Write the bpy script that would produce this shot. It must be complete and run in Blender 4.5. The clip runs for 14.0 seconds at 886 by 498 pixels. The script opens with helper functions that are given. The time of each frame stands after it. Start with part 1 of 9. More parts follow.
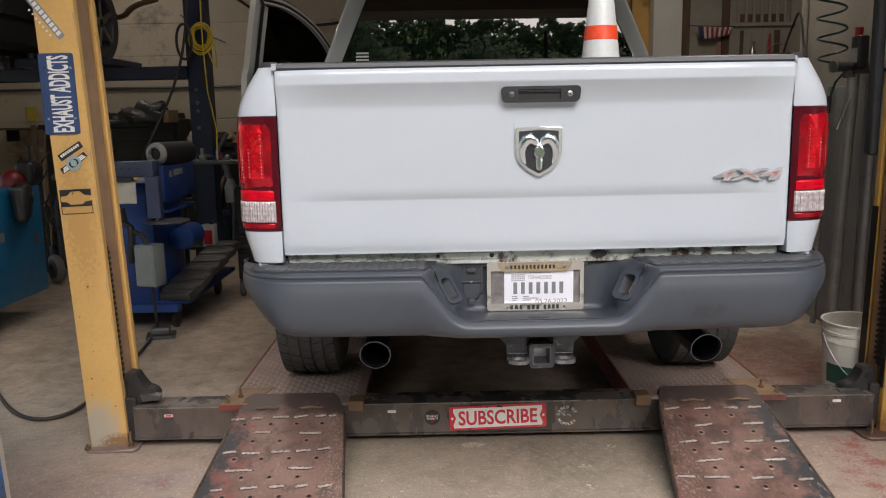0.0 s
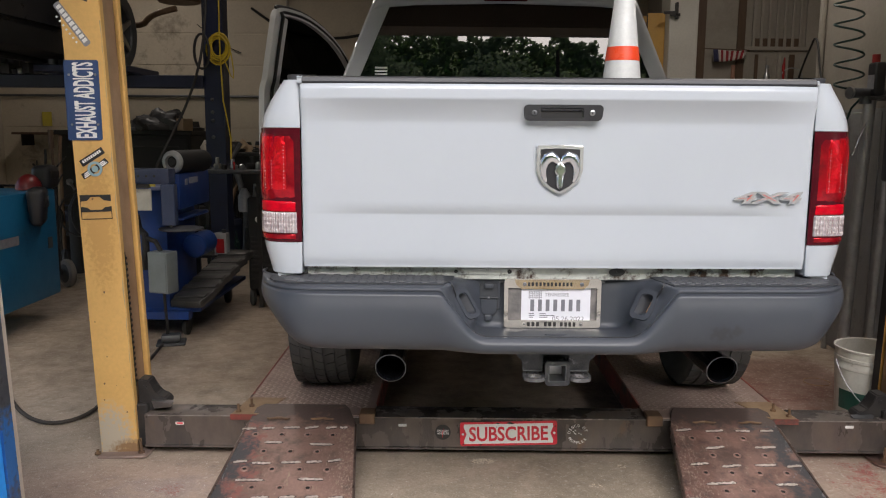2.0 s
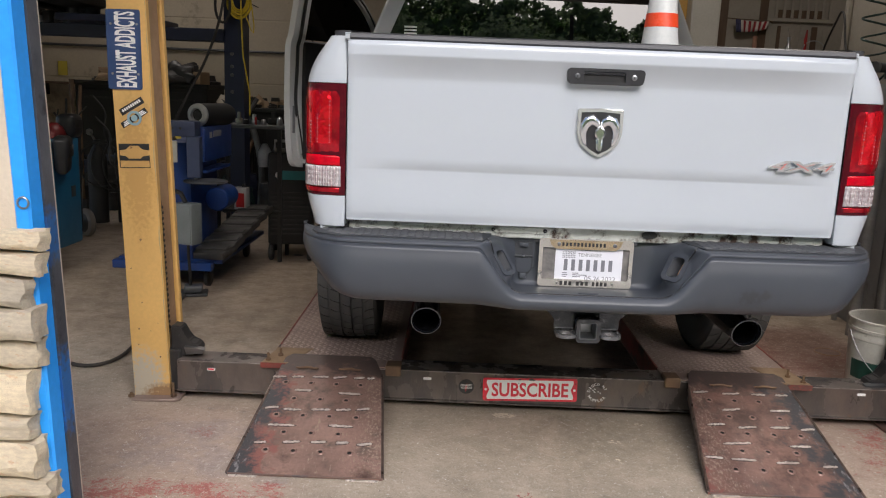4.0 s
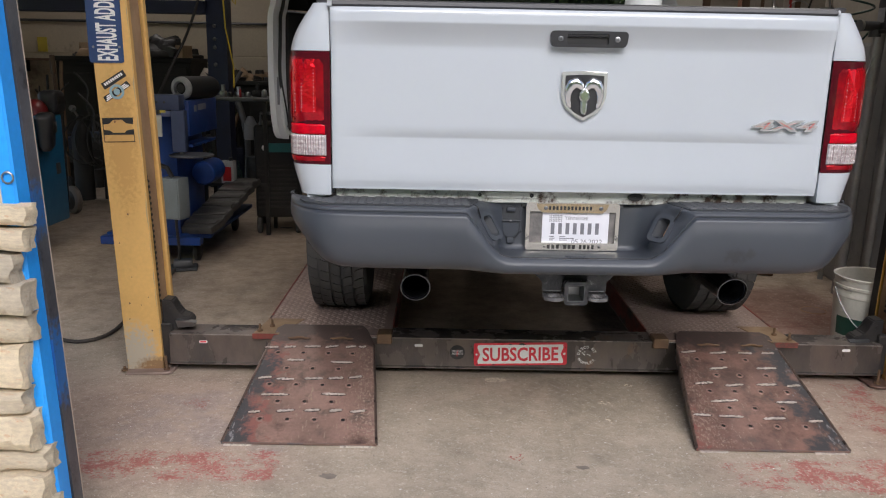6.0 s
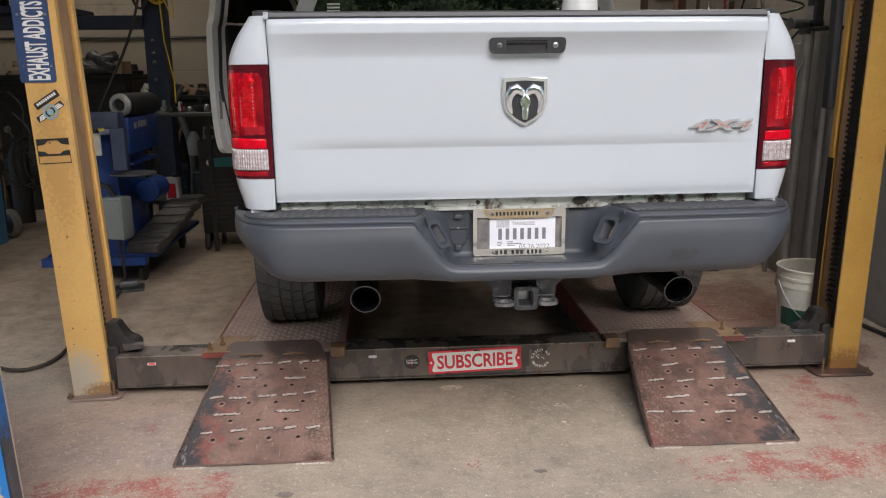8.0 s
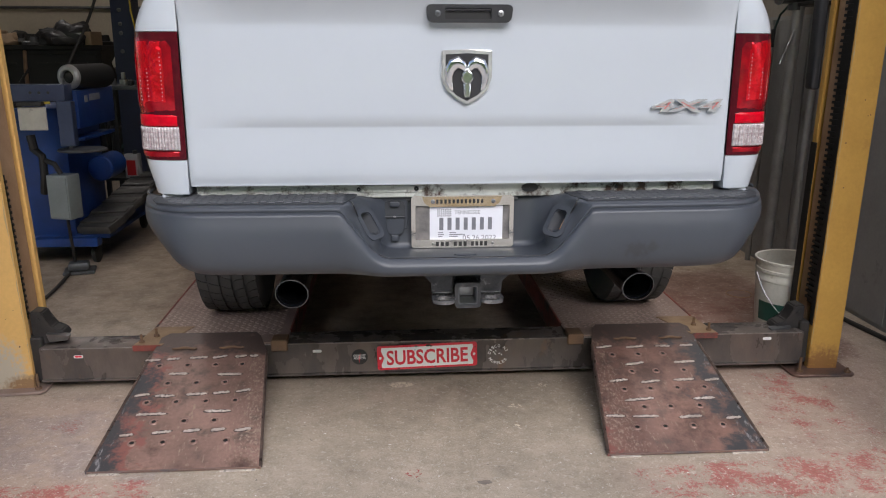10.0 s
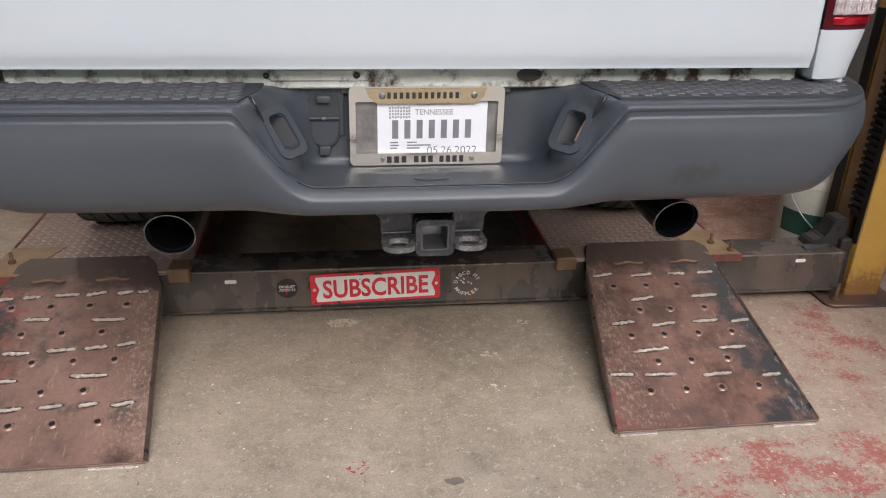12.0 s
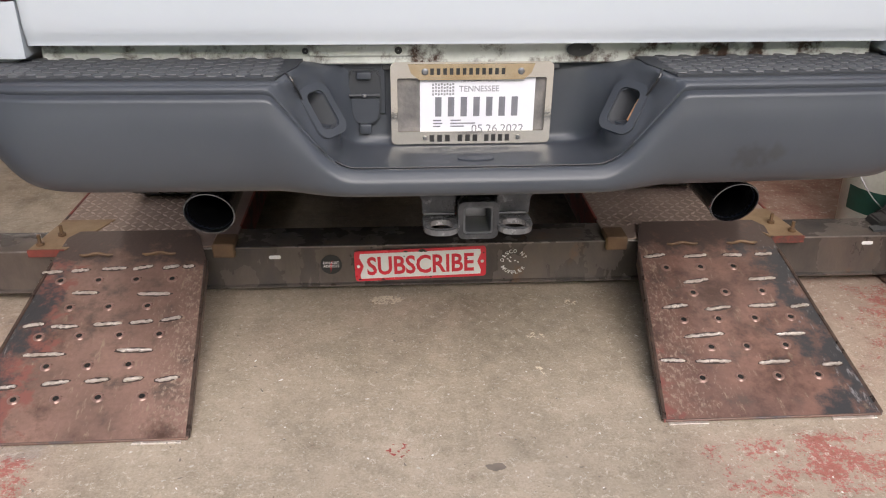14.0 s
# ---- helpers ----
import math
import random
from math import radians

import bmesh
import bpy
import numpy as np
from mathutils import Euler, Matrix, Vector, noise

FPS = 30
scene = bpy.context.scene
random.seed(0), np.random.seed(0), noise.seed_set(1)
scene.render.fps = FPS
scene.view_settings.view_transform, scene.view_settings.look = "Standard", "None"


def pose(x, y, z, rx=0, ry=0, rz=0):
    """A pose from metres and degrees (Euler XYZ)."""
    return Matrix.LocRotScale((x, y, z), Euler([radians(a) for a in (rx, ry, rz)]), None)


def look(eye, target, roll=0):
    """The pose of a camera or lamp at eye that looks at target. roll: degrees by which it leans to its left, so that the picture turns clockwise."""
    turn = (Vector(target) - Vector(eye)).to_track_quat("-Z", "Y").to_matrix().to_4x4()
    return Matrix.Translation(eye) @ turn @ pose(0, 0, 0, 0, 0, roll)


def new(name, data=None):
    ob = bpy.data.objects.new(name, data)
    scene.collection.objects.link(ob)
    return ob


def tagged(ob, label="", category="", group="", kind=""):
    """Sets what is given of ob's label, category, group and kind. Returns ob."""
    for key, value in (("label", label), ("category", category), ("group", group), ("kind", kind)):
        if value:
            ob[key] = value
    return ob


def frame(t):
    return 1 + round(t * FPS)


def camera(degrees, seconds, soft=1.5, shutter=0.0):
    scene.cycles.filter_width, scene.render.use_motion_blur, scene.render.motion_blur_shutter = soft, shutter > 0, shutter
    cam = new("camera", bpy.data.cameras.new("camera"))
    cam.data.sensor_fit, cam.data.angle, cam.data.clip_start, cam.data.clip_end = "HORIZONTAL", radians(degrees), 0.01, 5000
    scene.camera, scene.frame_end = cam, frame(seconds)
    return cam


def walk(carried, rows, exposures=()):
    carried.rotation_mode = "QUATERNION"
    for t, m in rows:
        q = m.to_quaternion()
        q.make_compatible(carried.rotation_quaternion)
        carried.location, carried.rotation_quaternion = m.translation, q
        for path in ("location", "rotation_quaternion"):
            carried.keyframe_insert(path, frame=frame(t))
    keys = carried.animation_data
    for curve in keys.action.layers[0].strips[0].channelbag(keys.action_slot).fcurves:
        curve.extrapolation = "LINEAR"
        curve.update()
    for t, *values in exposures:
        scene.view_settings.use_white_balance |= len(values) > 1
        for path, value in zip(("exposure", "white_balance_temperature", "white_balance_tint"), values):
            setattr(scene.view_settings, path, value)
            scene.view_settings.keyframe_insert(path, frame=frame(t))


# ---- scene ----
cam = camera(58.5, 14.0, soft=1.1)
PATH = [
    (0, (-0.345, -3.176, 1.361), (-0.344, -1.203, 1.032), -1.1),
    (0.5, (-0.349, -3.181, 1.362), (-0.357, -1.207, 1.041), -1.3),
    (1, (-0.351, -3.184, 1.37), (-0.375, -1.208, 1.066), -1.3),
    (1.5, (-0.368, -3.187, 1.37), (-0.395, -1.208, 1.079), -0.7),
    (2, (-0.386, -3.186, 1.363), (-0.399, -1.207, 1.071), 0.4),
    (2.5, (-0.448, -3.213, 1.363), (-0.443, -1.237, 1.055), 1.3),
    (3, (-0.499, -3.26, 1.358), (-0.494, -1.287, 1.03), 1.9),
    (3.5, (-0.504, -3.268, 1.358), (-0.511, -1.299, 1.008), 2.3),
    (3.7, (-0.503, -3.258, 1.351), (-0.516, -1.291, 0.988), 2.4),
    (5.8, (-0.489, -3.275, 1.346), (-0.493, -1.327, 0.896), 1.0),
    (6, (-0.492, -3.275, 1.338), (-0.481, -1.327, 0.885), 1.1),
    (6.5, (-0.494, -3.265, 1.334), (-0.456, -1.319, 0.874), 1.1),
    (7, (-0.494, -3.264, 1.339), (-0.427, -1.318, 0.881), 0.8),
    (7.5, (-0.481, -3.269, 1.346), (-0.383, -1.322, 0.9), 0.3),
    (8, (-0.472, -3.266, 1.346), (-0.346, -1.318, 0.909), -0.6),
    (8.2, (-0.453, -3.26, 1.345), (-0.328, -1.312, 0.913), -0.9),
    (10.3, (-0.262, -2.896, 1.329), (-0.12, -0.972, 0.803), 0.5),
    (10.5, (-0.287, -2.789, 1.327), (-0.1, -0.879, 0.765), 0.6),
    (11, (-0.302, -2.562, 1.296), (-0.042, -0.686, 0.653), 1.2),
    (11.5, (-0.239, -2.306, 1.28), (0.03, -0.466, 0.542), 1.6),
    (12, (-0.225, -2.242, 1.25), (0.025, -0.436, 0.43), 1.6),
    (12.5, (-0.191, -2.224, 1.252), (0.024, -0.434, 0.386), 0.7),
    (13, (-0.177, -2.218, 1.253), (0.002, -0.433, 0.368), -0.3),
    (13.5, (-0.175, -2.214, 1.252), (-0.022, -0.43, 0.36), -0.4),
    (14, (-0.202, -2.182, 1.253), (-0.083, -0.398, 0.358), 0.6),
]
EXPO, KELVIN = 1.245, 6590
walk(cam, [(t, look(eye, target, roll)) for t, eye, target, roll in PATH],
     exposures=[(0.0, EXPO, KELVIN, 14.0), (3.5, EXPO, KELVIN - 60, 14.0), (6.5, EXPO - 0.05, KELVIN - 230, 14.0), (8.0, EXPO + 0.04, KELVIN - 60, 14.0), (10.5, EXPO - 0.04, KELVIN - 340, 14.0),
                (11.0, EXPO, KELVIN - 340, 14.0), (12.0, EXPO + 0.08, KELVIN - 20, 14.0), (13.0, EXPO + 0.17, KELVIN + 130, 14.0), (14.0, EXPO + 0.24, KELVIN + 90, 14.0)])

# ---- world, sun ----
world = bpy.data.worlds.new("sky")
scene.world = world
world.use_nodes = True
wn, wl = world.node_tree.nodes, world.node_tree.links
sky = wn.new("ShaderNodeTexSky")
sky.sky_type = "NISHITA"
sky.sun_disc = False
sky.sun_elevation = radians(32)
sky.sun_rotation = radians(171)
sky.air_density, sky.dust_density, sky.ozone_density = 1.0, 1.6, 1.0
wl.new(sky.outputs[0], wn["Background"].inputs[0])
wn["Background"].inputs[1].default_value = 0.08
sun = new("sun", bpy.data.lights.new("sun", "SUN"))
sun.data.energy, sun.data.angle, sun.data.color = 2.25, radians(56), (1.0, 0.985, 0.96)
sun.matrix_world = look((1.1, -7.1, 4.5), (0, 0, 0))

# unseen strip lights, added under the ceiling to brighten the workshop
ADDED_STRIPS = ((-4.3, 1.8, 11.3), (-4.0, 5.6, 6.2), (-1.9, 2.9, 6.8), (1.65, 1.9, 10.0))
for sx_, sy_, watts in ADDED_STRIPS:
    strip = new("added_strip_light", bpy.data.lights.new("added_strip_light", "AREA"))
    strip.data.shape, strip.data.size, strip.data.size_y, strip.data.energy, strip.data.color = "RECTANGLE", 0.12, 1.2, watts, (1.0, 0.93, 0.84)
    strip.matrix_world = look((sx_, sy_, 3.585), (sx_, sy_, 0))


# ---- materials ----
def rgb(c):
    return (c[0], c[1], c[2], 1.0)


def surf(name, c1, c2=None, rough=0.5, metal=0.0, scale=6.0, fine=90.0, bump=0.15, dirt=None, dirt_scale=4.0,
         dirt_amount=0.45, coat=0.0, grain=0.12, rough_var=0.12, stretch=(1, 1, 1), emit=0.0, distance=0.004, per_piece=0.0):
    """A worn surface: two tones in broad patches, fine grain, a dirt colour in blotches, fine relief."""
    m = bpy.data.materials.new(name)
    m.use_nodes = True
    n, l = m.node_tree.nodes, m.node_tree.links
    b = n["Principled BSDF"]
    c2 = c2 or tuple(v * 0.8 for v in c1)
    co = n.new("ShaderNodeTexCoord")
    mp = n.new("ShaderNodeMapping")
    mp.inputs["Scale"].default_value = stretch
    l.new(co.outputs["Object"], mp.inputs["Vector"])

    def noise_at(s, detail=6.0, rough_in=0.6):
        t = n.new("ShaderNodeTexNoise")
        t.inputs["Scale"].default_value, t.inputs["Detail"].default_value, t.inputs["Roughness"].default_value = s, detail, rough_in
        l.new(mp.outputs[0], t.inputs["Vector"])
        return t.outputs["Fac"]

    def ramp(fac, lo, hi):
        r = n.new("ShaderNodeMapRange")
        r.inputs[1].default_value, r.inputs[2].default_value = lo, hi
        l.new(fac, r.inputs[0])
        return r.outputs[0]

    def mix(fac, a, c, mode="MIX"):
        x = n.new("ShaderNodeMix")
        x.data_type, x.blend_type = "RGBA", mode
        for sock, v in ((x.inputs[0], fac), (x.inputs[6], a), (x.inputs[7], c)):
            if hasattr(v, "links"):
                l.new(v, sock)
            else:
                sock.default_value = v
        return x.outputs[2]

    broad, small = noise_at(scale), noise_at(fine, 3.0)
    col = mix(ramp(broad, 0.35, 0.65), rgb(c1), rgb(c2))
    if grain:
        col = mix(1.0, col, mix(small, rgb([1 - grain] * 3), rgb([1 + grain] * 3)), "MULTIPLY")
    if dirt:
        spots = ramp(noise_at(dirt_scale, 8.0, 0.7), 1 - dirt_amount, 1 - dirt_amount + 0.12)
        col = mix(spots, col, rgb(dirt))
    if per_piece:
        info = n.new("ShaderNodeObjectInfo")
        col = mix(1.0, col, mix(info.outputs["Random"], rgb([1 - per_piece] * 3), rgb([1 + per_piece * 0.6, 1 + per_piece * 0.4, 1.0])), "MULTIPLY")
    l.new(col, b.inputs["Base Color"])
    rr = n.new("ShaderNodeMapRange")
    rr.inputs[3].default_value, rr.inputs[4].default_value = max(0.02, rough - rough_var), min(1.0, rough + rough_var)
    l.new(broad, rr.inputs[0])
    l.new(rr.outputs[0], b.inputs["Roughness"])
    b.inputs["Metallic"].default_value = metal
    b.inputs["Coat Weight"].default_value = coat
    b.inputs["Coat Roughness"].default_value = 0.06
    if bump:
        bp = n.new("ShaderNodeBump")
        bp.inputs["Strength"].default_value, bp.inputs["Distance"].default_value = bump, distance
        l.new(small, bp.inputs["Height"])
        l.new(bp.outputs[0], b.inputs["Normal"])
    return m


def glass(name, tint, share, rough=0.01):
    """A tinted pane: a mirror share and clear view through it."""
    m = bpy.data.materials.new(name)
    m.use_nodes = True
    n, l = m.node_tree.nodes, m.node_tree.links
    n.remove(n["Principled BSDF"])
    g, t, x = n.new("ShaderNodeBsdfGlossy"), n.new("ShaderNodeBsdfTransparent"), n.new("ShaderNodeMixShader")
    g.inputs["Roughness"].default_value = rough
    t.inputs["Color"].default_value = rgb(tint)
    x.inputs[0].default_value = share
    l.new(t.outputs[0], x.inputs[1])
    l.new(g.outputs[0], x.inputs[2])
    l.new(x.outputs[0], n["Material Output"].inputs["Surface"])
    return m


white_paint = surf("white_paint", (0.447, 0.478, 0.513), (0.433, 0.463, 0.497), 0.30, scale=2.0, fine=40, bump=0.0, coat=0.5, grain=0.01, rough_var=0.05)
jamb_paint = surf("dusty_white_paint", (0.66, 0.68, 0.64), (0.50, 0.52, 0.48), 0.5, scale=9, fine=80, dirt=(0.055, 0.026, 0.014), dirt_scale=13, dirt_amount=0.50, bump=0.1)
bumper_plastic = surf("dark_grey_plastic", (0.042, 0.0475, 0.058), (0.051, 0.057, 0.068), 0.40, scale=3.0, fine=500, bump=0.12, grain=0.05, distance=0.001, dirt=(0.10, 0.10, 0.105), dirt_scale=5, dirt_amount=0.35)
groove_plastic = surf("pad_groove_plastic", (0.028, 0.031, 0.036), (0.036, 0.039, 0.044), 0.6, scale=10, fine=300, bump=0.1)
pad_plastic = surf("step_pad_plastic", (0.05, 0.053, 0.058), (0.075, 0.078, 0.084), 0.5, scale=10, fine=300, bump=0.2, distance=0.001)
bench_black = surf("dull_black_paint", (0.008, 0.008, 0.008), (0.014, 0.013, 0.012), 0.6, scale=8, fine=90, bump=0.1)
black_plastic = surf("black_plastic", (0.018, 0.018, 0.02), (0.028, 0.028, 0.03), 0.4, scale=8, fine=250, bump=0.1, distance=0.001)
cap_plastic = surf("bed_rail_cap_plastic", (0.035, 0.036, 0.04), (0.05, 0.05, 0.055), 0.5, scale=6, fine=260, bump=0.2, distance=0.001)
rubber = surf("tyre_rubber", (0.046, 0.047, 0.048), (0.064, 0.063, 0.061), 0.75, scale=9, fine=140, bump=0.2, dirt=(0.06, 0.055, 0.05), dirt_scale=6, dirt_amount=0.4)
dusty_rubber = surf("dusty_rubber", (0.13, 0.115, 0.10), (0.17, 0.15, 0.13), 0.8, scale=9, fine=140, bump=0.2)
black_iron = surf("black_iron", (0.03, 0.03, 0.032), (0.055, 0.05, 0.047), 0.5, metal=0.3, scale=10, fine=160, bump=0.2, dirt=(0.10, 0.06, 0.035), dirt_scale=14, dirt_amount=0.36)
hitch_iron = surf("worn_black_steel", (0.045, 0.046, 0.050), (0.10, 0.10, 0.105), 0.24, metal=0.65, scale=25, fine=120, bump=0.6, dirt=(0.30, 0.30, 0.305), dirt_scale=34, dirt_amount=0.40)
worn_loop_iron = surf("worn_loop_iron", (0.14, 0.14, 0.145), (0.26, 0.26, 0.265), 0.26, metal=0.6, scale=30, fine=120, bump=0.5, dirt=(0.42, 0.42, 0.42), dirt_scale=40, dirt_amount=0.42)
beam_steel = surf("dark_beam_steel", (0.080, 0.074, 0.072), (0.17, 0.140, 0.122), 0.27, metal=0.35, scale=7, fine=120, bump=0.25, dirt=(0.21, 0.13, 0.08), dirt_scale=9, dirt_amount=0.40, stretch=(1, 1, 0.45))
edge_highlight_steel = surf("edge_highlight_steel", (0.42, 0.39, 0.37), (0.20, 0.17, 0.15), 0.3, metal=0.6, scale=9, fine=120, bump=0.2, dirt=(0.07, 0.05, 0.04), dirt_scale=12, dirt_amount=0.42)
letter_chrome = surf("letter_chrome", (0.76, 0.755, 0.75), (0.66, 0.655, 0.655), 0.22, metal=0.62, scale=20, bump=0.0, grain=0.0)
lug_steel = surf("worn_tread_lug_steel", (0.50, 0.405, 0.35), (0.38, 0.30, 0.26), 0.4, metal=0.4, scale=6, fine=120, bump=0.1)
chrome = surf("chrome", (0.85, 0.85, 0.85), (0.80, 0.80, 0.81), 0.16, metal=1.0, scale=20, bump=0.0, grain=0.0, rough_var=0.04)
tip_rim_steel = surf("tip_rim_steel", (0.22, 0.23, 0.25), (0.16, 0.17, 0.19), 0.25, metal=1.0, scale=12, bump=0.0)
badge_red = surf("muted_red_enamel", (0.46, 0.09, 0.085), (0.38, 0.08, 0.075), 0.3, bump=0.0, coat=0.3)
satin_steel = surf("satin_steel", (0.42, 0.42, 0.42), (0.33, 0.33, 0.34), 0.32, metal=1.0, scale=12, fine=120, bump=0.1)
cap_steel = surf("pressed_cap_steel", (0.46, 0.46, 0.45), (0.34, 0.34, 0.335), 0.42, metal=0.5, scale=12, fine=120, bump=0.1)
tube_steel = surf("dusty_tube_steel", (0.42, 0.415, 0.40), (0.32, 0.315, 0.30), 0.45, metal=0.45, scale=9, fine=90, bump=0.1, dirt=(0.16, 0.14, 0.12), dirt_scale=7, dirt_amount=0.4)
blued_steel = surf("blued_tip_steel", (0.05, 0.055, 0.065), (0.08, 0.08, 0.09), 0.22, metal=0.9, scale=9, bump=0.0)
tip_inside = surf("sooty_tip_inside", (0.010, 0.014, 0.024), (0.02, 0.03, 0.05), 0.35, metal=0.6, scale=9, bump=0.0)
red_lens = surf("red_lens", (0.24, 0.001, 0.010), (0.09, 0.001, 0.005), 0.12, scale=14, bump=0.0, coat=0.2, grain=0.0)
red_lens_bright = surf("bright_red_lens", (0.72, 0.002, 0.014), (0.36, 0.001, 0.010), 0.16, scale=16, fine=220, bump=0.2, coat=0.2, grain=0.08)
red_lens_dark = surf("dark_red_lens", (0.075, 0.005, 0.010), (0.05, 0.004, 0.008), 0.15, scale=30, bump=0.0, coat=0.2, grain=0.0)
clear_lens = surf("clear_lens", (0.60, 0.55, 0.55), (0.44, 0.36, 0.37), 0.12, scale=25, fine=260, bump=0.2, coat=0.9, grain=0.1)
flute_grey = surf("lens_flute_shade", (0.34, 0.25, 0.26), (0.26, 0.18, 0.19), 0.2, scale=40, bump=0.0)
lamp_bowl = surf("red_lamp_reflector", (0.95, 0.010, 0.022), (0.72, 0.004, 0.014), 0.22, metal=0.75, scale=30, fine=11, bump=0.8, grain=0.0, rough_var=0.05, coat=0.3, distance=0.016)
lamp_bowl_dark = surf("smoky_lamp_reflector", (0.62, 0.008, 0.020), (0.26, 0.004, 0.012), 0.2, metal=0.6, scale=16, fine=9, bump=0.8, grain=0.0, coat=0.3, distance=0.012)
clear_bowl = surf("clear_lamp_reflector", (0.64, 0.59, 0.59), (0.42, 0.35, 0.36), 0.2, metal=0.4, scale=90, fine=240, bump=0.6, grain=0.0, coat=0.5, distance=0.0015)
amber_lens = surf("amber_lens", (0.55, 0.22, 0.06), (0.6, 0.35, 0.2), 0.2, scale=60, bump=0.0, coat=0.6)
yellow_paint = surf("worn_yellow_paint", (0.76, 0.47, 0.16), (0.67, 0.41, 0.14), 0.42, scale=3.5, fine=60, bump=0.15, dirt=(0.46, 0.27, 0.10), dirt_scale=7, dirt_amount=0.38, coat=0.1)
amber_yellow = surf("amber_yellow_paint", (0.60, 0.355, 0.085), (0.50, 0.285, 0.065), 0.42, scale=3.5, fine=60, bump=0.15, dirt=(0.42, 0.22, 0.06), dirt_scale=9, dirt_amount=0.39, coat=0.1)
scuffed_yellow = surf("scuffed_yellow_paint", (0.52, 0.36, 0.15), (0.42, 0.34, 0.22), 0.5, scale=14, fine=90, bump=0.25, dirt=(0.33, 0.33, 0.30), dirt_scale=13, dirt_amount=0.45)
brown_grease = surf("greasy_channel_steel", (0.42, 0.275, 0.17), (0.33, 0.205, 0.12), 0.5, metal=0.1, scale=7, fine=80, dirt=(0.06, 0.045, 0.035), dirt_scale=4, dirt_amount=0.33)
rail_black = surf("black_ladder_steel", (0.015, 0.014, 0.014), (0.03, 0.028, 0.026), 0.45, metal=0.3, scale=20)
rusty_steel = surf("rusty_steel", (0.20, 0.115, 0.085), (0.14, 0.10, 0.09), 0.42, metal=0.35, scale=4.5, fine=70, bump=0.3, dirt=(0.085, 0.08, 0.085), dirt_scale=5, dirt_amount=0.44, grain=0.2)
rim_steel = surf("worn_rim_steel", (0.085, 0.062, 0.055), (0.16, 0.11, 0.09), 0.3, metal=0.5, scale=25, fine=90, bump=0.3)
weld_metal = surf("weld_bead", (0.66, 0.60, 0.55), (0.40, 0.34, 0.30), 0.30, metal=0.45, scale=45, fine=300, bump=0.5)
hole_rim_steel = surf("worn_hole_rim_steel", (0.34, 0.21, 0.175), (0.25, 0.155, 0.13), 0.3, metal=0.4, scale=30, fine=120, bump=0.3)
dark_bead_steel = surf("dark_bead_steel", (0.055, 0.04, 0.036), (0.085, 0.06, 0.052), 0.4, metal=0.3, scale=40, fine=120, bump=0.2)
red_rail_paint = surf("red_edge_paint", (0.30, 0.055, 0.04), (0.16, 0.05, 0.04), 0.5, scale=10, dirt=(0.06, 0.045, 0.04), dirt_scale=9, dirt_amount=0.5)
tread_steel = surf("tread_plate_steel", (0.36, 0.268, 0.23), (0.265, 0.195, 0.165), 0.42, metal=0.25, scale=4, fine=90, bump=0.2, dirt=(0.15, 0.11, 0.09), dirt_scale=6, dirt_amount=0.38)
tan_plate = surf("tan_end_plate", (0.36, 0.25, 0.15), (0.26, 0.17, 0.10), 0.5, metal=0.2, scale=12, dirt=(0.12, 0.08, 0.05), dirt_scale=9, dirt_amount=0.42)
rust_plate = surf("rusty_bracket", (0.22, 0.135, 0.075), (0.14, 0.085, 0.055), 0.55, metal=0.3, scale=14, fine=90)
sign_red = surf("sign_red_enamel", (0.74, 0.022, 0.045), (0.68, 0.02, 0.04), 0.3, scale=8, bump=0.0, coat=0.4, grain=0.03)
sign_white = surf("sign_white_enamel", (0.88, 0.87, 0.85), (0.83, 0.82, 0.80), 0.35, scale=8, bump=0.0, coat=0.3, grain=0.03)
sign_blue = surf("sign_blue_enamel", (0.045, 0.085, 0.20), (0.035, 0.07, 0.17), 0.35, scale=8, bump=0.0, coat=0.3, grain=0.04)
print_black = surf("black_print", (0.02, 0.02, 0.02), (0.03, 0.03, 0.03), 0.5, scale=30, bump=0.0)
print_grey = surf("grey_print", (0.30, 0.30, 0.32), (0.24, 0.24, 0.26), 0.5, scale=30, bump=0.0)
print_mid = surf("faded_grey_print", (0.20, 0.20, 0.22), (0.16, 0.16, 0.18), 0.5, scale=30, bump=0.0)
plate_film = surf("crumpled_clear_film", (0.13, 0.125, 0.12), (0.22, 0.20, 0.19), 0.16, scale=22, fine=60, bump=0.5, grain=0.1, distance=0.006)
paper = surf("paper", (0.74, 0.74, 0.78), (0.70, 0.70, 0.75), 0.5, scale=12, bump=0.0, grain=0.02, coat=0.3)
gold_frame = surf("brushed_plate_surround", (0.72, 0.69, 0.62), (0.80, 0.78, 0.74), 0.13, metal=1.0, scale=5, fine=200, bump=0.04, grain=0.03)
gold_strip = surf("brass_strip", (0.58, 0.44, 0.26), (0.72, 0.60, 0.42), 0.2, metal=1.0, scale=14, bump=0.0)
blue_machine = surf("blue_machine_paint", (0.009, 0.046, 0.215), (0.008, 0.034, 0.155), 0.4, scale=6, fine=80, bump=0.1, dirt=(0.03, 0.03, 0.045), dirt_scale=5, dirt_amount=0.4)
worn_blue = surf("worn_grey_blue_paint", (0.050, 0.066, 0.125), (0.034, 0.048, 0.10), 0.42, scale=7, fine=80, bump=0.15, dirt=(0.10, 0.11, 0.14), dirt_scale=12, dirt_amount=0.36)
navy_paint = surf("navy_lift_paint", (0.012, 0.018, 0.05), (0.010, 0.014, 0.036), 0.4, scale=5, fine=80, dirt=(0.025, 0.025, 0.03), dirt_scale=6, dirt_amount=0.4)
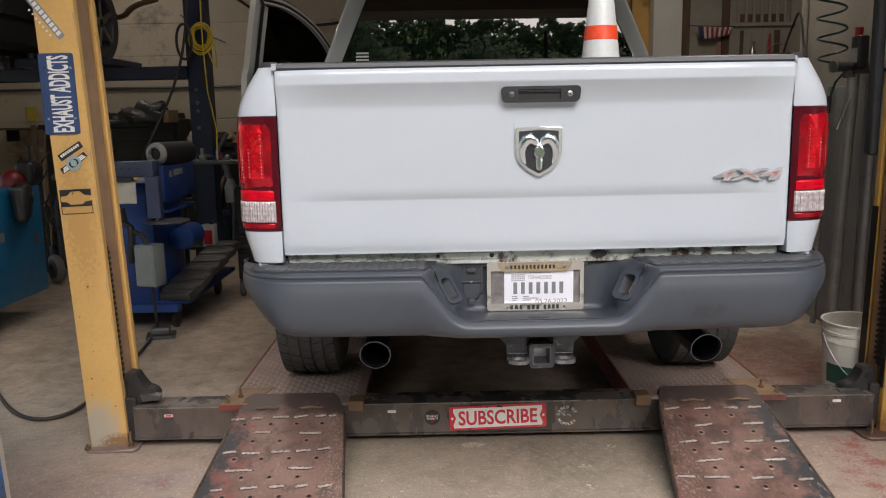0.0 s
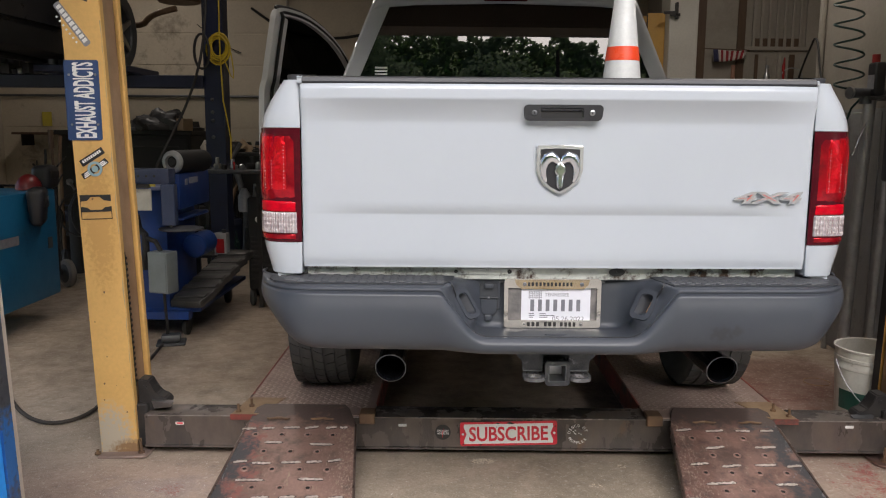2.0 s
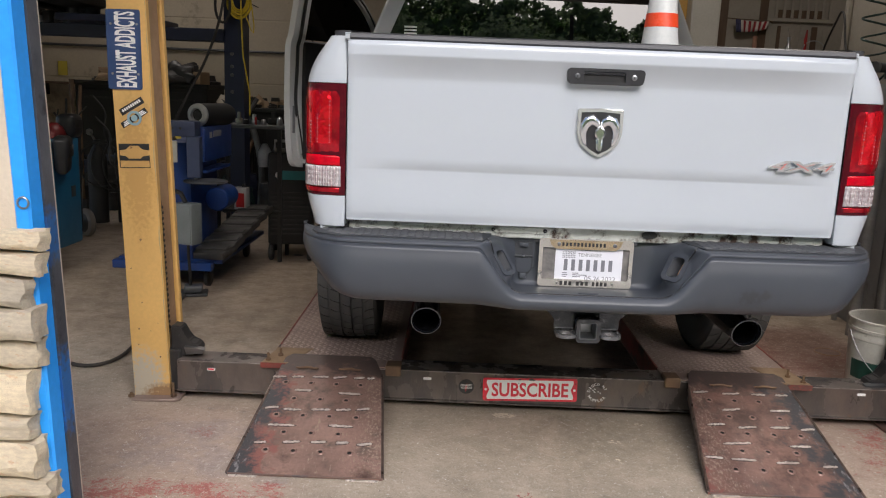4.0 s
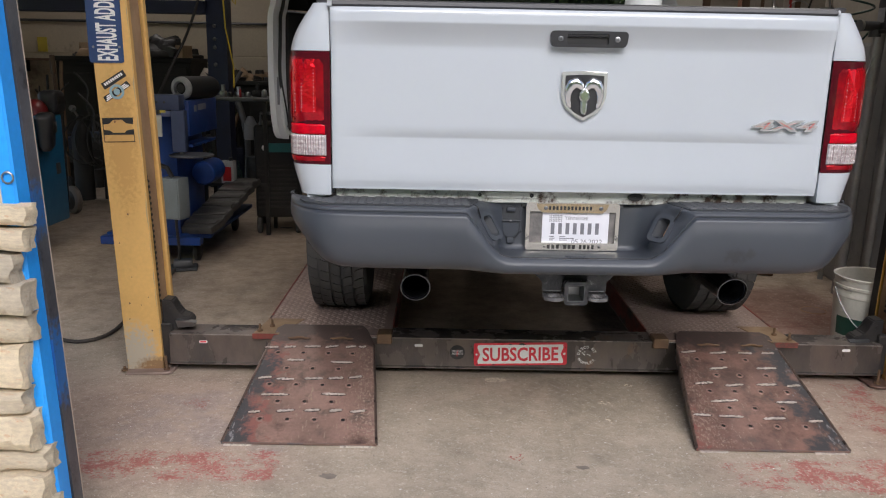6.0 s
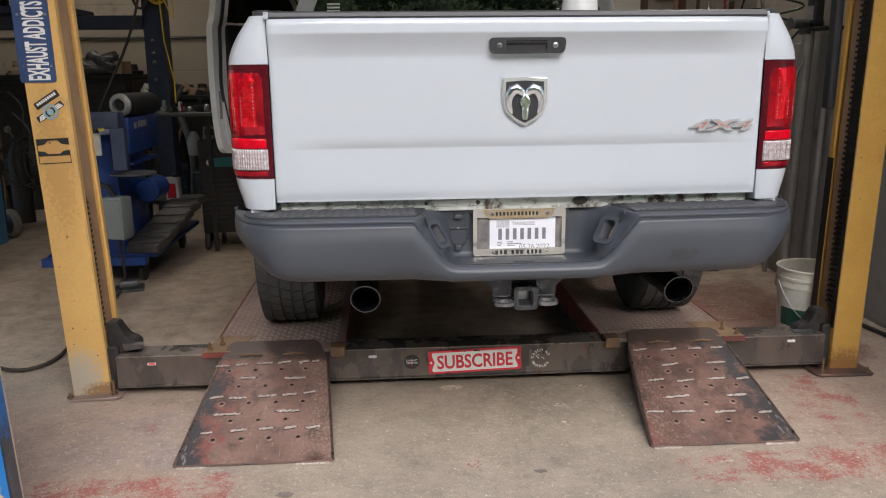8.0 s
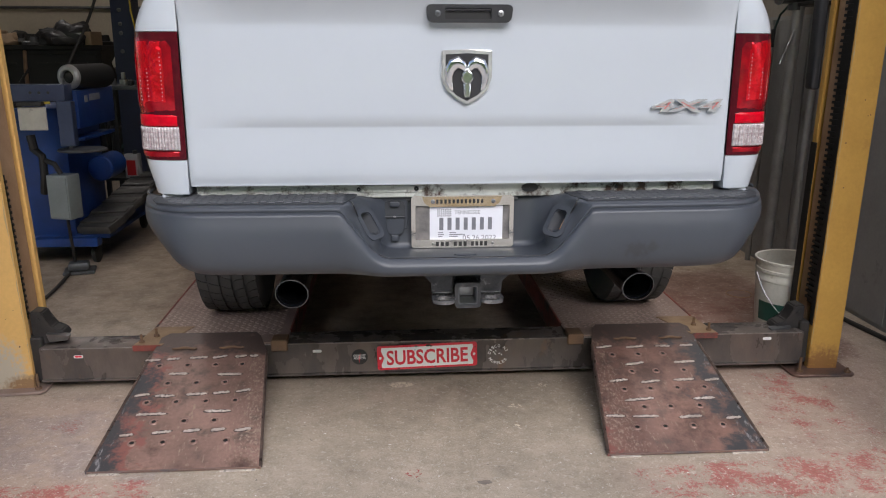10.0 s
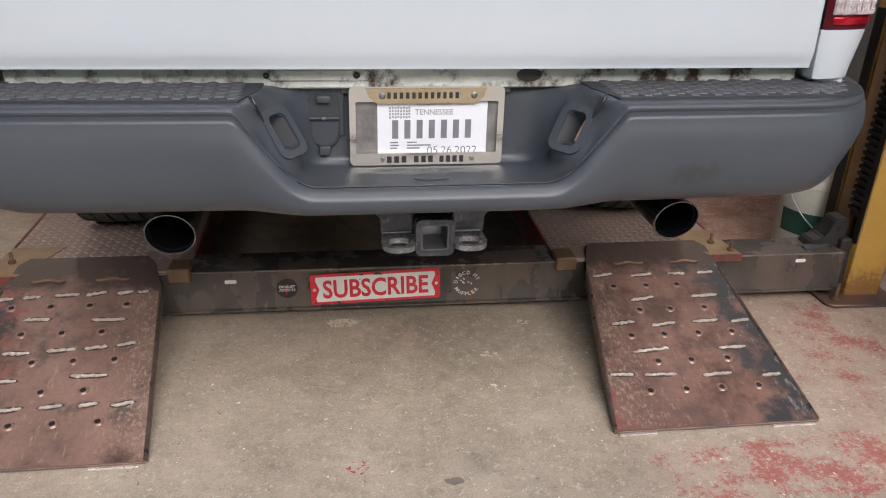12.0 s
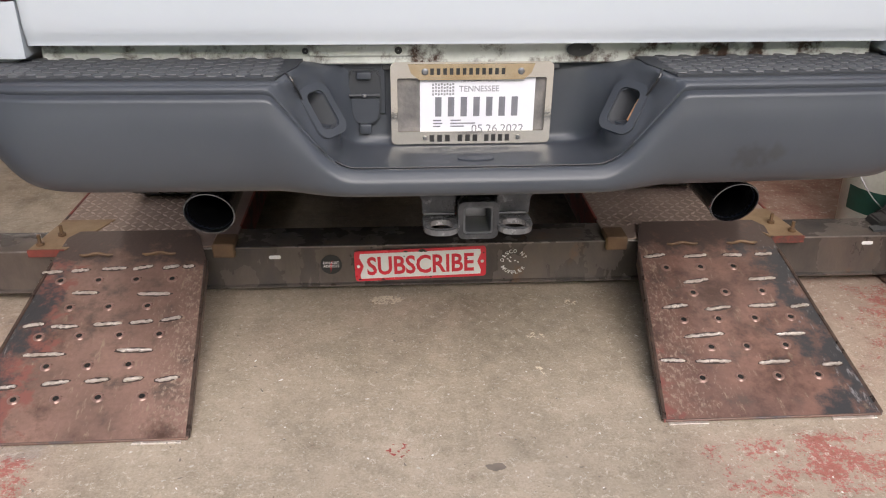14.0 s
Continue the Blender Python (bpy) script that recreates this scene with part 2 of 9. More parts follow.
cyan_paint = surf("cyan_machine_paint", (0.01, 0.16, 0.32), (0.01, 0.13, 0.27), 0.4, scale=5, fine=80, dirt=(0.02, 0.07, 0.12), dirt_scale=5, dirt_amount=0.4)
trim_blue = surf("bright_blue_trim_paint", (0.02, 0.34, 0.92), (0.018, 0.30, 0.84), 0.45, scale=5, fine=60, bump=0.1, dirt=(0.05, 0.22, 0.45), dirt_scale=12, dirt_amount=0.34)
jamb_steel = surf("worn_dark_jamb_steel", (0.09, 0.094, 0.104), (0.16, 0.165, 0.18), 0.4, metal=0.5, scale=7, fine=90, bump=0.2, dirt=(0.04, 0.04, 0.042), dirt_scale=9, dirt_amount=0.42)
stucco = surf("beige_stucco", (0.62, 0.52, 0.40), (0.56, 0.47, 0.36), 0.8, scale=3, fine=70, bump=0.5)
stone_mat = surf("ledge_stone", (0.78, 0.68, 0.52), (0.62, 0.53, 0.41), 0.8, scale=9, fine=60, bump=0.7, dirt=(0.64, 0.40, 0.24), dirt_scale=5, dirt_amount=0.41, per_piece=0.26, distance=0.008)
mortar = surf("mortar", (0.26, 0.24, 0.21), (0.2, 0.18, 0.16), 0.9, scale=12, fine=80, bump=0.5)
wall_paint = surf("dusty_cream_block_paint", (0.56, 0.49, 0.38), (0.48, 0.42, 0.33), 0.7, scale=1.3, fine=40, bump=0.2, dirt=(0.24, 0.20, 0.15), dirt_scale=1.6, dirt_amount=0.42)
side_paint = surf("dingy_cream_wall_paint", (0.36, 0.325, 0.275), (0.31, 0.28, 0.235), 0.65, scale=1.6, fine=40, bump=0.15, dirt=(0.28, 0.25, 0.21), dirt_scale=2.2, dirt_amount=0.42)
grey_metal_wall = surf("grey_wall_paint", (0.33, 0.33, 0.325), (0.27, 0.27, 0.265), 0.5, scale=2.5, fine=60, bump=0.1, dirt=(0.16, 0.157, 0.15), dirt_scale=3, dirt_amount=0.4)
pillar_paint = surf("white_pillar_paint", (0.66, 0.64, 0.58), (0.60, 0.58, 0.52), 0.55, scale=3, fine=60, bump=0.1, dirt=(0.42, 0.38, 0.32), dirt_scale=4, dirt_amount=0.36)
# unseen ceiling, made pale so that it bounces light into the workshop
ceiling_paint = surf("pale_bounce_ceiling_boards", (0.66, 0.63, 0.58), (0.58, 0.55, 0.50), 0.8, scale=2)
brown_wood = surf("brown_wood", (0.12, 0.075, 0.045), (0.085, 0.05, 0.03), 0.6, scale=4, stretch=(4, 4, 0.6))
bucket_plastic = surf("dirty_white_bucket_plastic", (0.66, 0.64, 0.57), (0.56, 0.53, 0.46), 0.4, scale=9, fine=90, bump=0.1, dirt=(0.30, 0.26, 0.20), dirt_scale=12, dirt_amount=0.38)
label_green = surf("dark_green_label", (0.022, 0.09, 0.065), (0.018, 0.07, 0.05), 0.45, scale=12, dirt=(0.18, 0.2, 0.18), dirt_scale=20, dirt_amount=0.34)
cone_white = surf("dusty_white_cone_vinyl", (0.60, 0.61, 0.60), (0.54, 0.55, 0.54), 0.4, scale=9, fine=90, dirt=(0.45, 0.45, 0.43), dirt_scale=10, dirt_amount=0.4)
orange_band = surf("orange_reflective_band", (0.80, 0.075, 0.02), (0.72, 0.06, 0.02), 0.3, scale=20, fine=200, bump=0.1)
yellow_hose = surf("yellow_hose", (0.55, 0.40, 0.02), (0.45, 0.32, 0.02), 0.45, scale=12, bump=0.0)
green_hose = surf("dark_green_air_hose", (0.015, 0.05, 0.045), (0.012, 0.035, 0.03), 0.4, scale=12, bump=0.0)
black_cable = surf("black_cable", (0.015, 0.014, 0.013), (0.025, 0.023, 0.022), 0.5, scale=12, bump=0.0)
dusty_cable = surf("dusty_black_cable", (0.035, 0.03, 0.026), (0.06, 0.05, 0.042), 0.65, scale=12, bump=0.0)
grey_box_paint = surf("grey_enamel", (0.20, 0.225, 0.225), (0.17, 0.19, 0.19), 0.45, scale=8, fine=90, dirt=(0.11, 0.115, 0.11), dirt_scale=10, dirt_amount=0.36)
grey_cast = surf("grey_cast_steel", (0.12, 0.125, 0.13), (0.08, 0.082, 0.085), 0.45, metal=0.5, scale=10, fine=80, bump=0.2)
red_plastic = surf("red_plastic", (0.40, 0.015, 0.014), (0.28, 0.010, 0.010), 0.38, scale=10, bump=0.0)
flake_red = surf("red_paint_flake", (0.45, 0.10, 0.085), (0.34, 0.08, 0.07), 0.5, scale=30, bump=0.0)
coating_flake = surf("old_coating_flake", (0.82, 0.74, 0.60), (0.70, 0.62, 0.5), 0.6, scale=30, fine=120, bump=0.2)
oil_stain = surf("old_oil_stain", (0.25, 0.21, 0.175), (0.19, 0.16, 0.135), 0.45, scale=30, fine=120, bump=0.1)
die_steel = surf("dull_die_steel", (0.090, 0.086, 0.080), (0.058, 0.056, 0.053), 0.45, metal=0.3, scale=9, fine=80, bump=0.2, dirt=(0.10, 0.09, 0.08), dirt_scale=12, dirt_amount=0.4)
dark_stuff = surf("oily_dark_metal", (0.035, 0.032, 0.03), (0.02, 0.019, 0.018), 0.5, metal=0.3, scale=10, fine=70)
cardboard = surf("cardboard", (0.34, 0.24, 0.15), (0.27, 0.19, 0.12), 0.8, scale=7)
rag_cloth = surf("pale_rag_cloth", (0.48, 0.43, 0.38), (0.38, 0.33, 0.28), 0.9, scale=9)
flag_red = surf("red_cloth", (0.30, 0.03, 0.035), (0.24, 0.02, 0.03), 0.9, scale=9)
flag_white = surf("white_cloth", (0.55, 0.5, 0.46), (0.48, 0.44, 0.4), 0.9, scale=9)
flag_navy = surf("navy_cloth", (0.05, 0.05, 0.11), (0.04, 0.04, 0.09), 0.9, scale=9)
lamp_tube = surf("white_lamp_tube", (0.85, 0.85, 0.85), (0.85, 0.85, 0.85), 0.3, bump=0.0)
note_yellow = surf("yellow_note", (0.55, 0.45, 0.06), (0.5, 0.4, 0.06), 0.8, scale=9)
teal_paint = surf("teal_stripe_paint", (0.01, 0.16, 0.17), (0.01, 0.13, 0.14), 0.4, scale=9)
window_glass = glass("tinted_window_glass", (0.003, 0.0035, 0.0045), 0.060)
# brighter copy of white_paint: the light on the shaded door edge, as colour
lit_door_white = surf("brightened_white_door_paint", (0.76, 0.77, 0.78), (0.70, 0.71, 0.72), 0.35, scale=4, bump=0.0, coat=0.3, grain=0.01)
door_glass = glass("side_window_glass", (0.012, 0.013, 0.014), 0.03)
bark = surf("bark", (0.12, 0.09, 0.065), (0.08, 0.06, 0.045), 0.9, scale=10)
leaf = surf("leaves", (0.24, 0.30, 0.19), (0.32, 0.38, 0.26), 0.7, scale=1.5, bump=0.0, grain=0.3, fine=6)
for lens_mat in (red_lens, red_lens_bright, red_lens_dark):
    lens_mat.node_tree.nodes["Principled BSDF"].inputs["Specular IOR Level"].default_value = 0.22
    lens_mat.node_tree.nodes["Principled BSDF"].inputs["Coat Weight"].default_value = 0.04
leaf_light = leaf.node_tree.nodes.new("ShaderNodeBsdfTranslucent")      # daylight through the leaves
leaf_light.inputs["Color"].default_value = (0.50, 0.62, 0.36, 1)
leaf_mix = leaf.node_tree.nodes.new("ShaderNodeMixShader")
leaf_mix.inputs[0].default_value = 0.62
leaf.node_tree.links.new(leaf.node_tree.nodes["Principled BSDF"].outputs[0], leaf_mix.inputs[1])
leaf.node_tree.links.new(leaf_light.outputs[0], leaf_mix.inputs[2])
leaf.node_tree.links.new(leaf_mix.outputs[0], leaf.node_tree.nodes["Material Output"].inputs["Surface"])
asphalt = surf("asphalt", (0.055, 0.055, 0.055), (0.045, 0.045, 0.045), 0.85, scale=2, fine=120, bump=0.3)
apron_concrete = surf("apron_concrete", (0.62, 0.56, 0.48), (0.55, 0.49, 0.42), 0.8, scale=1.6, fine=90, bump=0.3, dirt=(0.44, 0.39, 0.33), dirt_scale=3, dirt_amount=0.4)


def floor_material():
    """Worn concrete with oil stains and the flaking remains of red paint in two strips by the doorway and beside the lift."""
    m = surf("worn_concrete_floor", (0.55, 0.458, 0.362), (0.44, 0.366, 0.288), 0.5, scale=3.0, fine=260, bump=0.22, dirt=(0.39, 0.33, 0.26), dirt_scale=2.6, dirt_amount=0.46, grain=0.16, rough_var=0.15)
    n, l = m.node_tree.nodes, m.node_tree.links
    b = n["Principled BSDF"]
    col = b.inputs["Base Color"].links[0].from_socket
    co = n.new("ShaderNodeTexCoord")
    sep = n.new("ShaderNodeSeparateXYZ")
    l.new(co.outputs["Object"], sep.inputs[0])

    def calc(op, a, c=None):
        k = n.new("ShaderNodeMath")
        k.operation = op
        for sock, v in zip(k.inputs, (a, c)):
            if v is None:
                continue
            if hasattr(v, "links"):
                l.new(v, sock)
            else:
                sock.default_value = v
        return k.outputs[0]

    def band(v, lo, hi, soft):
        """1 between lo and hi, falling off over soft."""
        r1, r2 = n.new("ShaderNodeMapRange"), n.new("ShaderNodeMapRange")
        r1.inputs[1].default_value, r1.inputs[2].default_value = lo - soft, lo + soft
        r2.inputs[1].default_value, r2.inputs[2].default_value = hi + soft, hi - soft
        l.new(v, r1.inputs[0])
        l.new(v, r2.inputs[0])
        return calc("MULTIPLY", r1.outputs[0], r2.outputs[0])

    x, y = sep.outputs[0], sep.outputs[1]
    strip = calc("MULTIPLY", band(y, -0.96, -0.70, 0.05), calc("ADD", band(x, -1.9, -0.95, 0.12), band(x, 0.46, 1.5, 0.08)))
    side = calc("MULTIPLY", band(x, 1.02, 1.6, 0.25), band(y, -0.8, 0.1, 0.3))
    far = calc("MULTIPLY", band(x, 1.0, 1.9, 0.2), band(y, 0.2, 1.4, 0.4))
    left = calc("MULTIPLY", band(x, -1.7, -1.2, 0.3), band(y, -0.6, -0.1, 0.2))
    area = calc("ADD", calc("ADD", strip, calc("MULTIPLY", side, 0.95)), calc("ADD", calc("MULTIPLY", far, 1.0), calc("MULTIPLY", left, 0.8)))
    spot = calc("MULTIPLY", band(x, -0.60, -0.50, 0.1), band(y, -0.32, -0.18, 0.1))
    area = calc("MINIMUM", calc("ADD", area, calc("MULTIPLY", spot, 0.85)), 1.0)
    t1, t2 = n.new("ShaderNodeTexNoise"), n.new("ShaderNodeTexNoise")
    t1.inputs["Scale"].default_value, t1.inputs["Detail"].default_value, t1.inputs["Roughness"].default_value = 8.0, 10.0, 0.72
    t2.inputs["Scale"].default_value, t2.inputs["Detail"].default_value, t2.inputs["Roughness"].default_value = 85.0, 8.0, 0.75
    for t in (t1, t2):
        l.new(co.outputs["Object"], t.inputs["Vector"])
    fleck = calc("ADD", calc("MULTIPLY", t1.outputs["Fac"], 0.52), calc("MULTIPLY", t2.outputs["Fac"], 0.48))
    lift = calc("ADD", fleck, calc("MULTIPLY", calc("SUBTRACT", area, 1.0), 0.22))
    r = n.new("ShaderNodeMapRange")
    r.inputs[1].default_value, r.inputs[2].default_value = 0.503, 0.516
    l.new(lift, r.inputs[0])
    x1 = n.new("ShaderNodeMix")
    x1.data_type = "RGBA"
    x1.inputs[7].default_value = (0.50, 0.135, 0.115, 1)
    l.new(calc("MULTIPLY", r.outputs[0], 0.82), x1.inputs[0])
    l.new(col, x1.inputs[6])
    # grey paint remains by the lift post
    grey = calc("MULTIPLY", band(x, -1.75, -0.9, 0.15), band(y, -0.75, -0.12, 0.12))
    r3 = n.new("ShaderNodeMapRange")
    r3.inputs[1].default_value, r3.inputs[2].default_value = 0.40, 0.56
    l.new(calc("ADD", t1.outputs["Fac"], calc("MULTIPLY", calc("SUBTRACT", grey, 1.0), 0.3)), r3.inputs[0])
    x3 = n.new("ShaderNodeMix")
    x3.data_type = "RGBA"
    l.new(calc("MULTIPLY", r3.outputs[0], 0.75), x3.inputs[0])
    l.new(col, x3.inputs[6])
    x3.inputs[7].default_value = (0.40, 0.395, 0.39, 1)
    # faded pink where the red paint has worn thin
    haze = n.new("ShaderNodeMix")
    haze.data_type = "RGBA"
    wide = calc("ADD", calc("MULTIPLY", band(x, 1.1, 1.9, 0.2), band(y, -1.0, 1.4, 0.3)), calc("MULTIPLY", band(x, -2.2, -1.2, 0.25), band(y, -1.0, -0.1, 0.2)))
    l.new(calc("MULTIPLY", calc("MINIMUM", calc("ADD", wide, calc("MULTIPLY", area, 0.6)), 1.0), calc("MULTIPLY", t1.outputs["Fac"], 0.85)), haze.inputs[0])
    haze.inputs[7].default_value = (0.50, 0.325, 0.275, 1)
    l.new(x3.outputs[2], haze.inputs[6])
    l.new(haze.outputs[2], x1.inputs[6])
    # pale paint flecks
    t3 = n.new("ShaderNodeTexNoise")
    t3.inputs["Scale"].default_value, t3.inputs["Detail"].default_value = 60.0, 5.0
    l.new(co.outputs["Object"], t3.inputs["Vector"])
    r4 = n.new("ShaderNodeMapRange")
    r4.inputs[1].default_value, r4.inputs[2].default_value = 0.68, 0.72
    l.new(t3.outputs["Fac"], r4.inputs[0])
    x4 = n.new("ShaderNodeMix")
    x4.data_type = "RGBA"
    x4.inputs[7].default_value = (0.66, 0.63, 0.58, 1)
    l.new(r4.outputs[0], x4.inputs[0])
    l.new(x1.outputs[2], x4.inputs[6])
    # red painted bay beside the lift
    bay = calc("MULTIPLY", band(x, 1.0, 1.85, 0.08), band(y, 0.16, 1.55, 0.14))
    r6 = n.new("ShaderNodeMapRange")
    r6.inputs[1].default_value, r6.inputs[2].default_value = 0.28, 0.44
    l.new(calc("ADD", fleck, calc("MULTIPLY", calc("SUBTRACT", bay, 1.0), 0.3)), r6.inputs[0])
    x6 = n.new("ShaderNodeMix")
    x6.data_type = "RGBA"
    x6.inputs[7].default_value = (0.255, 0.145, 0.115, 1)
    l.new(calc("MULTIPLY", r6.outputs[0], 0.8), x6.inputs[0])
    l.new(x4.outputs[2], x6.inputs[6])
    x4 = x6
    # dark pitted stain in the middle of the doorway, and pits all over
    t5 = n.new("ShaderNodeTexNoise")
    t5.inputs["Scale"].default_value, t5.inputs["Detail"].default_value, t5.inputs["Roughness"].default_value = 150.0, 6.0, 0.8
    l.new(co.outputs["Object"], t5.inputs["Vector"])
    stain = calc("MULTIPLY", band(x, -0.35, 0.35, 0.35), band(y, -0.62, -0.05, 0.25))
    r5 = n.new("ShaderNodeMapRange")
    r5.inputs[1].default_value, r5.inputs[2].default_value = 0.47, 0.62
    l.new(calc("ADD", calc("ADD", calc("MULTIPLY", t5.outputs["Fac"], 0.6), calc("MULTIPLY", t1.outputs["Fac"], 0.4)), calc("MULTIPLY", stain, 0.055)), r5.inputs[0])
    x5 = n.new("ShaderNodeMix")
    x5.data_type, x5.blend_type = "RGBA", "MULTIPLY"
    x5.inputs[7].default_value = (0.60, 0.605, 0.575, 1)
    l.new(calc("MULTIPLY", r5.outputs[0], 0.9), x5.inputs[0])
    l.new(x4.outputs[2], x5.inputs[6])
    # mottling a few centimetres across
    t7 = n.new("ShaderNodeTexNoise")
    t7.inputs["Scale"].default_value, t7.inputs["Detail"].default_value, t7.inputs["Roughness"].default_value = 34.0, 9.0, 0.8
    l.new(co.outputs["Object"], t7.inputs["Vector"])
    r7 = n.new("ShaderNodeMapRange")
    r7.inputs[1].default_value, r7.inputs[2].default_value = 0.48, 0.64
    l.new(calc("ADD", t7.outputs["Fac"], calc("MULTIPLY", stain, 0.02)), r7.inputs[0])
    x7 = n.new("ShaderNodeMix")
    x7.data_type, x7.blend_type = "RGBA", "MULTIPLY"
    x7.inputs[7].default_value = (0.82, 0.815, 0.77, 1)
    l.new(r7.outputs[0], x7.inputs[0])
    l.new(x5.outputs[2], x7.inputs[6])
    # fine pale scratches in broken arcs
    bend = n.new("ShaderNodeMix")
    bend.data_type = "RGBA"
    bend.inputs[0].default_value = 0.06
    l.new(co.outputs["Object"], bend.inputs[6])
    l.new(t7.outputs["Color"], bend.inputs[7])
    hits = []
    for scale in (26.0, 43.0):
        vo = n.new("ShaderNodeTexVoronoi")
        vo.feature = "DISTANCE_TO_EDGE"
        vo.inputs["Scale"].default_value = scale
        l.new(bend.outputs[2], vo.inputs["Vector"])
        r8 = n.new("ShaderNodeMapRange")
        r8.inputs[1].default_value, r8.inputs[2].default_value = 0.0011 * scale, 0.0004 * scale
        l.new(vo.outputs["Distance"], r8.inputs[0])
        hits.append(r8.outputs[0])
    t9 = n.new("ShaderNodeTexNoise")
    t9.inputs["Scale"].default_value, t9.inputs["Detail"].default_value, t9.inputs["Roughness"].default_value = 48.0, 4.0, 0.65
    l.new(co.outputs["Object"], t9.inputs["Vector"])
    r9 = n.new("ShaderNodeMapRange")
    r9.inputs[1].default_value, r9.inputs[2].default_value = 0.545, 0.60
    l.new(t9.outputs["Fac"], r9.inputs[0])
    x9 = n.new("ShaderNodeMix")
    x9.data_type = "RGBA"
    x9.inputs[7].default_value = (0.70, 0.65, 0.57, 1)
    l.new(calc("MULTIPLY", calc("MULTIPLY", calc("MAXIMUM", hits[0], hits[1]), r9.outputs[0]), 0.8), x9.inputs[0])
    l.new(x7.outputs[2], x9.inputs[6])
    # browner, darker patches from behind the lift's rear beam inwards
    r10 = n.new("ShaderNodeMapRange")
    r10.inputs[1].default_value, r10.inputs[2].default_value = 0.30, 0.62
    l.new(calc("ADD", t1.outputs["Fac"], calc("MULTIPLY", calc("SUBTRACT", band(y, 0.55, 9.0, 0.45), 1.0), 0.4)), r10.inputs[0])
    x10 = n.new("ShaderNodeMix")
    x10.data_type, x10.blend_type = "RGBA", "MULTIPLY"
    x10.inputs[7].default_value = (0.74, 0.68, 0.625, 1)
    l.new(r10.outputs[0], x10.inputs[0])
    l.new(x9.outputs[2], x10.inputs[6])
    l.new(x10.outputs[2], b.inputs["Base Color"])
    return m


floor_concrete = floor_material()


def ramp_material(name, dark_x, red_x, worn_x, dark, light):
    """Brown rusted plate: a blackened worn strip at one edge, remains of red paint at another, pale scuffs along the
    slope, darker blotches towards the tab.
    """
    m = surf(name, light, dark, 0.43, metal=0.2, scale=5.5, fine=80, bump=0.3, dirt=(0.13, 0.092, 0.078), dirt_scale=11, dirt_amount=0.45, grain=0.25)
    n, l = m.node_tree.nodes, m.node_tree.links
    b = n["Principled BSDF"]
    col = b.inputs["Base Color"].links[0].from_socket
    co = n.new("ShaderNodeTexCoord")
    sep = n.new("ShaderNodeSeparateXYZ")
    l.new(co.outputs["Object"], sep.inputs[0])

    def speck(scale, stretch=(1, 1, 1)):
        mp = n.new("ShaderNodeMapping")
        mp.inputs["Scale"].default_value = stretch
        l.new(co.outputs["Object"], mp.inputs["Vector"])
        t = n.new("ShaderNodeTexNoise")
        t.inputs["Scale"].default_value, t.inputs["Detail"].default_value, t.inputs["Roughness"].default_value = scale, 8.0, 0.7
        l.new(mp.outputs[0], t.inputs["Vector"])
        return t.outputs["Fac"]

    def layer(colour, fac, below):
        x = n.new("ShaderNodeMix")
        x.data_type = "RGBA"
        l.new(fac, x.inputs[0])
        l.new(below, x.inputs[6])
        x.inputs[7].default_value = rgb(colour)
        return x.outputs[2]

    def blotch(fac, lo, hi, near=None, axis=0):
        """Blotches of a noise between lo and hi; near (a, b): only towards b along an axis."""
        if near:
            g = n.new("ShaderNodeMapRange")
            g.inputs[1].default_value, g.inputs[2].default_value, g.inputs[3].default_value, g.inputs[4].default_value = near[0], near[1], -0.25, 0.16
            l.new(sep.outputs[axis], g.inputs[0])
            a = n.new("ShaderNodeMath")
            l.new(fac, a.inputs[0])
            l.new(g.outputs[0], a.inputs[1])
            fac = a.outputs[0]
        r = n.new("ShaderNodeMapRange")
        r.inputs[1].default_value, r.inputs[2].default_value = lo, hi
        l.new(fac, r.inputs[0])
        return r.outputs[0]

    col = layer((0.36, 0.27, 0.20), blotch(speck(60, (1, 0.25, 0.25)), 0.59, 0.68), col)
    col = layer((0.40, 0.30, 0.235), blotch(speck(150, (0.8, 0.42, 0.42)), 0.66, 0.78, worn_x), col)
    col = layer((0.09, 0.05, 0.04), blotch(speck(3.5), 0.54, 0.66), col)
    col = layer((0.26, 0.105, 0.088), blotch(speck(17), 0.58, 0.66, red_x), col)
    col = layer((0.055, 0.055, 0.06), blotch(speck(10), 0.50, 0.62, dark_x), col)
    # dark brown blotches that thicken towards the tab
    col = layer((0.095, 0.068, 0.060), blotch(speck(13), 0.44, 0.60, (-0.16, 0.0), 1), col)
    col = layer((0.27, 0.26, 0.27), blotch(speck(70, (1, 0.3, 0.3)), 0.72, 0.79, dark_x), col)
    l.new(col, b.inputs["Base Color"])
    return m


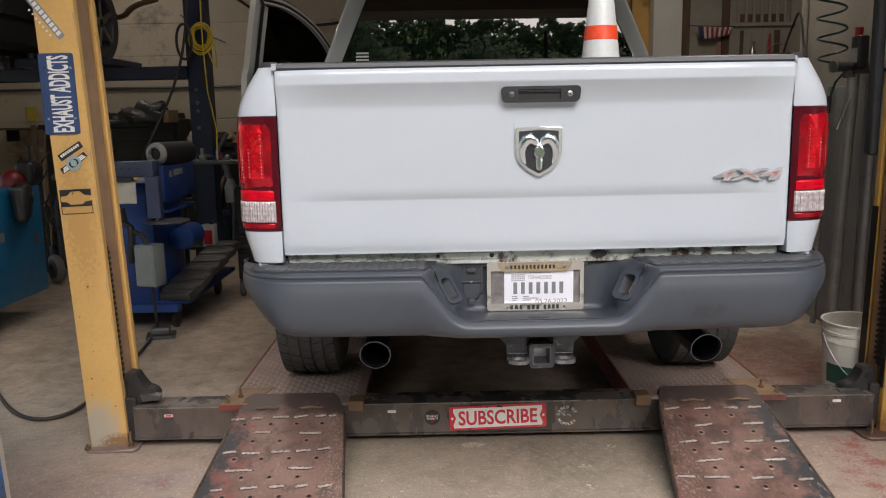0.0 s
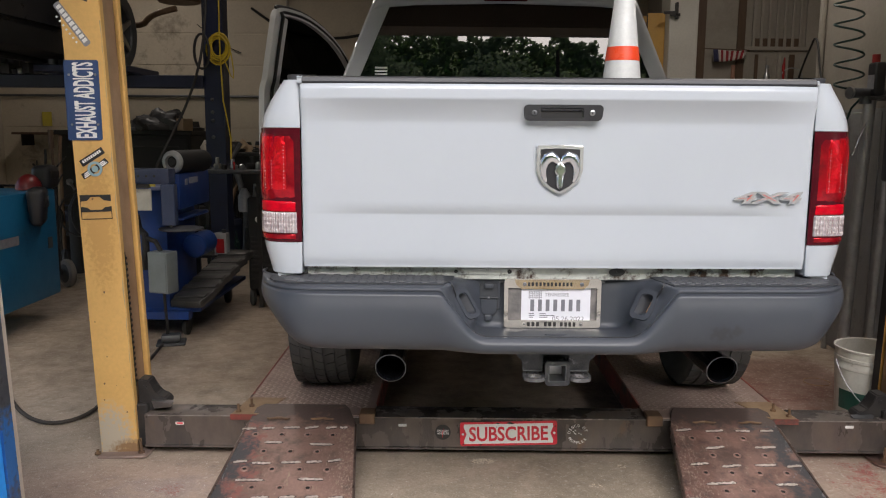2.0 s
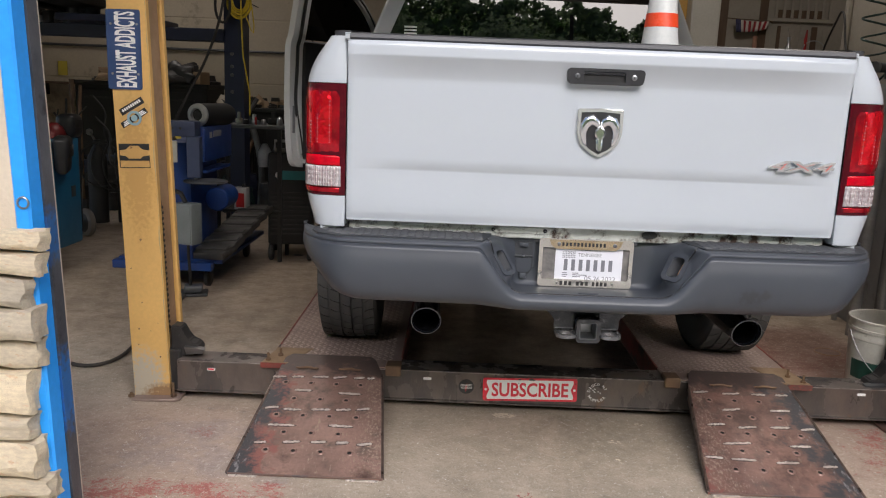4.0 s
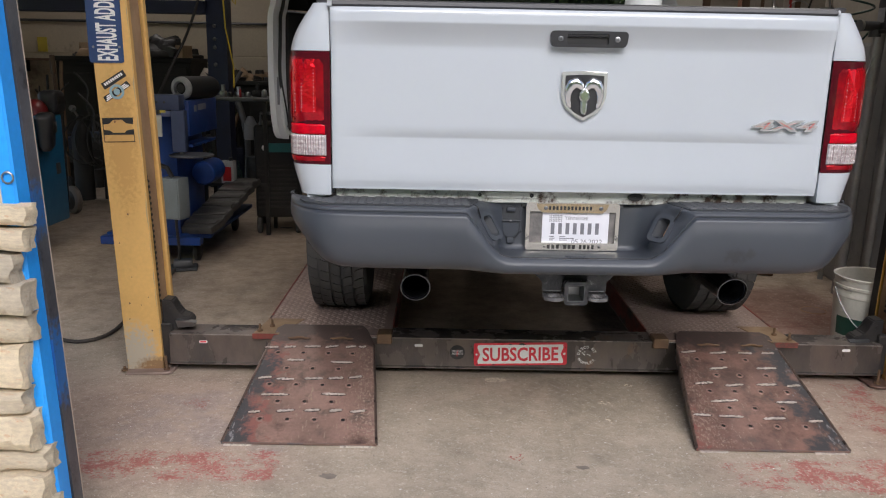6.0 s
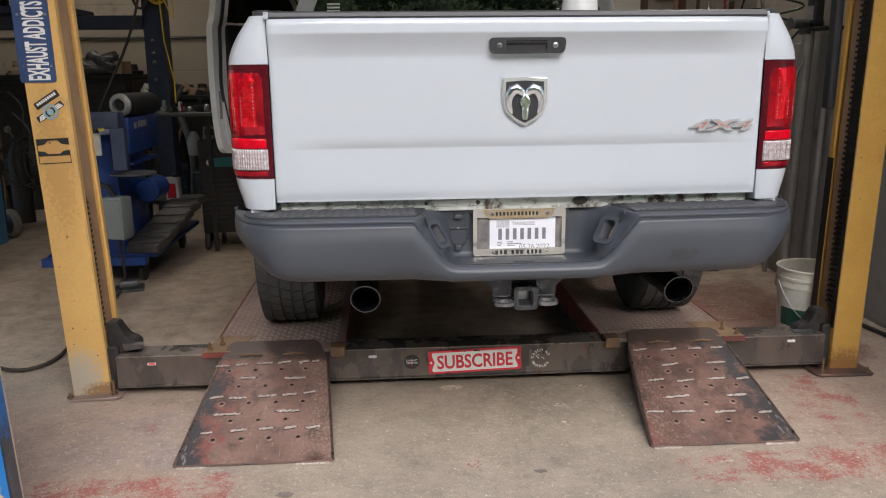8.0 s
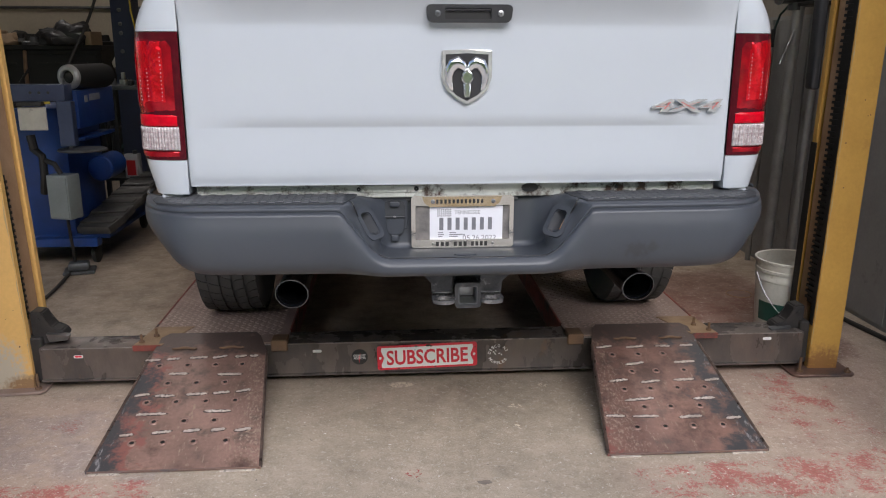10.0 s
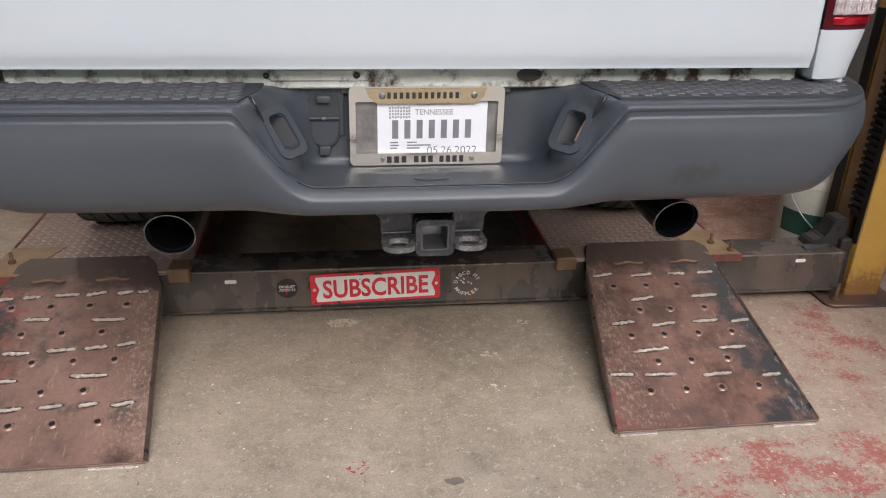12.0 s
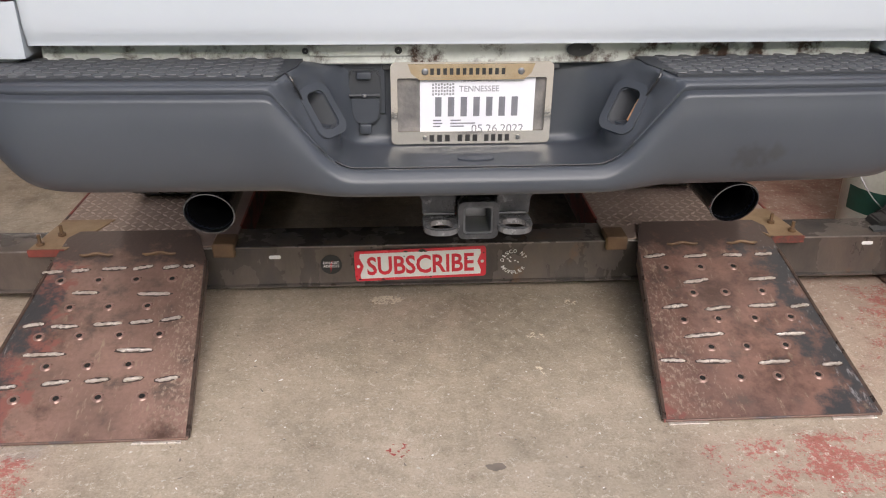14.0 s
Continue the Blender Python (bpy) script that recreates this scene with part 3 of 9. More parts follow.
def smudge(m, centre, size, colour):
    """Rubbed marks of another colour round one place of a surface."""
    n, l = m.node_tree.nodes, m.node_tree.links
    b = n["Principled BSDF"]
    col = b.inputs["Base Color"].links[0].from_socket
    co, mp, grad, tex, r, x, a = (n.new(k) for k in ("ShaderNodeTexCoord", "ShaderNodeMapping", "ShaderNodeTexGradient", "ShaderNodeTexNoise", "ShaderNodeMapRange", "ShaderNodeMix", "ShaderNodeMath"))
    mp.inputs["Location"].default_value = [-c / s for c, s in zip(centre, size)]
    mp.inputs["Scale"].default_value = [1 / s for s in size]
    l.new(co.outputs["Object"], mp.inputs["Vector"])
    grad.gradient_type = "SPHERICAL"
    l.new(mp.outputs[0], grad.inputs[0])
    tex.inputs["Scale"].default_value, tex.inputs["Detail"].default_value = 60.0, 6.0
    l.new(co.outputs["Object"], tex.inputs["Vector"])
    a.operation = "MULTIPLY"
    l.new(grad.outputs["Fac"], a.inputs[0])
    l.new(tex.outputs["Fac"], a.inputs[1])
    r.inputs[1].default_value, r.inputs[2].default_value = 0.16, 0.34
    l.new(a.outputs[0], r.inputs[0])
    x.data_type = "RGBA"
    l.new(r.outputs[0], x.inputs[0])
    l.new(col, x.inputs[6])
    x.inputs[7].default_value = rgb(colour)
    l.new(x.outputs[2], b.inputs["Base Color"])


smudge(bumper_plastic, (0.485, -0.14, 0.775), (0.06, 0.2, 0.045), (0.034, 0.036, 0.042))
smudge(bumper_plastic, (0.53, -0.14, 0.785), (0.03, 0.2, 0.03), (0.036, 0.038, 0.043))
smudge(yellow_paint, (-0.03, 0.0, 0.07), (0.16, 0.3, 0.26), (0.50, 0.44, 0.34))
smudge(yellow_paint, (0.05, 0.0, 0.015), (0.16, 0.3, 0.09), (0.30, 0.18, 0.09))
smudge(jamb_steel, (-1.53, -1.22, 0.52), (0.12, 0.2, 0.20), (0.05, 0.22, 0.60))
smudge(jamb_steel, (-1.53, -1.22, 0.95), (0.10, 0.2, 0.13), (0.06, 0.20, 0.50))
smudge(amber_yellow, (0.0, 0.0, 0.02), (0.20, 0.3, 0.16), (0.30, 0.15, 0.05))
smudge(yellow_paint, (0.0, 0.0, 1.0), (0.13, 0.3, 0.55), (0.56, 0.33, 0.11))
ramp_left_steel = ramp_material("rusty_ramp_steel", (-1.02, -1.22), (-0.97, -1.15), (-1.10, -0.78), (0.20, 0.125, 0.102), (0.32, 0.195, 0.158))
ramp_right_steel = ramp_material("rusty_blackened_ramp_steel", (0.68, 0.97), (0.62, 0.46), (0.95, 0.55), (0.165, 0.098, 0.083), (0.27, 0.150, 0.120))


# ---- mesh helpers ----
def box(bm, x0, x1, y0, y1, z0, z1, bevel=0.0, segs=1):
    ret = bmesh.ops.create_cube(bm, size=1.0)
    for v in ret["verts"]:
        v.co = Vector(((x0 + x1) / 2 + v.co.x * (x1 - x0), (y0 + y1) / 2 + v.co.y * (y1 - y0), (z0 + z1) / 2 + v.co.z * (z1 - z0)))
    if bevel:
        edges = {e for v in ret["verts"] for e in v.link_edges}
        bmesh.ops.bevel(bm, geom=list(edges), offset=bevel, segments=segs, profile=0.5, affect="EDGES")
    return ret["verts"]


def tube(bm, pts, r, segs=12, caps=True, radii=None):
    """A round tube along points."""
    pts = [Vector(p) for p in pts]
    rings = []
    side = None
    for i, p in enumerate(pts):
        d = (pts[min(i + 1, len(pts) - 1)] - pts[max(i - 1, 0)]).normalized()
        if side is None:
            side = d.orthogonal().normalized()
        side = (side - d * side.dot(d)).normalized()
        up = d.cross(side)
        rr = radii[i] if radii else r
        rings.append([bm.verts.new(p + rr * (math.cos(a) * side + math.sin(a) * up)) for a in (2 * math.pi * k / segs for k in range(segs))])
    for a, b in zip(rings, rings[1:]):
        for k in range(segs):
            bm.faces.new((a[k], a[(k + 1) % segs], b[(k + 1) % segs], b[k]))
    if caps:
        bm.faces.new(rings[0][::-1])
        bm.faces.new(rings[-1])
    return rings


def soft(pts):
    """A line through space with its corners rounded off."""
    pts = [Vector(p) for p in pts]
    for _ in range(2):
        out = [pts[0]]
        for a, b in zip(pts, pts[1:]):
            out += [a.lerp(b, 0.25), a.lerp(b, 0.75)]
        pts = out + [pts[-1]]
    return pts


def lathe(bm, profile, centre=(0, 0, 0), segs=32, axis="z"):
    """A shape turned from (radius, height) pairs."""
    c = Vector(centre)
    rings = []
    for r, h in profile:
        ring = []
        for k in range(segs):
            a = 2 * math.pi * k / segs
            p = {"z": (r * math.cos(a), r * math.sin(a), h), "x": (h, r * math.cos(a), r * math.sin(a)), "y": (r * math.sin(a), h, r * math.cos(a))}[axis]
            ring.append(bm.verts.new(c + Vector(p)))
        rings.append(ring)
    for a, b in zip(rings, rings[1:]):
        for k in range(segs):
            bm.faces.new((a[k], a[(k + 1) % segs], b[(k + 1) % segs], b[k]))
    return rings


def sheet(bm, rows):
    """Quads over a grid of points."""
    grid = [[bm.verts.new(p) for p in row] for row in rows]
    for a, b in zip(grid, grid[1:]):
        for i in range(len(a) - 1):
            bm.faces.new((a[i], a[i + 1], b[i + 1], b[i]))
    return grid


def prism(bm, outline, direction, close=True):
    """A flat outline pushed along a direction."""
    d = Vector(direction)
    a = [bm.verts.new(p) for p in outline]
    b = [bm.verts.new(Vector(p) + d) for p in outline]
    bm.faces.new(a[::-1])
    bm.faces.new(b)
    for i in range(len(a)):
        j = (i + 1) % len(a)
        bm.faces.new((a[i], a[j], b[j], b[i]))


def rounded(cx, cz, w, h, r, segs=4):
    """A rounded rectangle as (x, z) pairs, anticlockwise."""
    out = []
    for sx, sz, a0 in ((1, -1, -90), (1, 1, 0), (-1, 1, 90), (-1, -1, 180)):
        for k in range(segs + 1):
            a = radians(a0 + 90 * k / segs)
            out.append((cx + sx * (w / 2 - r) + r * math.cos(a), cz + sz * (h / 2 - r) + r * math.sin(a)))
    return out


def ring_plate(bm, outer, inner, y0, y1):
    """A flat surround between two outlines of (x, z) pairs with as many points, from y0 to y1."""
    n = len(outer)
    vs = [[bm.verts.new((x, y, z)) for x, z in o] for o, y in ((outer, y0), (inner, y0), (outer, y1), (inner, y1))]
    for i in range(n):
        j = (i + 1) % n
        bm.faces.new((vs[0][i], vs[0][j], vs[1][j], vs[1][i]))
        bm.faces.new((vs[2][j], vs[2][i], vs[3][i], vs[3][j]))
        bm.faces.new((vs[0][j], vs[0][i], vs[2][i], vs[2][j]))
        bm.faces.new((vs[1][i], vs[1][j], vs[3][j], vs[3][i]))


def done(name, bm, material, smooth=0.0):
    me = bpy.data.meshes.new(name)
    bmesh.ops.recalc_face_normals(bm, faces=bm.faces)
    bm.to_mesh(me)
    bm.free()
    me.materials.append(material)
    if smooth:
        me.shade_smooth()
        me.set_sharp_from_angle(angle=radians(smooth))
    return me


def part(name, bm, material, parent, label="", smooth=35.0):
    """One mesh object under a thing or a part, in its parent's own space."""
    ob = new(name, done(name, bm, material, smooth))
    ob.parent = parent
    if label:
        tagged(ob, label)
    return ob


def thing(name, m, label, category, group="", kind=""):
    ob = new(name)
    ob.empty_display_size = 0.1
    ob.matrix_world = m
    return tagged(ob, label, category, group, kind)


def solid(name, bm, material, label, category, m=None, group="", kind="", smooth=35.0):
    ob = new(name, done(name, bm, material, smooth))
    if m:
        ob.matrix_world = m
    return tagged(ob, label, category, group, kind)


def lettering(body, width, height, material, parent, m, depth=0.0006, name="lettering", offset=0.0, shear=0.0, spacing=1.0):
    """Words in the built-in font, fitted to a width and height about the middle; m places them (text lies in its xy plane)."""
    cu = bpy.data.curves.new("words", "FONT")
    cu.body, cu.align_x, cu.align_y, cu.extrude, cu.offset, cu.shear, cu.space_character = body, "CENTER", "CENTER", 0.001, offset, shear, spacing
    cu.resolution_u = 3
    ob = bpy.data.objects.new("words", cu)
    scene.collection.objects.link(ob)
    me = bpy.data.meshes.new_from_object(ob.evaluated_get(bpy.context.evaluated_depsgraph_get()))
    bpy.data.objects.remove(ob)
    co = np.array([v.co for v in me.vertices])
    lo, hi = co.min(0), co.max(0)
    size = np.maximum(hi - lo, 1e-6)
    fitted = (co - (lo + hi) / 2) / size * np.array([width, height, depth])
    me.vertices.foreach_set("co", fitted.ravel())
    me.materials.clear()
    me.materials.append(material)
    out = new(name, me)
    out.parent = parent
    out.matrix_basis = m
    return out


FACING = pose(0, 0, 0, 90)  # stands words up to be read by one who looks along +y


# ---- the setting ----
WALL_Y0, WALL_Y1 = -1.30, -1.10          # front wall, outer and inner face
DOOR_X0, DOOR_X1, DOOR_H = -1.565, 1.68, 3.05
BACK_Y, SIDE_X, LEFT_X, ROOF_Z = 7.2, 2.12, -6.2, 3.9

NICHE_Y, NICHE_X, WIN_Y = 2.28, 3.40, 4.34


def setting(name, bm, material, label, category, smooth=0.0):
    return solid(name, bm, material, label, category, kind="structure", smooth=smooth)


bm = bmesh.new()
box(bm, LEFT_X - 0.2, SIDE_X + 0.2, -1.36, BACK_Y + 0.2, -0.15, 0.0)
box(bm, SIDE_X + 0.2, NICHE_X + 0.2, NICHE_Y, WIN_Y + 0.2, -0.15, 0.0)
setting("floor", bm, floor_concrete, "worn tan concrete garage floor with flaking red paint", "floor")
bm = bmesh.new()
sheet(bm, [[(x, y, -0.012) for x in (-400, -8, 8, 400)] for y in (-400, -9.0, -1.364)])
setting("ground", bm, apron_concrete, "pale concrete apron outside the garage door", "ground")
bm = bmesh.new()
sheet(bm, [[(x, y, -0.006) for x in (-400, 400)] for y in (-17, -10.5)])
setting("road", bm, asphalt, "grey asphalt road beyond the apron", "road")

# front wall: piers and header round the doorway and an unseen one added for light
bm = bmesh.new()
for x0, x1 in ((LEFT_X - 0.2, -5.9), (-2.60, DOOR_X0 + 0.010), (DOOR_X1, SIDE_X + 0.2)):
    for v in box(bm, x0, x1, WALL_Y0, WALL_Y1, 0.0, DOOR_H):
        if abs(v.co.x - (DOOR_X0 + 0.010)) < 0.001:
            v.co.x -= 0.038 * v.co.z
box(bm, LEFT_X - 0.2, SIDE_X + 0.2, WALL_Y0, WALL_Y1, DOOR_H, ROOF_Z + 0.3)
setting("wall_front", bm, stucco, "beige stucco front wall with doorway and unseen second doorway for light", "wall")
bm = bmesh.new()
box(bm, LEFT_X - 0.2, SIDE_X + 0.2, BACK_Y, BACK_Y + 0.2, 0, ROOF_Z)
for i in range(9):
    z = 0.4 * i + 0.2
    box(bm, LEFT_X, SIDE_X, BACK_Y - 0.006, BACK_Y + 0.01, z, z + 0.385, 0.004)
setting("wall_back", bm, wall_paint, "dusty cream painted block wall with level joints", "wall")
# the gap in this wall is an unseen doorway added to let daylight in
bm = bmesh.new()
box(bm, LEFT_X - 0.2, LEFT_X, WALL_Y1, 0.2, 0, ROOF_Z)
box(bm, LEFT_X - 0.2, LEFT_X, 4.0, BACK_Y, 0, ROOF_Z)
box(bm, LEFT_X - 0.2, LEFT_X, 0.2, 4.0, 3.3, ROOF_Z)
setting("wall_left", bm, wall_paint, "dusty cream block side wall, unseen doorway added for light", "wall")
# right wall with a barred window opening
WIN_X0, WIN_X1, WIN_Z0, WIN_Z1 = 2.36, 2.90, 2.165, 3.05
bm = bmesh.new()
box(bm, SIDE_X, SIDE_X + 0.2, WALL_Y1, NICHE_Y, 1.52, ROOF_Z)
box(bm, SIDE_X, SIDE_X + 0.2, WIN_Y + 0.2, BACK_Y, 1.52, ROOF_Z)
box(bm, SIDE_X + 0.2, NICHE_X + 0.2, NICHE_Y - 0.15, NICHE_Y, 0, ROOF_Z)
box(bm, NICHE_X, NICHE_X + 0.2, NICHE_Y, WIN_Y + 0.2, 0, ROOF_Z)
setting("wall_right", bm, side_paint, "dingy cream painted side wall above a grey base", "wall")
bm = bmesh.new()
box(bm, SIDE_X - 0.01, SIDE_X + 0.2, WALL_Y1, NICHE_Y, 0, 1.52)
box(bm, SIDE_X - 0.01, SIDE_X + 0.2, WIN_Y + 0.2, BACK_Y, 0, 1.52)
for i in range(6):
    y = -1.05 + 0.5 * i
    box(bm, SIDE_X - 0.016, SIDE_X, y, y + 0.485, 0.02, 1.50, 0.003)
setting("wall_right_base", bm, grey_metal_wall, "dark grey painted lower part of the side wall", "wall")
bm = bmesh.new()
box(bm, LEFT_X - 0.2, NICHE_X + 0.2, WALL_Y1, BACK_Y + 0.2, ROOF_Z, ROOF_Z + 0.2)
for i in range(14):
    y = -0.8 + 0.6 * i
    box(bm, LEFT_X, SIDE_X, y, y + 0.06, ROOF_Z - 0.18, ROOF_Z)
setting("ceiling", bm, ceiling_paint, "unseen boarded garage ceiling with joists, pale to bounce light", "ceiling")

# the barred window in the right wall
win = thing("window_1", pose(0, 0, 0), "barred window with white slats over dusty panes", "window", kind="structure")
bm = bmesh.new()
box(bm, WIN_X0 - 0.03, WIN_X1 + 0.03, WIN_Y - 0.03, WIN_Y + 0.02, WIN_Z0 - 0.035, WIN_Z0, 0.004)
part("window_sill", bm, side_paint, win)
bm = bmesh.new()
box(bm, WIN_X0, WIN_X1, WIN_Y + 0.03, WIN_Y + 0.04, WIN_Z0, WIN_Z1)
part("pane", bm, side_paint, win, "dusty painted-over pane")
for i in range(7):
    x = WIN_X0 + 0.055 + i * 0.072
    bm = bmesh.new()
    box(bm, x - 0.013, x + 0.013, WIN_Y - 0.012, WIN_Y + 0.012, WIN_Z0 + 0.001, WIN_Z1, 0.003)
    part("slat", bm, side_paint, win)
    if i < 6:
        bm = bmesh.new()
        box(bm, x + 0.014, x + 0.058, WIN_Y - 0.004, WIN_Y + 0.004, WIN_Z0 + 0.001, WIN_Z0 + 0.075, 0.002)
        part("lower_board", bm, brown_wood, win)
bm = bmesh.new()
box(bm, WIN_X0 - 0.10, WIN_X0 - 0.03, WIN_Y - 0.03, WIN_Y - 0.001, 0, WIN_Z1, 0.004)
part("window_frame", bm, brown_wood, win, "dark brown side board")
for i in range(6):
    bm = bmesh.new()
    x = 2.33 + 0.105 * i
    box(bm, x, x + (0.045, 0.03, 0.055, 0.035, 0.05, 0.03)[i], WIN_Y - 0.022, WIN_Y - 0.002, 1.2, WIN_Z0 - 0.05 - 0.02 * (i % 3), 0.003)
    part("board", bm, brown_wood if i % 3 == 1 else side_paint, win, "narrow board below the sill")

# pillar and jamb at the far end of the right side
bm = bmesh.new()
box(bm, 1.60, 1.86, 4.2, 4.5, 0, ROOF_Z, 0.008)
setting("pillar", bm, pillar_paint, "white painted square pillar", "pillar")
bm = bmesh.new()
box(bm, 1.862, 1.95, 4.26, 4.40, 0, ROOF_Z, 0.004)
setting("trim", bm, brown_wood, "brown wooden jamb strip beside the pillar", "trim")
bm = bmesh.new()
box(bm, 1.95, WIN_X0, WIN_Y, WIN_Y + 0.2, 0, ROOF_Z)
box(bm, WIN_X1, NICHE_X, WIN_Y, WIN_Y + 0.2, 0, ROOF_Z)
box(bm, WIN_X0, WIN_X1, WIN_Y, WIN_Y + 0.2, 0, WIN_Z0)
box(bm, WIN_X0, WIN_X1, WIN_Y, WIN_Y + 0.2, WIN_Z1, ROOF_Z)
setting("wall_partition", bm, side_paint, "dingy cream partition wall beside the pillar", "wall")
bracket = thing("wall_bracket", pose(1.60, 4.18, 2.44), "small black iron bracket on the white pillar", "bracket")
bm = bmesh.new()
box(bm, -0.06, 0.06, -0.01, 0.02, -0.01, 0.015, 0.003)
box(bm, 0.04, 0.062, -0.03, 0.02, -0.05, 0.09, 0.003)
box(bm, -0.01, 0.08, -0.03, -0.012, -0.03, -0.005, 0.003)
part("arm", bm, black_iron, bracket)

# left doorway jamb, slightly out of plumb: blue casing, steel channel, ring
def leaning(bm):
    for v in bm.verts:
        v.co.x -= 0.038 * v.co.z


bm = bmesh.new()
box(bm, DOOR_X0 + 0.0105, DOOR_X0 + 0.052, WALL_Y0 - 0.014, WALL_Y0 + 0.055, 0, DOOR_H, 0.006)
leaning(bm)
setting("door_casing", bm, trim_blue, "bright blue painted door casing", "trim")
bm = bmesh.new()
x0, x1, y0, y1, y2, th = DOOR_X0 + 0.0105, DOOR_X0 + 0.053, WALL_Y0 + 0.06, WALL_Y0 + 0.11, WALL_Y0 + 0.15, 0.006
prism(bm, [(x1 - th, y1, 0), (x1, y1, 0), (x1, y0, 0), (x0, y0, 0), (x0, y2, 0), (x0 + th, y2, 0), (x0 + th, y0 + th, 0), (x1 - th, y0 + th, 0)], (0, 0, DOOR_H))
leaning(bm)
setting("door_track", bm, jamb_steel, "worn dark steel door track on the jamb", "track")
bm = bmesh.new()
pts = [(0.014 * math.cos(a), -0.004, 0.014 * math.sin(a)) for a in (2 * math.pi * k / 20 for k in range(21))]
tube(bm, pts, 0.0025, 8)
tube(bm, [(0, -0.004, 0.014), (0, 0.014, 0.016)], 0.003, 8)
solid("ring_bolt", bm, satin_steel, "small steel ring bolt on the blue casing", "ring bolt", pose(DOOR_X0 - 0.002, WALL_Y0 - 0.014, 1.045))
bm = bmesh.new()
box(bm, DOOR_X1 - 0.0, DOOR_X1 + 0.09, WALL_Y0 - 0.012, WALL_Y0 - 0.002, 0, DOOR_H, 0.003)
setting("door_casing_right", bm, trim_blue, "bright blue painted door casing", "trim")


# ---- pickup truck ----
TRUCK = pose(-0.055, -0.75, 0, 0, 0, 0.6)
truck = thing("pickup_truck", TRUCK, "white pickup truck with grey bumper, driver door open, on a lift", "pickup truck")


def smooth_step(a, b, v):
    t = min(1.0, max(0.0, (v - a) / (b - a)))
    return t * t * (3 - 2 * t)


# tailgate
TG_W, TG_Z0, TG_Z1 = 0.783, 0.946, 1.506


def tailgate_y(x, z):
    """Depth of the tailgate's skin: a lip along the top, a hollow below it, a crease across the lower third."""
    y = -0.004 * math.cos(x / TG_W * 1.3) + 0.004 * (1 - math.cos(x / TG_W * 1.3))
    fade = 1 - smooth_step(0.60, 0.775, abs(x))
    lip = 0.45 + 0.55 * fade
    y += -0.034 * lip * min(1.0, max(0.0, (z - 1.390) / 0.073)) ** 1.35
    y += 0.003 * max(0.0, (z - 1.463) / 0.043) + 0.007 * smooth_step(1.494, 1.508, z)
    y += 0.0105 * fade * (min(1.0, max(0.0, (1.152 - z) / 0.040)) ** 1.8 if z > 1.112 else smooth_step(0.97, 1.112, z))
    y += 0.006 * (1 - smooth_step(0.95, 0.975, z))
    return y


bm = bmesh.new()
zs = [0.946, 0.950, 0.956, 0.965, 0.98, 1.0, 1.03, 1.06, 1.09, 1.104, 1.109, 1.112, 1.116, 1.120, 1.125, 1.131, 1.138, 1.145, 1.152, 1.17, 1.2, 1.25, 1.3, 1.35, 1.38, 1.390, 1.396, 1.400, 1.406, 1.42, 1.435, 1.45, 1.458, 1.4615, 1.4645, 1.468, 1.476, 1.484, 1.492, 1.498, 1.503, 1.506]
xs = [-0.783, -0.781, -0.776] + [(-0.76 + 1.52 * i / 30) for i in range(31)] + [0.776, 0.781, 0.783]


def edge_round(x):
    d = TG_W - abs(x)
    return 0.008 * (1 - min(1.0, d / 0.006)) ** 2


front = [[(x, tailgate_y(x, z) + edge_round(x), z) for x in xs] for z in zs]
grid = sheet(bm, front)
back = [[bm.verts.new((x, 0.055, z)) for x in (xs[0], xs[-1])] for z in (zs[0], zs[-1])]
bm.faces.new([*grid[0]] + [back[0][1], back[0][0]])
bm.faces.new([*grid[-1][::-1]] + [back[1][0], back[1][1]])
bm.faces.new([r[0] for r in grid] + [back[1][0], back[0][0]])
bm.faces.new([r[-1] for r in grid][::-1] + [back[0][1], back[1][1]])
bm.faces.new((back[0][0], back[0][1], back[1][1], back[1][0]))
tailgate = part("tailgate", bm, white_paint, truck, "white painted steel tailgate", 50)
bm = bmesh.new()
prof = [(-0.006, 1.5065), (-0.012, 1.513), (-0.008, 1.524), (0.004, 1.529), (0.05, 1.530), (0.064, 1.522), (0.064, 1.5065)]
prism(bm, [(-0.775, y, z) for y, z in prof], (1.55, 0, 0))
part("top_cap", bm, cap_plastic, tailgate, "black plastic tailgate cap")
for sx in (-1, 1):
    bm = bmesh.new()
    box(bm, sx * 0.777, sx * 0.787, -0.004, 0.02, 1.508, 1.524, 0.003)
    part("cap_end", bm, white_paint, tailgate)

# tailgate handle
HX, HZ = 0.012, 1.423
bm = bmesh.new()
o = [(HX + (px - HX) * (1 + 1.1 * (pz - HZ)), pz) for px, pz in rounded(HX, HZ, 0.236, 0.048, 0.014)]
i2 = rounded(HX - 0.004, HZ, 0.128, 0.030, 0.004)
ring_plate(bm, o, i2, -0.030, 0.0)
handle = part("handle_bezel", bm, black_plastic, tailgate, "black plastic tailgate handle bezel")
bm = bmesh.new()
box(bm, HX - 0.067, HX + 0.059, -0.0275, -0.0205, HZ + 0.007, HZ + 0.0145, 0.002)
part("latch", bm, black_plastic, tailgate, "black tailgate latch in its recess")
bm = bmesh.new()
box(bm, HX - 0.070, HX + 0.062, -0.019, -0.004, HZ - 0.017, HZ + 0.017)
part("latch_recess", bm, bench_black, tailgate)
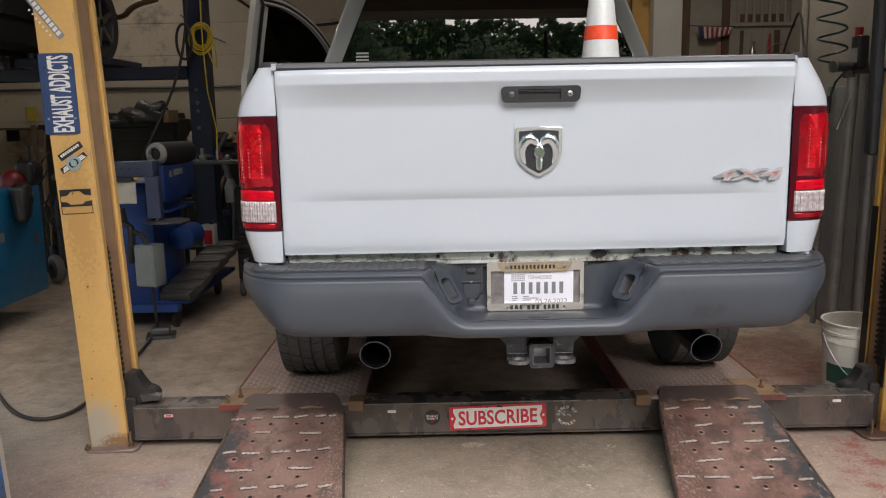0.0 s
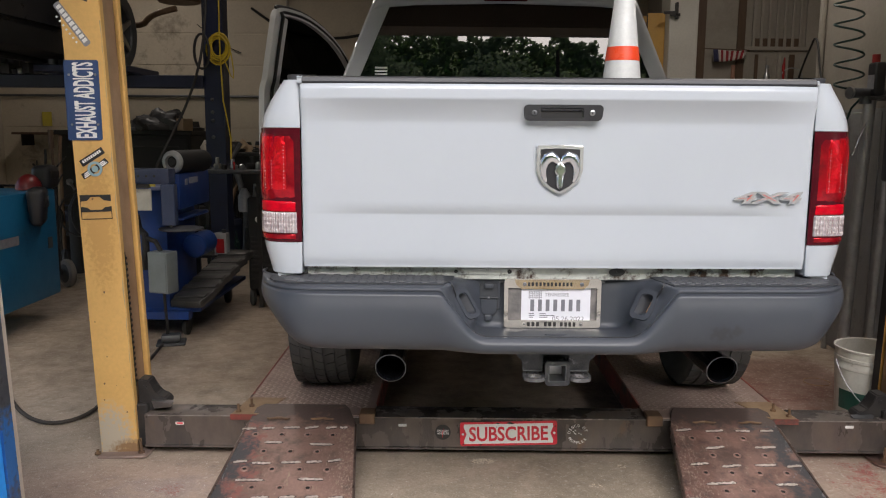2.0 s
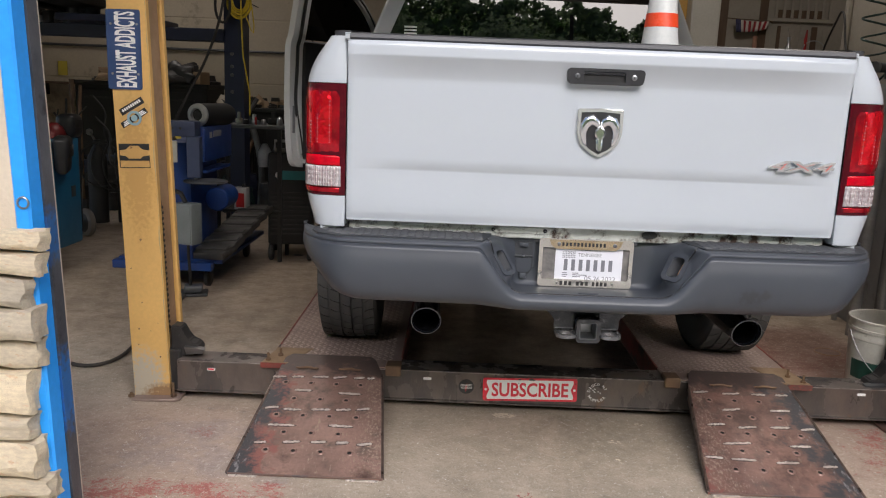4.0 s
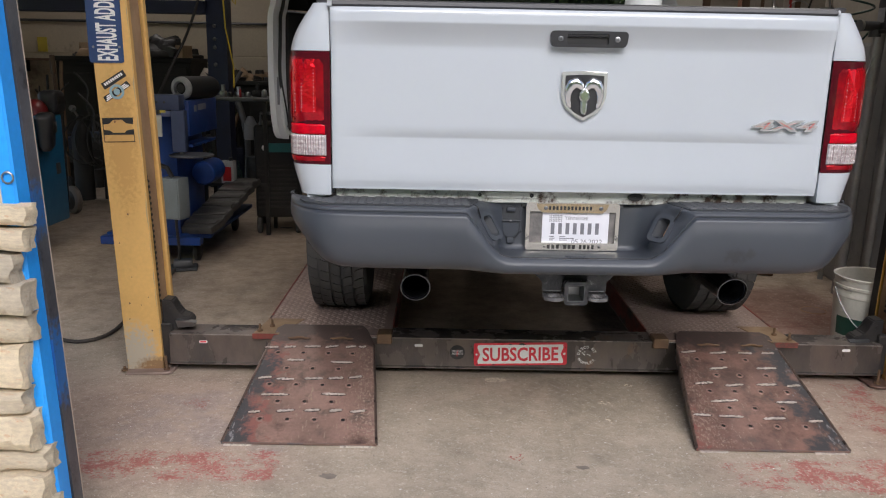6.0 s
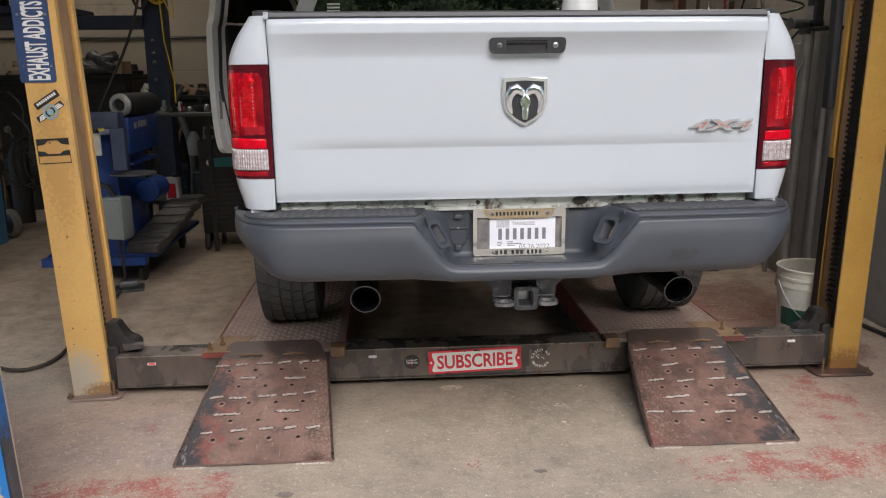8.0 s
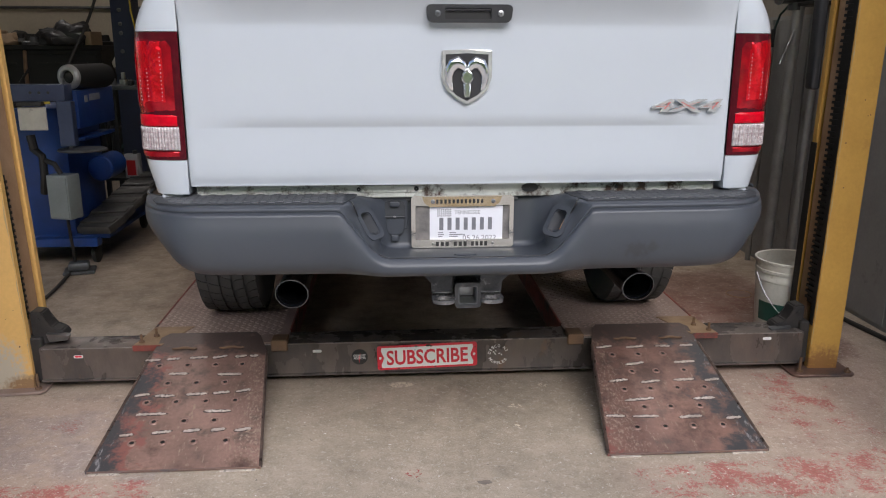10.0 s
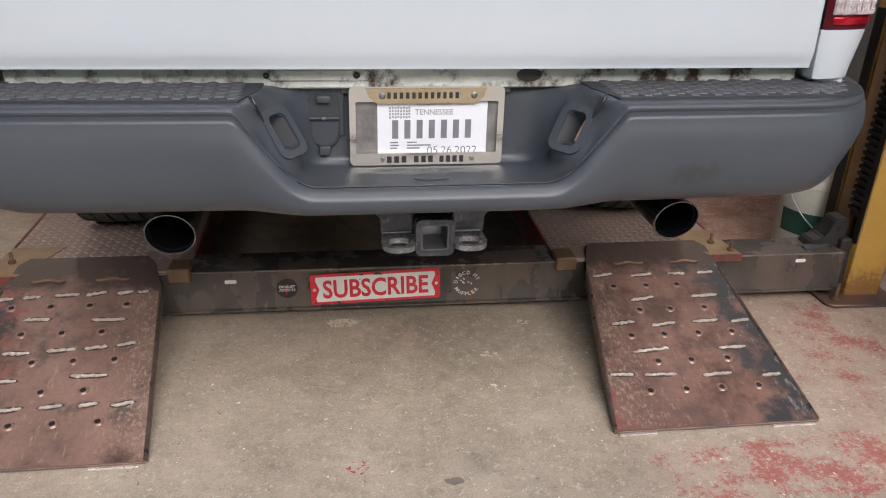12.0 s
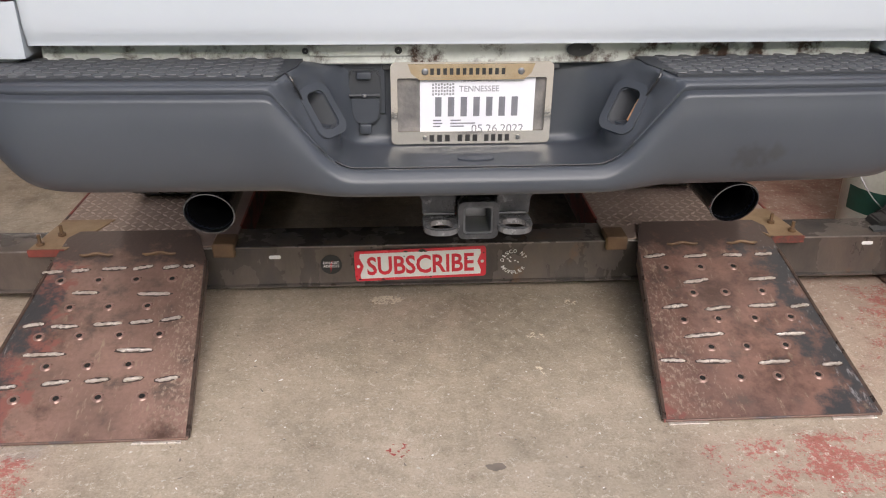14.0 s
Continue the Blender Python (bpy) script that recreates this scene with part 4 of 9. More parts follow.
for dx in (-0.088, 0.086):
    bm = bmesh.new()
    lathe(bm, [(0.0085, -0.028), (0.0085, -0.0325), (0.0065, -0.0335), (0.0005, -0.0335)], (HX + dx, 0, HZ), 16, "y")
    lock = part("lock_cylinder", bm, satin_steel if dx > 0 else grey_cast, tailgate, "round lock")
    bm = bmesh.new()
    box(bm, HX + dx - 0.0012, HX + dx + 0.0012, -0.0342, -0.0334, HZ - 0.004, HZ + 0.004)
    part("keyhole", bm, print_black, lock)

# shield badge as plain shapes
BX, BZ = 0.007, 1.250


def shield(w, h, y):
    top, low = BZ + h / 2, BZ - h / 2
    return [(BX - w / 2, y, top), (BX, y, top + 0.003), (BX + w / 2, y, top), (BX + w * 0.5, y, BZ), (BX + w * 0.42, y, BZ - h * 0.22), (BX + w * 0.24, y, BZ - h * 0.38),
            (BX, y, low), (BX - w * 0.24, y, BZ - h * 0.38), (BX - w * 0.42, y, BZ - h * 0.22), (BX - w * 0.5, y, BZ)]


bm = bmesh.new()
prism(bm, shield(0.142, 0.150, -0.004), (0, -0.012, 0))
bmesh.ops.bevel(bm, geom=bm.edges[:], offset=0.003, segments=2, affect="EDGES")
badge = part("badge", bm, letter_chrome, tailgate, "chrome shield badge with dark field", 40)
bm = bmesh.new()
prism(bm, shield(0.120, 0.128, -0.0163), (0, -0.0008, 0))
part("badge_field", bm, black_plastic, tailgate)
for sx in (-1, 1):
    bm = bmesh.new()
    curl = [(0.004, 0.020, 0.005), (0.013, 0.034, 0.013), (0.026, 0.041, 0.017), (0.039, 0.037, 0.0165), (0.048, 0.022, 0.0135), (0.051, 0.004, 0.0105), (0.049, -0.014, 0.0085), (0.045, -0.028, 0.006), (0.040, -0.034, 0.0025)]
    tube(bm, [(BX + sx * x, 0, BZ + z) for x, z, r in curl], 0.01, 12, radii=[r * 1.1 for x, z, r in curl])
    for v in bm.verts:
        v.co.y = -0.018 + v.co.y * 0.6
    part("badge_curl", bm, chrome, tailgate, "", 60)
for outline, deep in ((((0, 0.028), (0.019, 0.006), (0.012, -0.014), (0, -0.022), (-0.012, -0.014), (-0.019, 0.006)), 0.014), (((0.011, -0.012), (0.009, -0.050), (0.004, -0.058), (-0.004, -0.058), (-0.009, -0.050), (-0.011, -0.012)), 0.011)):
    bm = bmesh.new()
    prism(bm, [(BX + x, -0.016, BZ + z) for x, z in outline], (0, -deep, 0))
    bmesh.ops.recalc_face_normals(bm, faces=bm.faces[:])
    bmesh.ops.bevel(bm, geom=bm.edges[:], offset=0.005, segments=3, affect="EDGES")
    part("badge_wedge", bm, chrome, tailgate, "", 50)

# 4X4 letters, chrome with red faces
lettering("4X4", 0.212, 0.036, letter_chrome, tailgate, pose(0.650, -0.009, 1.171) @ FACING, 0.008, "chrome_letters", offset=0.05, shear=0.24, spacing=1.04)
lettering("4X4", 0.190, 0.021, badge_red, tailgate, pose(0.650, -0.0135, 1.171) @ FACING, 0.001, "red_letter_faces", offset=-0.03, shear=0.24, spacing=1.08)

# bed sides: plan curve of the rear corner, and sections up the side
SIDE_PLAN = [(0.7848, 0.003), (0.796, -0.002), (0.830, 0.000), (0.862, 0.006), (0.888, 0.018), (0.905, 0.038), (0.917, 0.07), (0.925, 0.12), (0.934, 0.25), (0.945, 0.55), (0.962, 0.8), (0.968, 1.25), (0.962, 1.7), (0.950, 1.98)]


def side_point(k, z, out=0.0):
    """A point on the bed side's skin at the plan's station k and height z; the skin leans in towards the rail."""
    x, y = SIDE_PLAN[k]
    lean = 0.078 * min(1.0, max(0.0, (z - 1.365) / 0.15)) ** 1.7 + 0.03 * (1 - smooth_step(0.90, 1.04, z))
    share = (x - 0.79) / 0.14
    return Vector((x - lean * min(1.0, share) + out * (0.6 if k > 3 else 0.25), y + 0.010 * smooth_step(1.40, 1.53, z) - out * (0.15 if k > 6 else 0.8), z))


def side_sheet(k0, k1, zs, out=0.0):
    return [[side_point(k, z, out) for k in range(k0, k1 + 1)] for z in zs]


def mirrored(bm, sx):
    if sx < 0:
        for v in bm.verts:
            v.co.x = -v.co.x


LAMP_Z0, LAMP_Z1, LAMP_K = 1.024, 1.372, 7
for sx in (-1, 1):
    bm = bmesh.new()
    zt = [1.374, 1.39, 1.405, 1.42, 1.435, 1.45, 1.465, 1.48, 1.495, 1.508, 1.517]
    zl = [0.925, 0.95, 0.98, 1.0, 1.022]
    sheet(bm, side_sheet(0, 13, zt))
    sheet(bm, side_sheet(0, 13, zl))
    sheet(bm, [[side_point(k, z) for k in range(7, 14)] for z in (1.022, 1.1, 1.2, 1.3, 1.374)])
    # inner wall, rail top and the face towards the tailgate
    top = [side_point(k, 1.517) for k in range(14)]
    inner = [Vector((0.745, max(0.06, p.y), 1.517)) for p in top]
    sheet(bm, [top, inner, [Vector((p.x, p.y, 1.03)) for p in inner]])
    for zz in (zt, zl):
        sheet(bm, [[side_point(0, z), Vector((0.7846, 0.07, z))] for z in zz])
    # step below the lamp over the bumper
    box(bm, 0.806, 0.866, 0.016, 0.20, 0.897, 0.935, 0.004)
    mirrored(bm, sx)
    side = part("bed_side", bm, white_paint, truck, "white bed side panel", 40)
    bm = bmesh.new()
    sheet(bm, [[Vector((p.x - 0.012, p.y + 0.012, 1.518)) for p in top], [Vector((p.x - 0.010, p.y + 0.012, 1.534)) for p in top], [Vector((p.x, p.y, 1.536)) for p in inner], [Vector((p.x, p.y, 1.50)) for p in inner]])
    mirrored(bm, sx)
    part("rail_cap", bm, cap_plastic, truck, "black plastic bed rail cap")
    # lamp: dark body, lenses proud of it
    bm = bmesh.new()
    sheet(bm, side_sheet(0, LAMP_K, [LAMP_Z0 + (LAMP_Z1 - LAMP_Z0) * i / 10 for i in range(11)], 0.001))
    mirrored(bm, sx)
    lamp = part("tail_lamp", bm, red_lens_dark, truck, "red tail lamp with clear reversing lens", 60)

    def lens(name, u0, u1, z0, z1, material, out, ribs=0, label=""):
        """A lens between shares u of the lamp's width; with ribs it is fluted."""
        bm = bmesh.new()
        n = max(8, ribs * 4)
        rows = []
        nz = 32 if ribs else 8
        for zi in range(nz + 1):
            z = z0 + (z1 - z0) * zi / nz
            row = []
            for i in range(n + 1):
                u = (u0 + (u1 - u0) * i / n) * LAMP_K
                k = min(int(u), LAMP_K - 1)
                p = side_point(k, z, out).lerp(side_point(k + 1, z, out), u - k)
                edge = min(i, n - i, 1) * min(zi, nz - zi, 1)
                p.y += (0.0 if edge else 0.006) + (0.0013 * math.cos(i * math.pi / 2) + 0.0006 * math.cos(zi * math.pi / 4) if ribs else 0)
                row.append(p)
            rows.append(row)
        sheet(bm, rows)
        mirrored(bm, sx)
        return part(name, bm, material, lamp, label, 60)

    lens("upper_lens", 0.12, 0.97, 1.152, 1.358, lamp_bowl_dark, 0.006)
    lens("bulb_window", 0.24, 0.70, 1.172, 1.348, lamp_bowl, 0.0085)
    lens("bulb_window", 0.72, 0.90, 1.165, 1.33, lamp_bowl_dark, 0.0085)
    lens("middle_lens", 0.12, 0.97, 1.117, 1.150, red_lens_bright, 0.007)
    lens("reversing_lens", 0.14, 0.97, 1.050, 1.116, clear_bowl, 0.008, 22, "clear fluted reversing lens")
    bm = bmesh.new()
    for u, n in ((0.30, 13), (0.48, 9), (0.60, 7)):
        for k in range(n):
            p = side_point(int(u * LAMP_K), 1.19 + 0.0105 * k, 0.0088).lerp(side_point(int(u * LAMP_K) + 1, 1.19 + 0.0105 * k, 0.0088), u * LAMP_K % 1)
            ret = bmesh.ops.create_icosphere(bm, subdivisions=1, radius=0.0014 + 0.0006 * (k % 2))
            for v in ret["verts"]:
                v.co += p
    mirrored(bm, sx)
    tagged(part("reflector_facets", bm, clear_lens, lamp, smooth=0), kind="stuff")
    # thin grey strips draw the shaded lines between the lens flutes
    for k in range(12):
        lens("flute", 0.218 + 0.060 * k, 0.223 + 0.060 * k, 1.053, 1.113, flute_grey, 0.0092)
    for k in range(4):
        lens("flute", 0.18, 0.95, 1.060 + 0.0135 * k, 1.0611 + 0.0135 * k, flute_grey, 0.0093)
    lens("lower_lens", 0.10, 0.97, 1.031, 1.048, lamp_bowl_dark, 0.006)

# bed: floor, front panel, and the dusty sill under the tailgate
bm = bmesh.new()
box(bm, -0.75, 0.75, 0.06, 1.96, 0.985, 1.01)
for i in range(13):
    x = -0.72 + 0.12 * i
    box(bm, x - 0.03, x + 0.03, 0.07, 1.95, 1.01, 1.022, 0.004)
part("bed_floor", bm, black_plastic, truck, "ribbed dark bed floor")
bm = bmesh.new()
box(bm, -0.93, 0.93, 1.965, 2.0, 0.70, 1.53, 0.006)
part("bed_front", bm, white_paint, truck)
bm = bmesh.new()
box(bm, -0.775, 0.775, 0.045, 0.10, 0.90, 0.944, 0.003)
box(bm, -0.30, -0.10, 0.040, 0.06, 0.915, 0.938, 0.003)
sill = part("bed_sill", bm, jamb_paint, truck, "dusty white rear sill with rust stains")
# black discs stand for the shade inside the sill's holes
for x, w in ((0.205, 0.026), (-0.135, 0.007), (-0.305, 0.006), (0.47, 0.005)):
    bm = bmesh.new()
    lathe(bm, [(w, 0.0385), (w * 0.8, 0.0378), (0.001, 0.0378)], (x, 0, 0.925), 16, "y")
    for v in bm.verts:
        v.co.z = 0.927 + (v.co.z - 0.925) * (0.5 if w > 0.01 else 1)
    part("hole", bm, print_black, sill, "black disc for the dark inside of a sill hole")

# bumper: profiles from the top's rear over the face to the underside
PROF_A = [(0.06, 0.905), (0.00, 0.9135), (-0.05, 0.9125), (-0.100, 0.910), (-0.116, 0.9085), (-0.1245, 0.9065), (-0.1310, 0.9000), (-0.1300, 0.8945), (-0.1255, 0.8915), (-0.1365, 0.8895), (-0.1415, 0.8850), (-0.1415, 0.8770), (-0.149, 0.855), (-0.155, 0.815), (-0.150, 0.765), (-0.136, 0.728), (-0.108, 0.707), (-0.05, 0.701), (0.05, 0.706)]
PROF_B = [(0.075, 0.912), (0.070, 0.86), (0.068, 0.80), (0.062, 0.752), (0.045, 0.741), (-0.096, 0.7455), (-0.1100, 0.7530), (-0.1145, 0.7565), (-0.1160, 0.7495), (-0.1230, 0.7575), (-0.1310, 0.7555), (-0.1370, 0.7480), (-0.1450, 0.740), (-0.1465, 0.733), (-0.1465, 0.722), (-0.139, 0.708), (-0.108, 0.698), (-0.05, 0.694), (0.05, 0.70)]
LAG = [0.040, 0.040, 0.036, 0.030, 0.015] + [0.0] * 14


def finer(values, upto, cuts):
    """The first rows of a profile divided further."""
    out = []
    for k in range(upto):
        a, b = np.array(values[k]), np.array(values[k + 1])
        out += [a + (b - a) * i / cuts for i in range(cuts)]
    return out + [np.array(v) for v in values[upto:]]


PROF_A, PROF_B, LAG = finer(PROF_A, 5, 4), finer(PROF_B, 5, 4), finer(LAG, 5, 4)


def bumper_column(x):
    """The bumper's section at x: the recess for the plate in the middle, a wrap round the corner at the ends."""
    a = abs(x)
    e = min(1.0, max(0.0, (a - 0.72) / 0.215))
    back = 0.26 * (1 - math.sqrt(max(0.0, 1 - e ** 2.6)))
    bow = 0.018 * (a / 0.9) ** 2
    rise = 0.085 * max(0.0, (a - 0.70) / 0.235) ** 2.2
    col = []
    for (ya, za), (yb, zb), lag in zip(PROF_A, PROF_B, LAG):
        s = (0.352 - lag - a) / 0.107
        h = min(1.0, max(0.0, 0.5 + 0.5 * (1 - s) / 0.30))
        s = max(0.0, (1 - h) + s * h - 0.30 * h * (1 - h))
        y, z = ya + (yb - ya) * s, za + (zb - za) * s
        low = smooth_step(0.90, 0.71, z)
        z += rise * low
        pull = 1.0 if y < -0.09 else max(0.0, (0.06 - y) / 0.15)
        y = y + bow + back * max(pull, 0.35)
        tuck = 0.058 * max(0.0, (a - 0.72) / 0.215) ** 1.5 * smooth_step(0.87, 0.74, z)
        col.append((x - math.copysign(tuck, x), y, z))
    return col


bm = bmesh.new()
bx = sorted(set([round(v, 4) for v in [-0.935, -0.932, -0.925, -0.915, -0.90, -0.88, -0.86, -0.83, -0.80, -0.76, -0.72, -0.65, -0.58, -0.5, -0.42, -0.38] + [-0.36 + 0.01 * i for i in range(15)] + [-0.2, -0.1, 0.0]]))
bx = bx + [-v for v in reversed(bx) if v < 0]
sheet(bm, [bumper_column(x) for x in bx])


POCKET_SKEW = -0.07


def pocket_space(sx):
    """The frame of a pocket in the recess's slanting side: x along the side, y inwards, z up it."""
    near, far = bumper_column(sx * 0.246), bumper_column(sx * 0.300)
    mid = sum((Vector(c[k]) for c in (near, far) for k in (8, 20)), Vector()) / 4
    ax = (Vector(far[12]) - Vector(near[12])) * sx
    az = Vector(near[8]) + Vector(far[8]) - Vector(near[20]) - Vector(far[20])
    ax = Vector((ax.x, ax.y, 0)).normalized()
    ay = az.cross(ax).normalized()
    az = ax.cross(ay).normalized()
    return Matrix.Translation(mid - ay * 0.007 + az * 0.009) @ Matrix((ax, ay, az)).transposed().to_4x4()


gone = []
for sx in (-1, 1):
    m = pocket_space(sx)
    inv = m.inverted()
    for v in bm.verts:                # the side lies flat round the pocket
        c = inv @ v.co
        if abs(c.y) < 0.05:
            r = max(abs(c.x - sx * POCKET_SKEW * c.z) / 0.040, abs(c.z) / 0.056)
            w = 1 - smooth_step(1.0, 1.25, r)
            v.co = m @ Vector((c.x, c.y * (1 - w), c.z))
    for f in bm.faces:
        c = inv @ f.calc_center_median()
        if abs(c.y) < 0.03 and abs(c.x - sx * POCKET_SKEW * c.z) < 0.026 and abs(c.z) < 0.038:
            gone.append(f)
bmesh.ops.delete(bm, geom=gone, context="FACES")
bumper = part("bumper", bm, bumper_plastic, truck, "dark grey plastic rear bumper with scuffs", 55)
bumper.modifiers.new("thick", "SOLIDIFY").thickness = 0.004
sub = bumper.modifiers.new("sub", "SUBSURF")
sub.levels = sub.render_levels = 1
bumper.data.shade_smooth()

# the seam along the lip of the recess
bm = bmesh.new()
seam = []
for k in range(51):
    c = bumper_column(-0.25 + 0.01 * k)
    seam.append((Vector(c[22]) + Vector(c[23]) * 6 + Vector(c[24])) / 8 + Vector((0, -0.0002, 0.0045)))
tube(bm, seam, 0.0019, 6)
for sx in (-1, 1):                    # and up the recess's sides
    rise_line = []
    for k in range(25):
        s = k / 24
        at = 23 - 14 * smooth_step(0.0, 1.0, s)
        x = sx * (0.25 + 0.088 * s ** 0.75)
        c, d = bumper_column(x), bumper_column(x + sx * 0.004)
        i = min(int(at), 36)
        here = Vector(c[i]).lerp(Vector(c[i + 1]), at - i)
        out = (Vector(d[i]) - Vector(c[i])).cross(Vector(c[i + 1]) - Vector(c[i])).normalized()
        if out.y > 0:
            out = -out
        rise_line.append(here + out * (0.0012 if k else 0.0))
    tube(bm, rise_line, 0.0019, 6)
part("seam", bm, black_plastic, truck, "dark seam along the lip of the recess")

# step pads with hexagonal treads
hexa = bmesh.new()
pts6 = [(0.0150 * math.cos(radians(60 * k)), 0.0150 * math.sin(radians(60 * k))) for k in range(6)]
low = [hexa.verts.new((x, y, 0)) for x, y in pts6]
high = [hexa.verts.new((x * 0.91, y * 0.91, 0.0020)) for x, y in pts6]
hexa.faces.new(high)
for k in range(6):
    hexa.faces.new((low[k], low[(k + 1) % 6], high[(k + 1) % 6], high[k]))
hex_mesh = done("tread_hexagon", hexa, pad_plastic)
for sx in (-1, 1):
    bm = bmesh.new()
    outline = [(0.345, -0.104), (0.80, -0.092), (0.862, -0.06), (0.885, -0.01), (0.885, 0.035), (0.31, 0.035), (0.315, -0.02)]
    prism(bm, [(sx * x, y, 0.909) for x, y in outline], (0, 0, 0.0050))
    pad = part("step_pad", bm, groove_plastic, truck, "grey step pad with hexagonal treads")
    for row in range(9):
        for k in range(12):
            x = 0.356 + 0.0465 * k + (0.02325 if row % 2 else 0)
            y = -0.086 + 0.0134 * row
            if x > 0.87 - max(0, -y) * 0.6 or x < 0.34:
                continue
            h = new("tread_hexagon", hex_mesh)
            h.parent = pad
            h.location = (sx * x, y + 0.016 * (x / 0.9) ** 2, 0.9143)

# pockets in the recess's slanting sides
for sx in (-1, 1):
    m = pocket_space(sx) @ Matrix.Diagonal((0.96, 1, 0.90, 1))
    skew = lambda pts: [(x + sx * POCKET_SKEW * z, z) for x, z in pts]
    shape_o, shape_i = skew(rounded(0, 0, 0.082, 0.112, 0.024, 5)), skew(rounded(0, 0, 0.050, 0.082, 0.015, 5))
    bm = bmesh.new()
    ring_plate(bm, shape_o, shape_i, -0.0032, 0.024)
    bmesh.ops.bevel(bm, geom=[e for e in bm.edges if e.calc_face_angle(0) > 0.8], offset=0.0030, segments=2, affect="EDGES")
    part("pocket_surround", bm, bumper_plastic, truck, "raised surround of a bumper pocket").matrix_basis = m
    # the well behind the opening: sides and back
    bm = bmesh.new()
    front = [bm.verts.new((x * 1.02, 0.001, z * 1.02)) for x, z in shape_i]
    rear = [bm.verts.new((x * 0.62 + sx * 0.006, 0.034, z * 0.66 + 0.004)) for x, z in shape_i]
    for k in range(len(front)):
        j = (k + 1) % len(front)
        bm.faces.new((front[k], front[j], rear[j], rear[k]))
    bm.faces.new(rear)
    part("pocket_well", bm, groove_plastic, truck, "dark well of a bumper pocket").matrix_basis = m
    bm = bmesh.new()
    prism(bm, [(sx * 0.004 - 0.015, 0.012, -0.034), (sx * 0.004 + 0.015, 0.012, -0.034), (sx * 0.006 + 0.014, 0.031, -0.020), (sx * 0.006 - 0.014, 0.031, -0.020)], (0, -0.002, 0.004))
    part("pocket_ledge", bm, bumper_plastic, truck).matrix_basis = m
    bm = bmesh.new()
    prism(bm, [(sx * (0.0195 + POCKET_SKEW * z) + dx, 0.006, z) for dx, z in ((-0.006 * sx, -0.022), (0.003 * sx, -0.021), (0.003 * sx, 0.026), (-0.003 * sx, 0.026))], (-sx * 0.004, 0.016, 0))
    part("plate_lamp", bm, amber_lens if sx > 0 else grey_cast, truck, "small licence plate lamp").matrix_basis = m

# trailer socket cover
bm = bmesh.new()
outline = [(-0.024, 0.058), (0.024, 0.058), (0.031, 0.046), (0.032, 0.010), (0.031, -0.028), (0.025, -0.045), (0.012, -0.054), (-0.012, -0.054), (-0.025, -0.045), (-0.031, -0.028), (-0.032, 0.010), (-0.031, 0.046)]
prism(bm, [(-0.200 + x, 0.066, 0.831 + z) for x, z in outline], (0, -0.014, 0))
bmesh.ops.bevel(bm, geom=bm.edges[:], offset=0.004, segments=2, affect="EDGES")
socket = part("trailer_socket", bm, groove_plastic, truck, "dark grey trailer socket cover")
bm = bmesh.new()
box(bm, -0.242, -0.160, 0.0600, 0.0640, 0.800, 0.912, 0.002)
part("backing", bm, bumper_plastic, socket)
bm = bmesh.new()
lid = [(-0.027, 0.006), (0.027, 0.006), (0.028, -0.020), (0.022, -0.040), (0.010, -0.048), (-0.010, -0.048), (-0.022, -0.040), (-0.028, -0.020)]
prism(bm, [(-0.200 + x, 0.053, 0.831 + z) for x, z in lid], (0, -0.007, 0))
bmesh.ops.bevel(bm, geom=bm.edges[:], offset=0.003, segments=2, affect="EDGES")
part("lid", bm, bumper_plastic, socket)
bm = bmesh.new()
tube(bm, [(-0.229, 0.047, 0.841), (-0.171, 0.047, 0.841)], 0.0035, 8)
part("hinge", bm, groove_plastic, socket)
bm = bmesh.new()
box(bm, -0.204, -0.196, 0.0415, 0.047, 0.838, 0.844, 0.001)
part("hinge_pin", bm, satin_steel, socket, "bright hinge pin")
for z0, z1, w in ((0.766, 0.785, 0.011), (0.872, 0.886, 0.014)):
    bm = bmesh.new()
    box(bm, -0.200 - w, -0.200 + w, 0.041, 0.056, z0, z1, 0.003, 2)
    part("catch", bm, bumper_plastic, socket)

# oval mark on the shelf
bm = bmesh.new()
lathe(bm, [(0.034, 0.0), (0.034, 0.0025), (0.030, 0.003), (0.0005, 0.003)], (0, 0, 0), 28)
for v in bm.verts:
    v.co = Vector((0.004 + v.co.x, -0.045 + v.co.y * 0.42, 0.7445 + v.co.z))
part("shelf_button", bm, bumper_plastic, truck)

# licence plate: backing, paper, surround
PX, PZ, PY = 0.004, 0.820, 0.052
bm = bmesh.new()
box(bm, PX - 0.151, PX + 0.151, PY - 0.004, PY + 0.004, PZ - 0.072, PZ + 0.080, 0.001)
plate = part("licence_plate", bm, plate_film, truck, "temporary paper licence plate in a shiny surround")
bm = bmesh.new()
ring_plate(bm, rounded(PX, PZ + 0.0045, 0.309, 0.160, 0.010), rounded(PX, PZ + 0.002, 0.284, 0.105, 0.003), PY - 0.012, PY - 0.005)
bmesh.ops.bevel(bm, geom=[e for e in bm.edges if e.calc_face_angle(0) > 0.8], offset=0.0015, segments=2, affect="EDGES")
part("plate_surround", bm, gold_frame, plate, "brushed gold-tinted metal plate surround")
bm = bmesh.new()
prism(bm, [(PX + x, PY - 0.0122, PZ + z) for x, z in ((-0.116, 0.064), (-0.100, 0.051), (0.098, 0.051), (0.112, 0.064), (0.118, 0.081), (-0.122, 0.081))], (0, -0.0012, 0))
part("brass_strip", bm, gold_strip, plate)
bm = bmesh.new()
box(bm, PX - 0.099, PX + 0.122, PY - 0.0052, PY - 0.0042, PZ - 0.062, PZ + 0.062)
